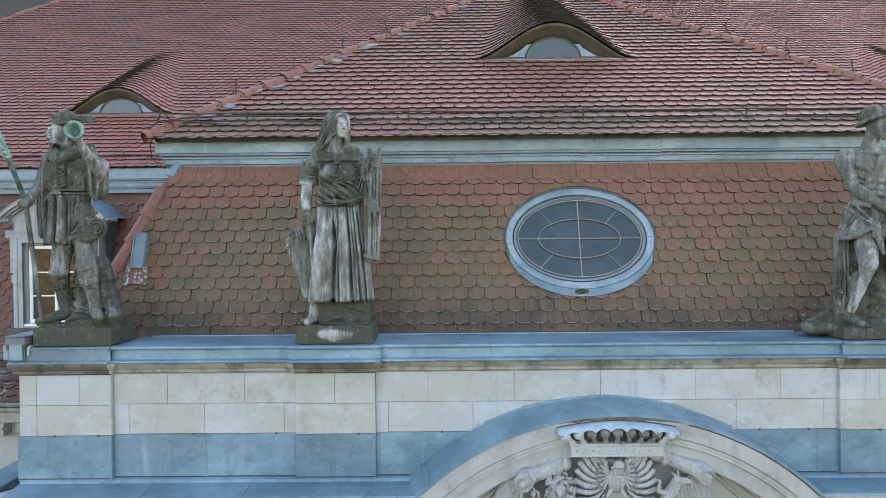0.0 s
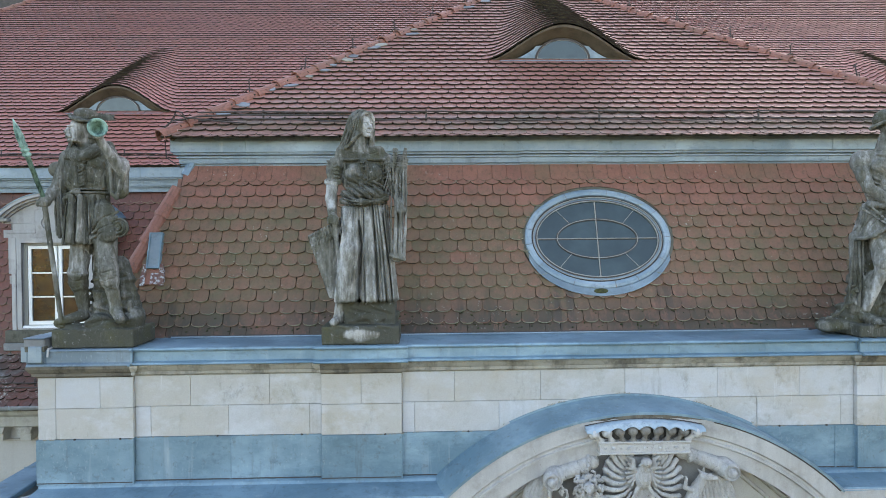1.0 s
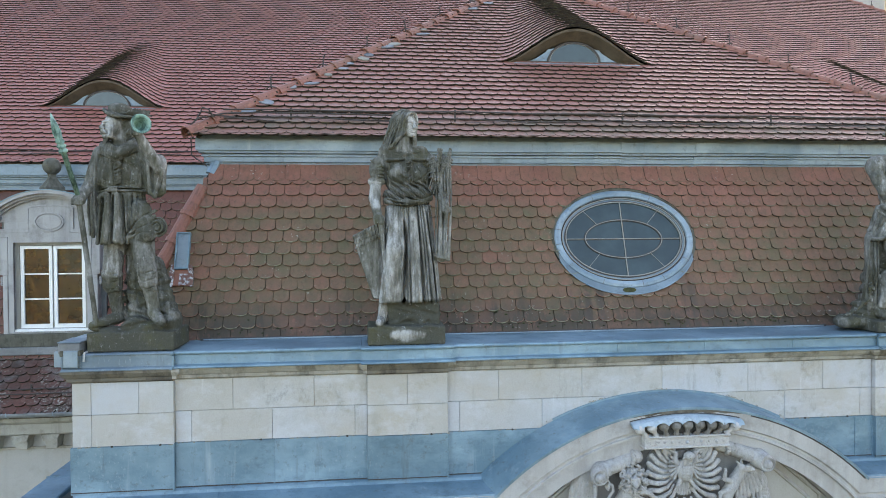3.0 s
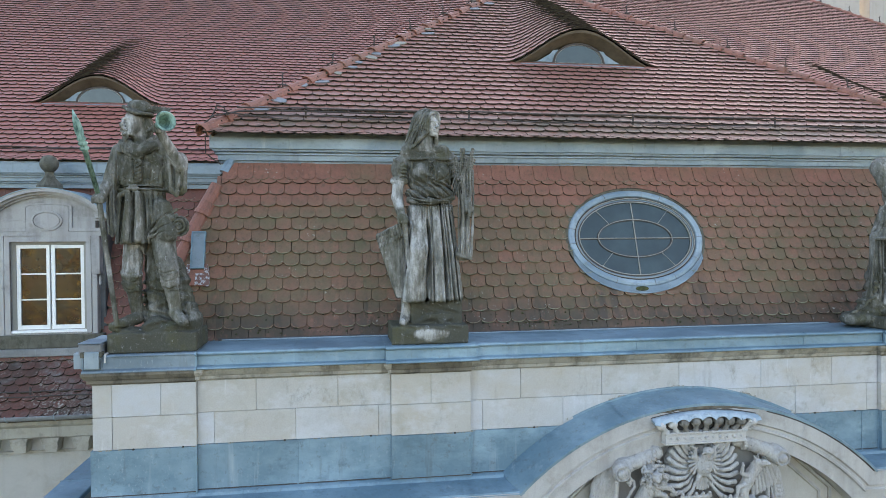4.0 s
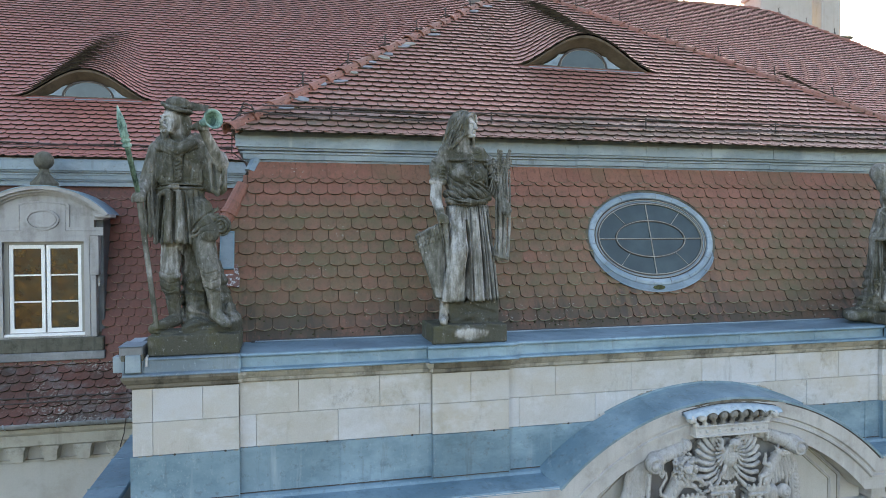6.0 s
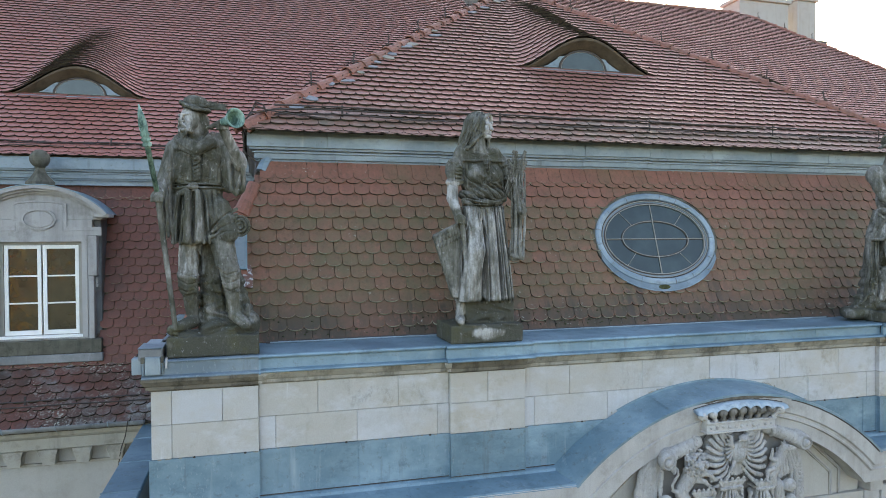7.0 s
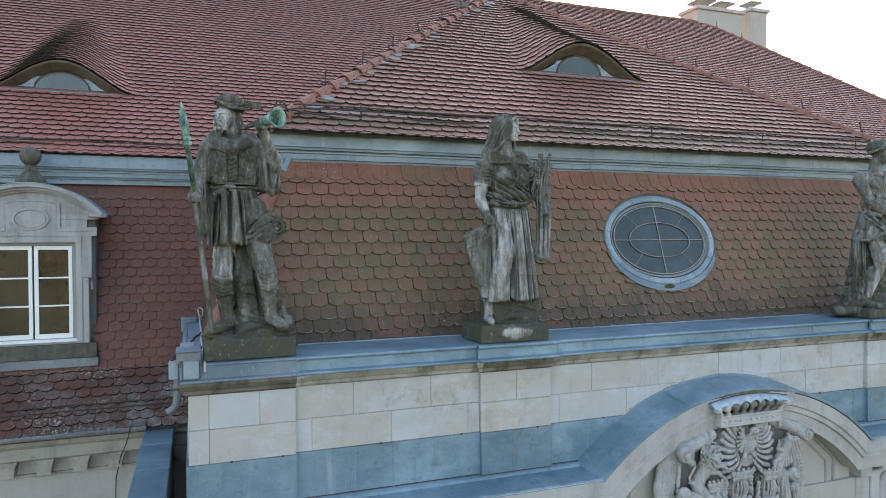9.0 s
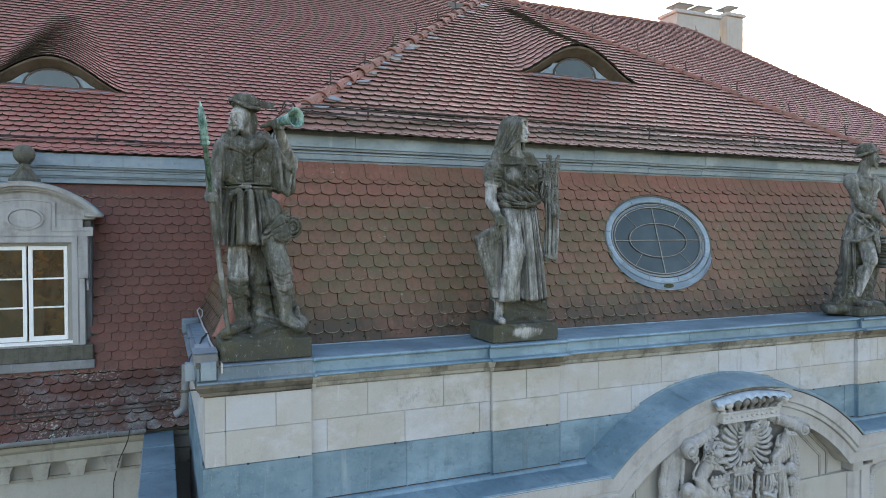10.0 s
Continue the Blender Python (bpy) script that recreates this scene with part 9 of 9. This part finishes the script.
for j in range(41):
    a = math.radians(103 - 26 * j / 40)
    w = 0.052 * math.sin(math.pi * j / 40) ** 0.6 * (0.85 + 0.3 * noise.noise((j * 0.35, 2, 5))) + 0.004
    rows.append([bm.verts.new((AX + (R_OUT - q) * math.cos(a), y, AZ + (R_OUT - q) * math.sin(a))) for q, y in ((0.006, FACE_Y - 0.004), (w * 0.6, FACE_Y - 0.006), (w, FACE_Y - 0.001))])
for r, q in zip(rows, rows[1:]):
    for k in range(2):
        bm.faces.new((r[k], r[k + 1], q[k + 1], q[k]))
tagged(part("soot_crust", bm, M["sooty"], lower), kind="stuff")

# wreath on the pilaster beside the arch
pier = tagged(thing("pier", "cream pier with sunk field beside the arch", "pier"), kind="structure")
part("pilaster", box(3.865, 4.03, 6.645, 6.95, 0, 6.985, 0.008), M["trim"], pier)
part("field", box(4.032, 4.62, 6.70, 6.95, 0, 6.985, 0.004), M["render"], pier)
part("impost", box(4.05, 4.62, 6.63, 6.95, 6.99, 7.118, 0.008), M["trim"], pier)
part("necking", box(3.86, 4.62, 6.665, 6.95, 6.955, 6.988, 0.006), M["trim"], pier)
wreath = thing("wall_wreath", "carved sandstone garland hanging on the pier", "relief")
path = [(4.40, 6.955), (4.30, 6.945), (4.20, 6.925), (4.125, 6.885), (4.085, 6.82), (4.075, 6.74), (4.07, 6.64), (4.065, 6.54), (4.06, 6.44)]
part("stem", rod([(x, 6.69, z) for x, z in path], 0.028, 8), M["relief"], wreath)
rng = random.Random(23)
for (x0, z0), (x1, z1) in zip(path, path[1:]):
    for k in range(3):
        x, z = x0 + (x1 - x0) * k / 3, z0 + (z1 - z0) * k / 3
        for side in (-1, 0, 1):
            dx, dz = (x1 - x0), (z1 - z0)
            ln = math.hypot(dx, dz)
            nx, nz = -dz / ln, dx / ln
            bm = rod([(x, 6.668, z), (x + dx / ln * 0.022 + nx * side * 0.026, 6.655, z + dz / ln * 0.022 + nz * side * 0.026), (x + dx / ln * 0.048 + nx * side * 0.034, 6.672, z + dz / ln * 0.048 + nz * side * 0.034)], [0.008, 0.016 + rng.uniform(-0.002, 0.003), 0.004], 6)
            part("leaf", bm, M["relief"], wreath)

# ---- chimneys behind the right-hand ridge ----
def chimney(x0, x1, y0, y1, z1, cowl):
    c = thing("chimney", "pale rendered chimney stack with metal cowl", "chimney", ((x0 + x1) / 2, (y0 + y1) / 2, 14.0), group="chimneys behind the ridge")
    part("shaft", box(x0, x1, y0, y1, 12.0, z1, 0.02), M["render"], c)
    part("cap", box(x0 - 0.08, x1 + 0.08, y0 - 0.08, y1 + 0.08, z1, z1 + 0.14, 0.02), M["trim"], c)
    for a, b in cowl:
        k = part("cowl", box(a, b, y0 + 0.1, y1 - 0.1, z1 + 0.42, z1 + 0.50, 0.02), M["lead"], c)
        for x in (a + 0.08, b - 0.08):
            part("leg", rod([(x, (y0 + y1) / 2, z1 + 0.12), (x, (y0 + y1) / 2, z1 + 0.44)], 0.03, 6), M["lead"], k)


chimney(14.3, 16.55, 21.8, 22.8, 18.95, [(14.5, 15.35), (15.5, 16.3)])
chimney(16.95, 17.85, 21.8, 22.7, 19.15, [(17.1, 17.7)])
rear = tagged(part("wall_rear", box(13.6, 21.0, 21.3, 27.5, 0, 12.2), M["render"]), "rear block under the chimneys", "wall", kind="structure")
low = thing("chimney", "short dark brick chimney stack", "chimney", (18.5, 22.6, 14.0), group="chimneys behind the ridge")
part("shaft", box(17.95, 18.75, 22.2, 23.0, 12.0, 17.7, 0.1), M["finial"], low)
part("cap", box(17.9, 18.8, 22.15, 23.05, 17.7, 17.8, 0.03), M["finial"], low)

# ---- dark roof of a block behind the west hip ----
block = tagged(thing("rear_building", "tall dark mossy tile roof beyond the west hip", "building", (-24, 34, 0)), kind="structure")
part("wall", box(-36.0, -16.4, 30.0, 42.0, 0, 15.5), M["render"], block)
part("roof", ([(-36.6, 29.6, 15.4), (-16.0, 29.6, 15.4), (-20.0, 36.0, 26.0), (-32.6, 36.0, 26.0), (-36.6, 42.4, 15.4), (-16.0, 42.4, 15.4)], [(0, 1, 2, 3), (5, 4, 3, 2), (1, 5, 2), (4, 0, 3), (0, 4, 5, 1)]), M["oldtile"], block, "dark moss-grown old tiles")

# ---- rain pipe and thin cables at the inner corner ----
pipe = thing("rain_pipe", "grey zinc rain pipe with elbow at the inner corner", "pipe")
part("pipe_length", rod([(-4.475, 8.2, 8.70), (-4.48, 8.2, 8.50), (-4.492, 8.2, 8.29), (-4.505, 8.2, 8.235), (-4.54, 8.21, 8.20), (-4.585, 8.22, 8.175)], 0.040, 12), M["lead"], pipe)
part("clamp", lathe([(0.048, 0), (0.052, 0.008), (0.052, 0.020), (0.048, 0.028)], (-4.484, 8.2, 8.41), 12), M["finial"], pipe)
part("bracket", rod([(-4.58, 8.19, 8.424), (-4.36, 8.2, 8.424)], 0.009, 6), M["finial"], pipe)
wire = thing("thin_cable", "thin black cable hanging below the gutter", "cable")
part("cable_run", rod([(-5.10, 10.0, 7.60), (-5.12, 10.02, 7.48), (-5.16, 10.15, 7.35), (-5.24, 10.3, 7.15), (-5.32, 10.48, 6.8), (-5.33, 10.5, 6.4)], 0.007, 5), M["iron"], wire)
rope = thing("lightning_rod_cable", "pale conductor cable looped along the ledge's side", "cable")
part("cable_run", rod([(-4.222, 6.735, 8.86), (-4.222, 6.75, 8.938), (-4.228, 6.9, 8.945), (-4.236, 7.2, 8.955), (-4.226, 7.6, 8.944), (-4.240, 8.1, 8.95), (-4.226, 8.7, 8.944), (-4.236, 9.4, 8.95), (-4.24, 10.1, 8.98), (-4.262, 10.3, 9.05), (-4.235, 10.34, 9.085), (-4.195, 10.32, 9.05), (-4.20, 10.3, 8.98), (-4.225, 10.25, 8.96)], 0.0105, 7), M["cable_grey"], rope)
part("cable_run", rod([(-4.232, 8.7, 8.945), (-4.30, 8.4, 8.945), (-4.34, 8.0, 8.948), (-4.42, 7.5, 8.95), (-4.478, 6.98, 8.975), (-4.492, 6.9, 8.95)], 0.009, 6), M["iron"], rope, "black branch cable")
part("clip", box(-4.25, -4.205, 7.57, 7.60, 8.925, 8.958, 0.004), M["iron"], rope)
part("clip", box(-4.25, -4.205, 8.66, 8.70, 8.925, 8.958, 0.004), M["iron"], rope)
box_head = thing("zinc_box", "small blue-grey zinc box heads clad round the ledge corner", "flashing")
part("front_box", box(-4.398, -4.268, 6.712, 6.80, 8.808, 8.968, 0.006), M["zinc_pale"], box_head)
part("side_box", box(-4.520, -4.437, 6.80, 6.93, 8.800, 8.950, 0.006), M["zinc_pale"], box_head)
for x0, x1, y0, y1 in ((-4.432, -4.400, 6.718, 6.80), (-4.266, -4.245, 6.722, 6.80)):
    part("cap", box(x0, x1, y0, y1, 8.915, 8.968, 0.004), M["finial"], box_head)
    part("strip", box(x0 + 0.006, x1 - 0.006, y0 + 0.012, y1, 8.80, 8.915, 0.003), M["zinc_dark"], box_head)
part("body", box(-4.455, -4.255, 6.740, 7.05, 8.932, 9.040, 0.010), M["lead"], box_head)
part("lid", box(-4.460, -4.250, 6.734, 7.06, 9.040, 9.050, 0.005), M["zinc_dark"], box_head)
part("lid", box(-4.43, -4.30, 7.00, 7.28, 9.030, 9.052, 0.006), M["zinc_pale"], box_head)
part("body", box(-4.42, -4.31, 7.05, 7.27, 8.932, 9.030, 0.006), M["zinc"], box_head)

# nails along the apron's upper edge
for x in (-4.0, -3.55, -2.6, -1.75, -0.9, -0.05, 3.2, 3.7, 4.4):
    part("nail", lathe([(0.004, 0), (0.012, 0.004), (0.012, 0.014), (0.004, 0.018)], (x, front_y(x) - 0.016, 8.010), 6), M["iron"], apron)

# ---- trees across the grounds, mirrored in the panes ----
n = Nodes("autumn leaves", 0.7)
M["leaf"] = n.done(n.mix(n.ramp(n.pick("island"), 0.2, 0.8), (0.24, 0.17, 0.03), (0.16, 0.07, 0.02)), None)
M["bark"] = stone("tree bark", (0.12, 0.09, 0.06), (0.07, 0.05, 0.04), (0.04, 0.04, 0.03), 0.5)


def tree(x, y, high, seed):
    rng = random.Random(seed)
    t = thing("tree", "broad autumn tree with yellow-brown leaves", "tree", (x, y, 0), group="trees across the grounds")
    bm = rod([(0, 0, -0.2), (0.1, 0, high * 0.25), (0, 0.1, high * 0.5), (0.1, 0, high * 0.85)], [0.35, 0.28, 0.2, 0.05], 8)
    tips = []
    for k in range(14):
        a, z = rng.uniform(0, 6.28), high * rng.uniform(0.18, 0.75)
        ln = high * rng.uniform(0.2, 0.36)
        tip = (ln * math.cos(a), ln * math.sin(a), z + ln * 0.5)
        rod([(0, 0, z), (tip[0] * 0.5, tip[1] * 0.5, z + ln * 0.35), tip], [0.12, 0.07, 0.03], 6, bm)
        tips.append(tip)
    part("trunk", bm, M["bark"], t, local=True)
    verts, faces = [], []
    for k in range(3600):
        c = Vector(rng.choice(tips)) * rng.uniform(0.55, 1.1)
        p = c + Vector((rng.gauss(0, 0.8), rng.gauss(0, 0.8), rng.gauss(0.2, 0.8)))
        u = Vector((rng.gauss(0, 1), rng.gauss(0, 1), rng.gauss(0, 1))).normalized() * rng.uniform(0.1, 0.2)
        w = u.cross(Vector((rng.gauss(0, 1), rng.gauss(0, 1), rng.gauss(0, 1)))).normalized() * rng.uniform(0.08, 0.16)
        b = len(verts)
        verts += [p - u, p + w, p + u, p - w]
        faces.append((b, b + 1, b + 2, b + 3))
    part("crown", (verts, faces), M["leaf"], t, local=True)


for i, (x, y, h) in enumerate(((-30, -34, 13), (-21, -30, 11), (-13, -38, 14), (-5, -33, 12), (4, -40, 13), (14, -36, 12), (-38, -44, 15), (24, -42, 13))):
    tree(x, y, h, 20 + i)
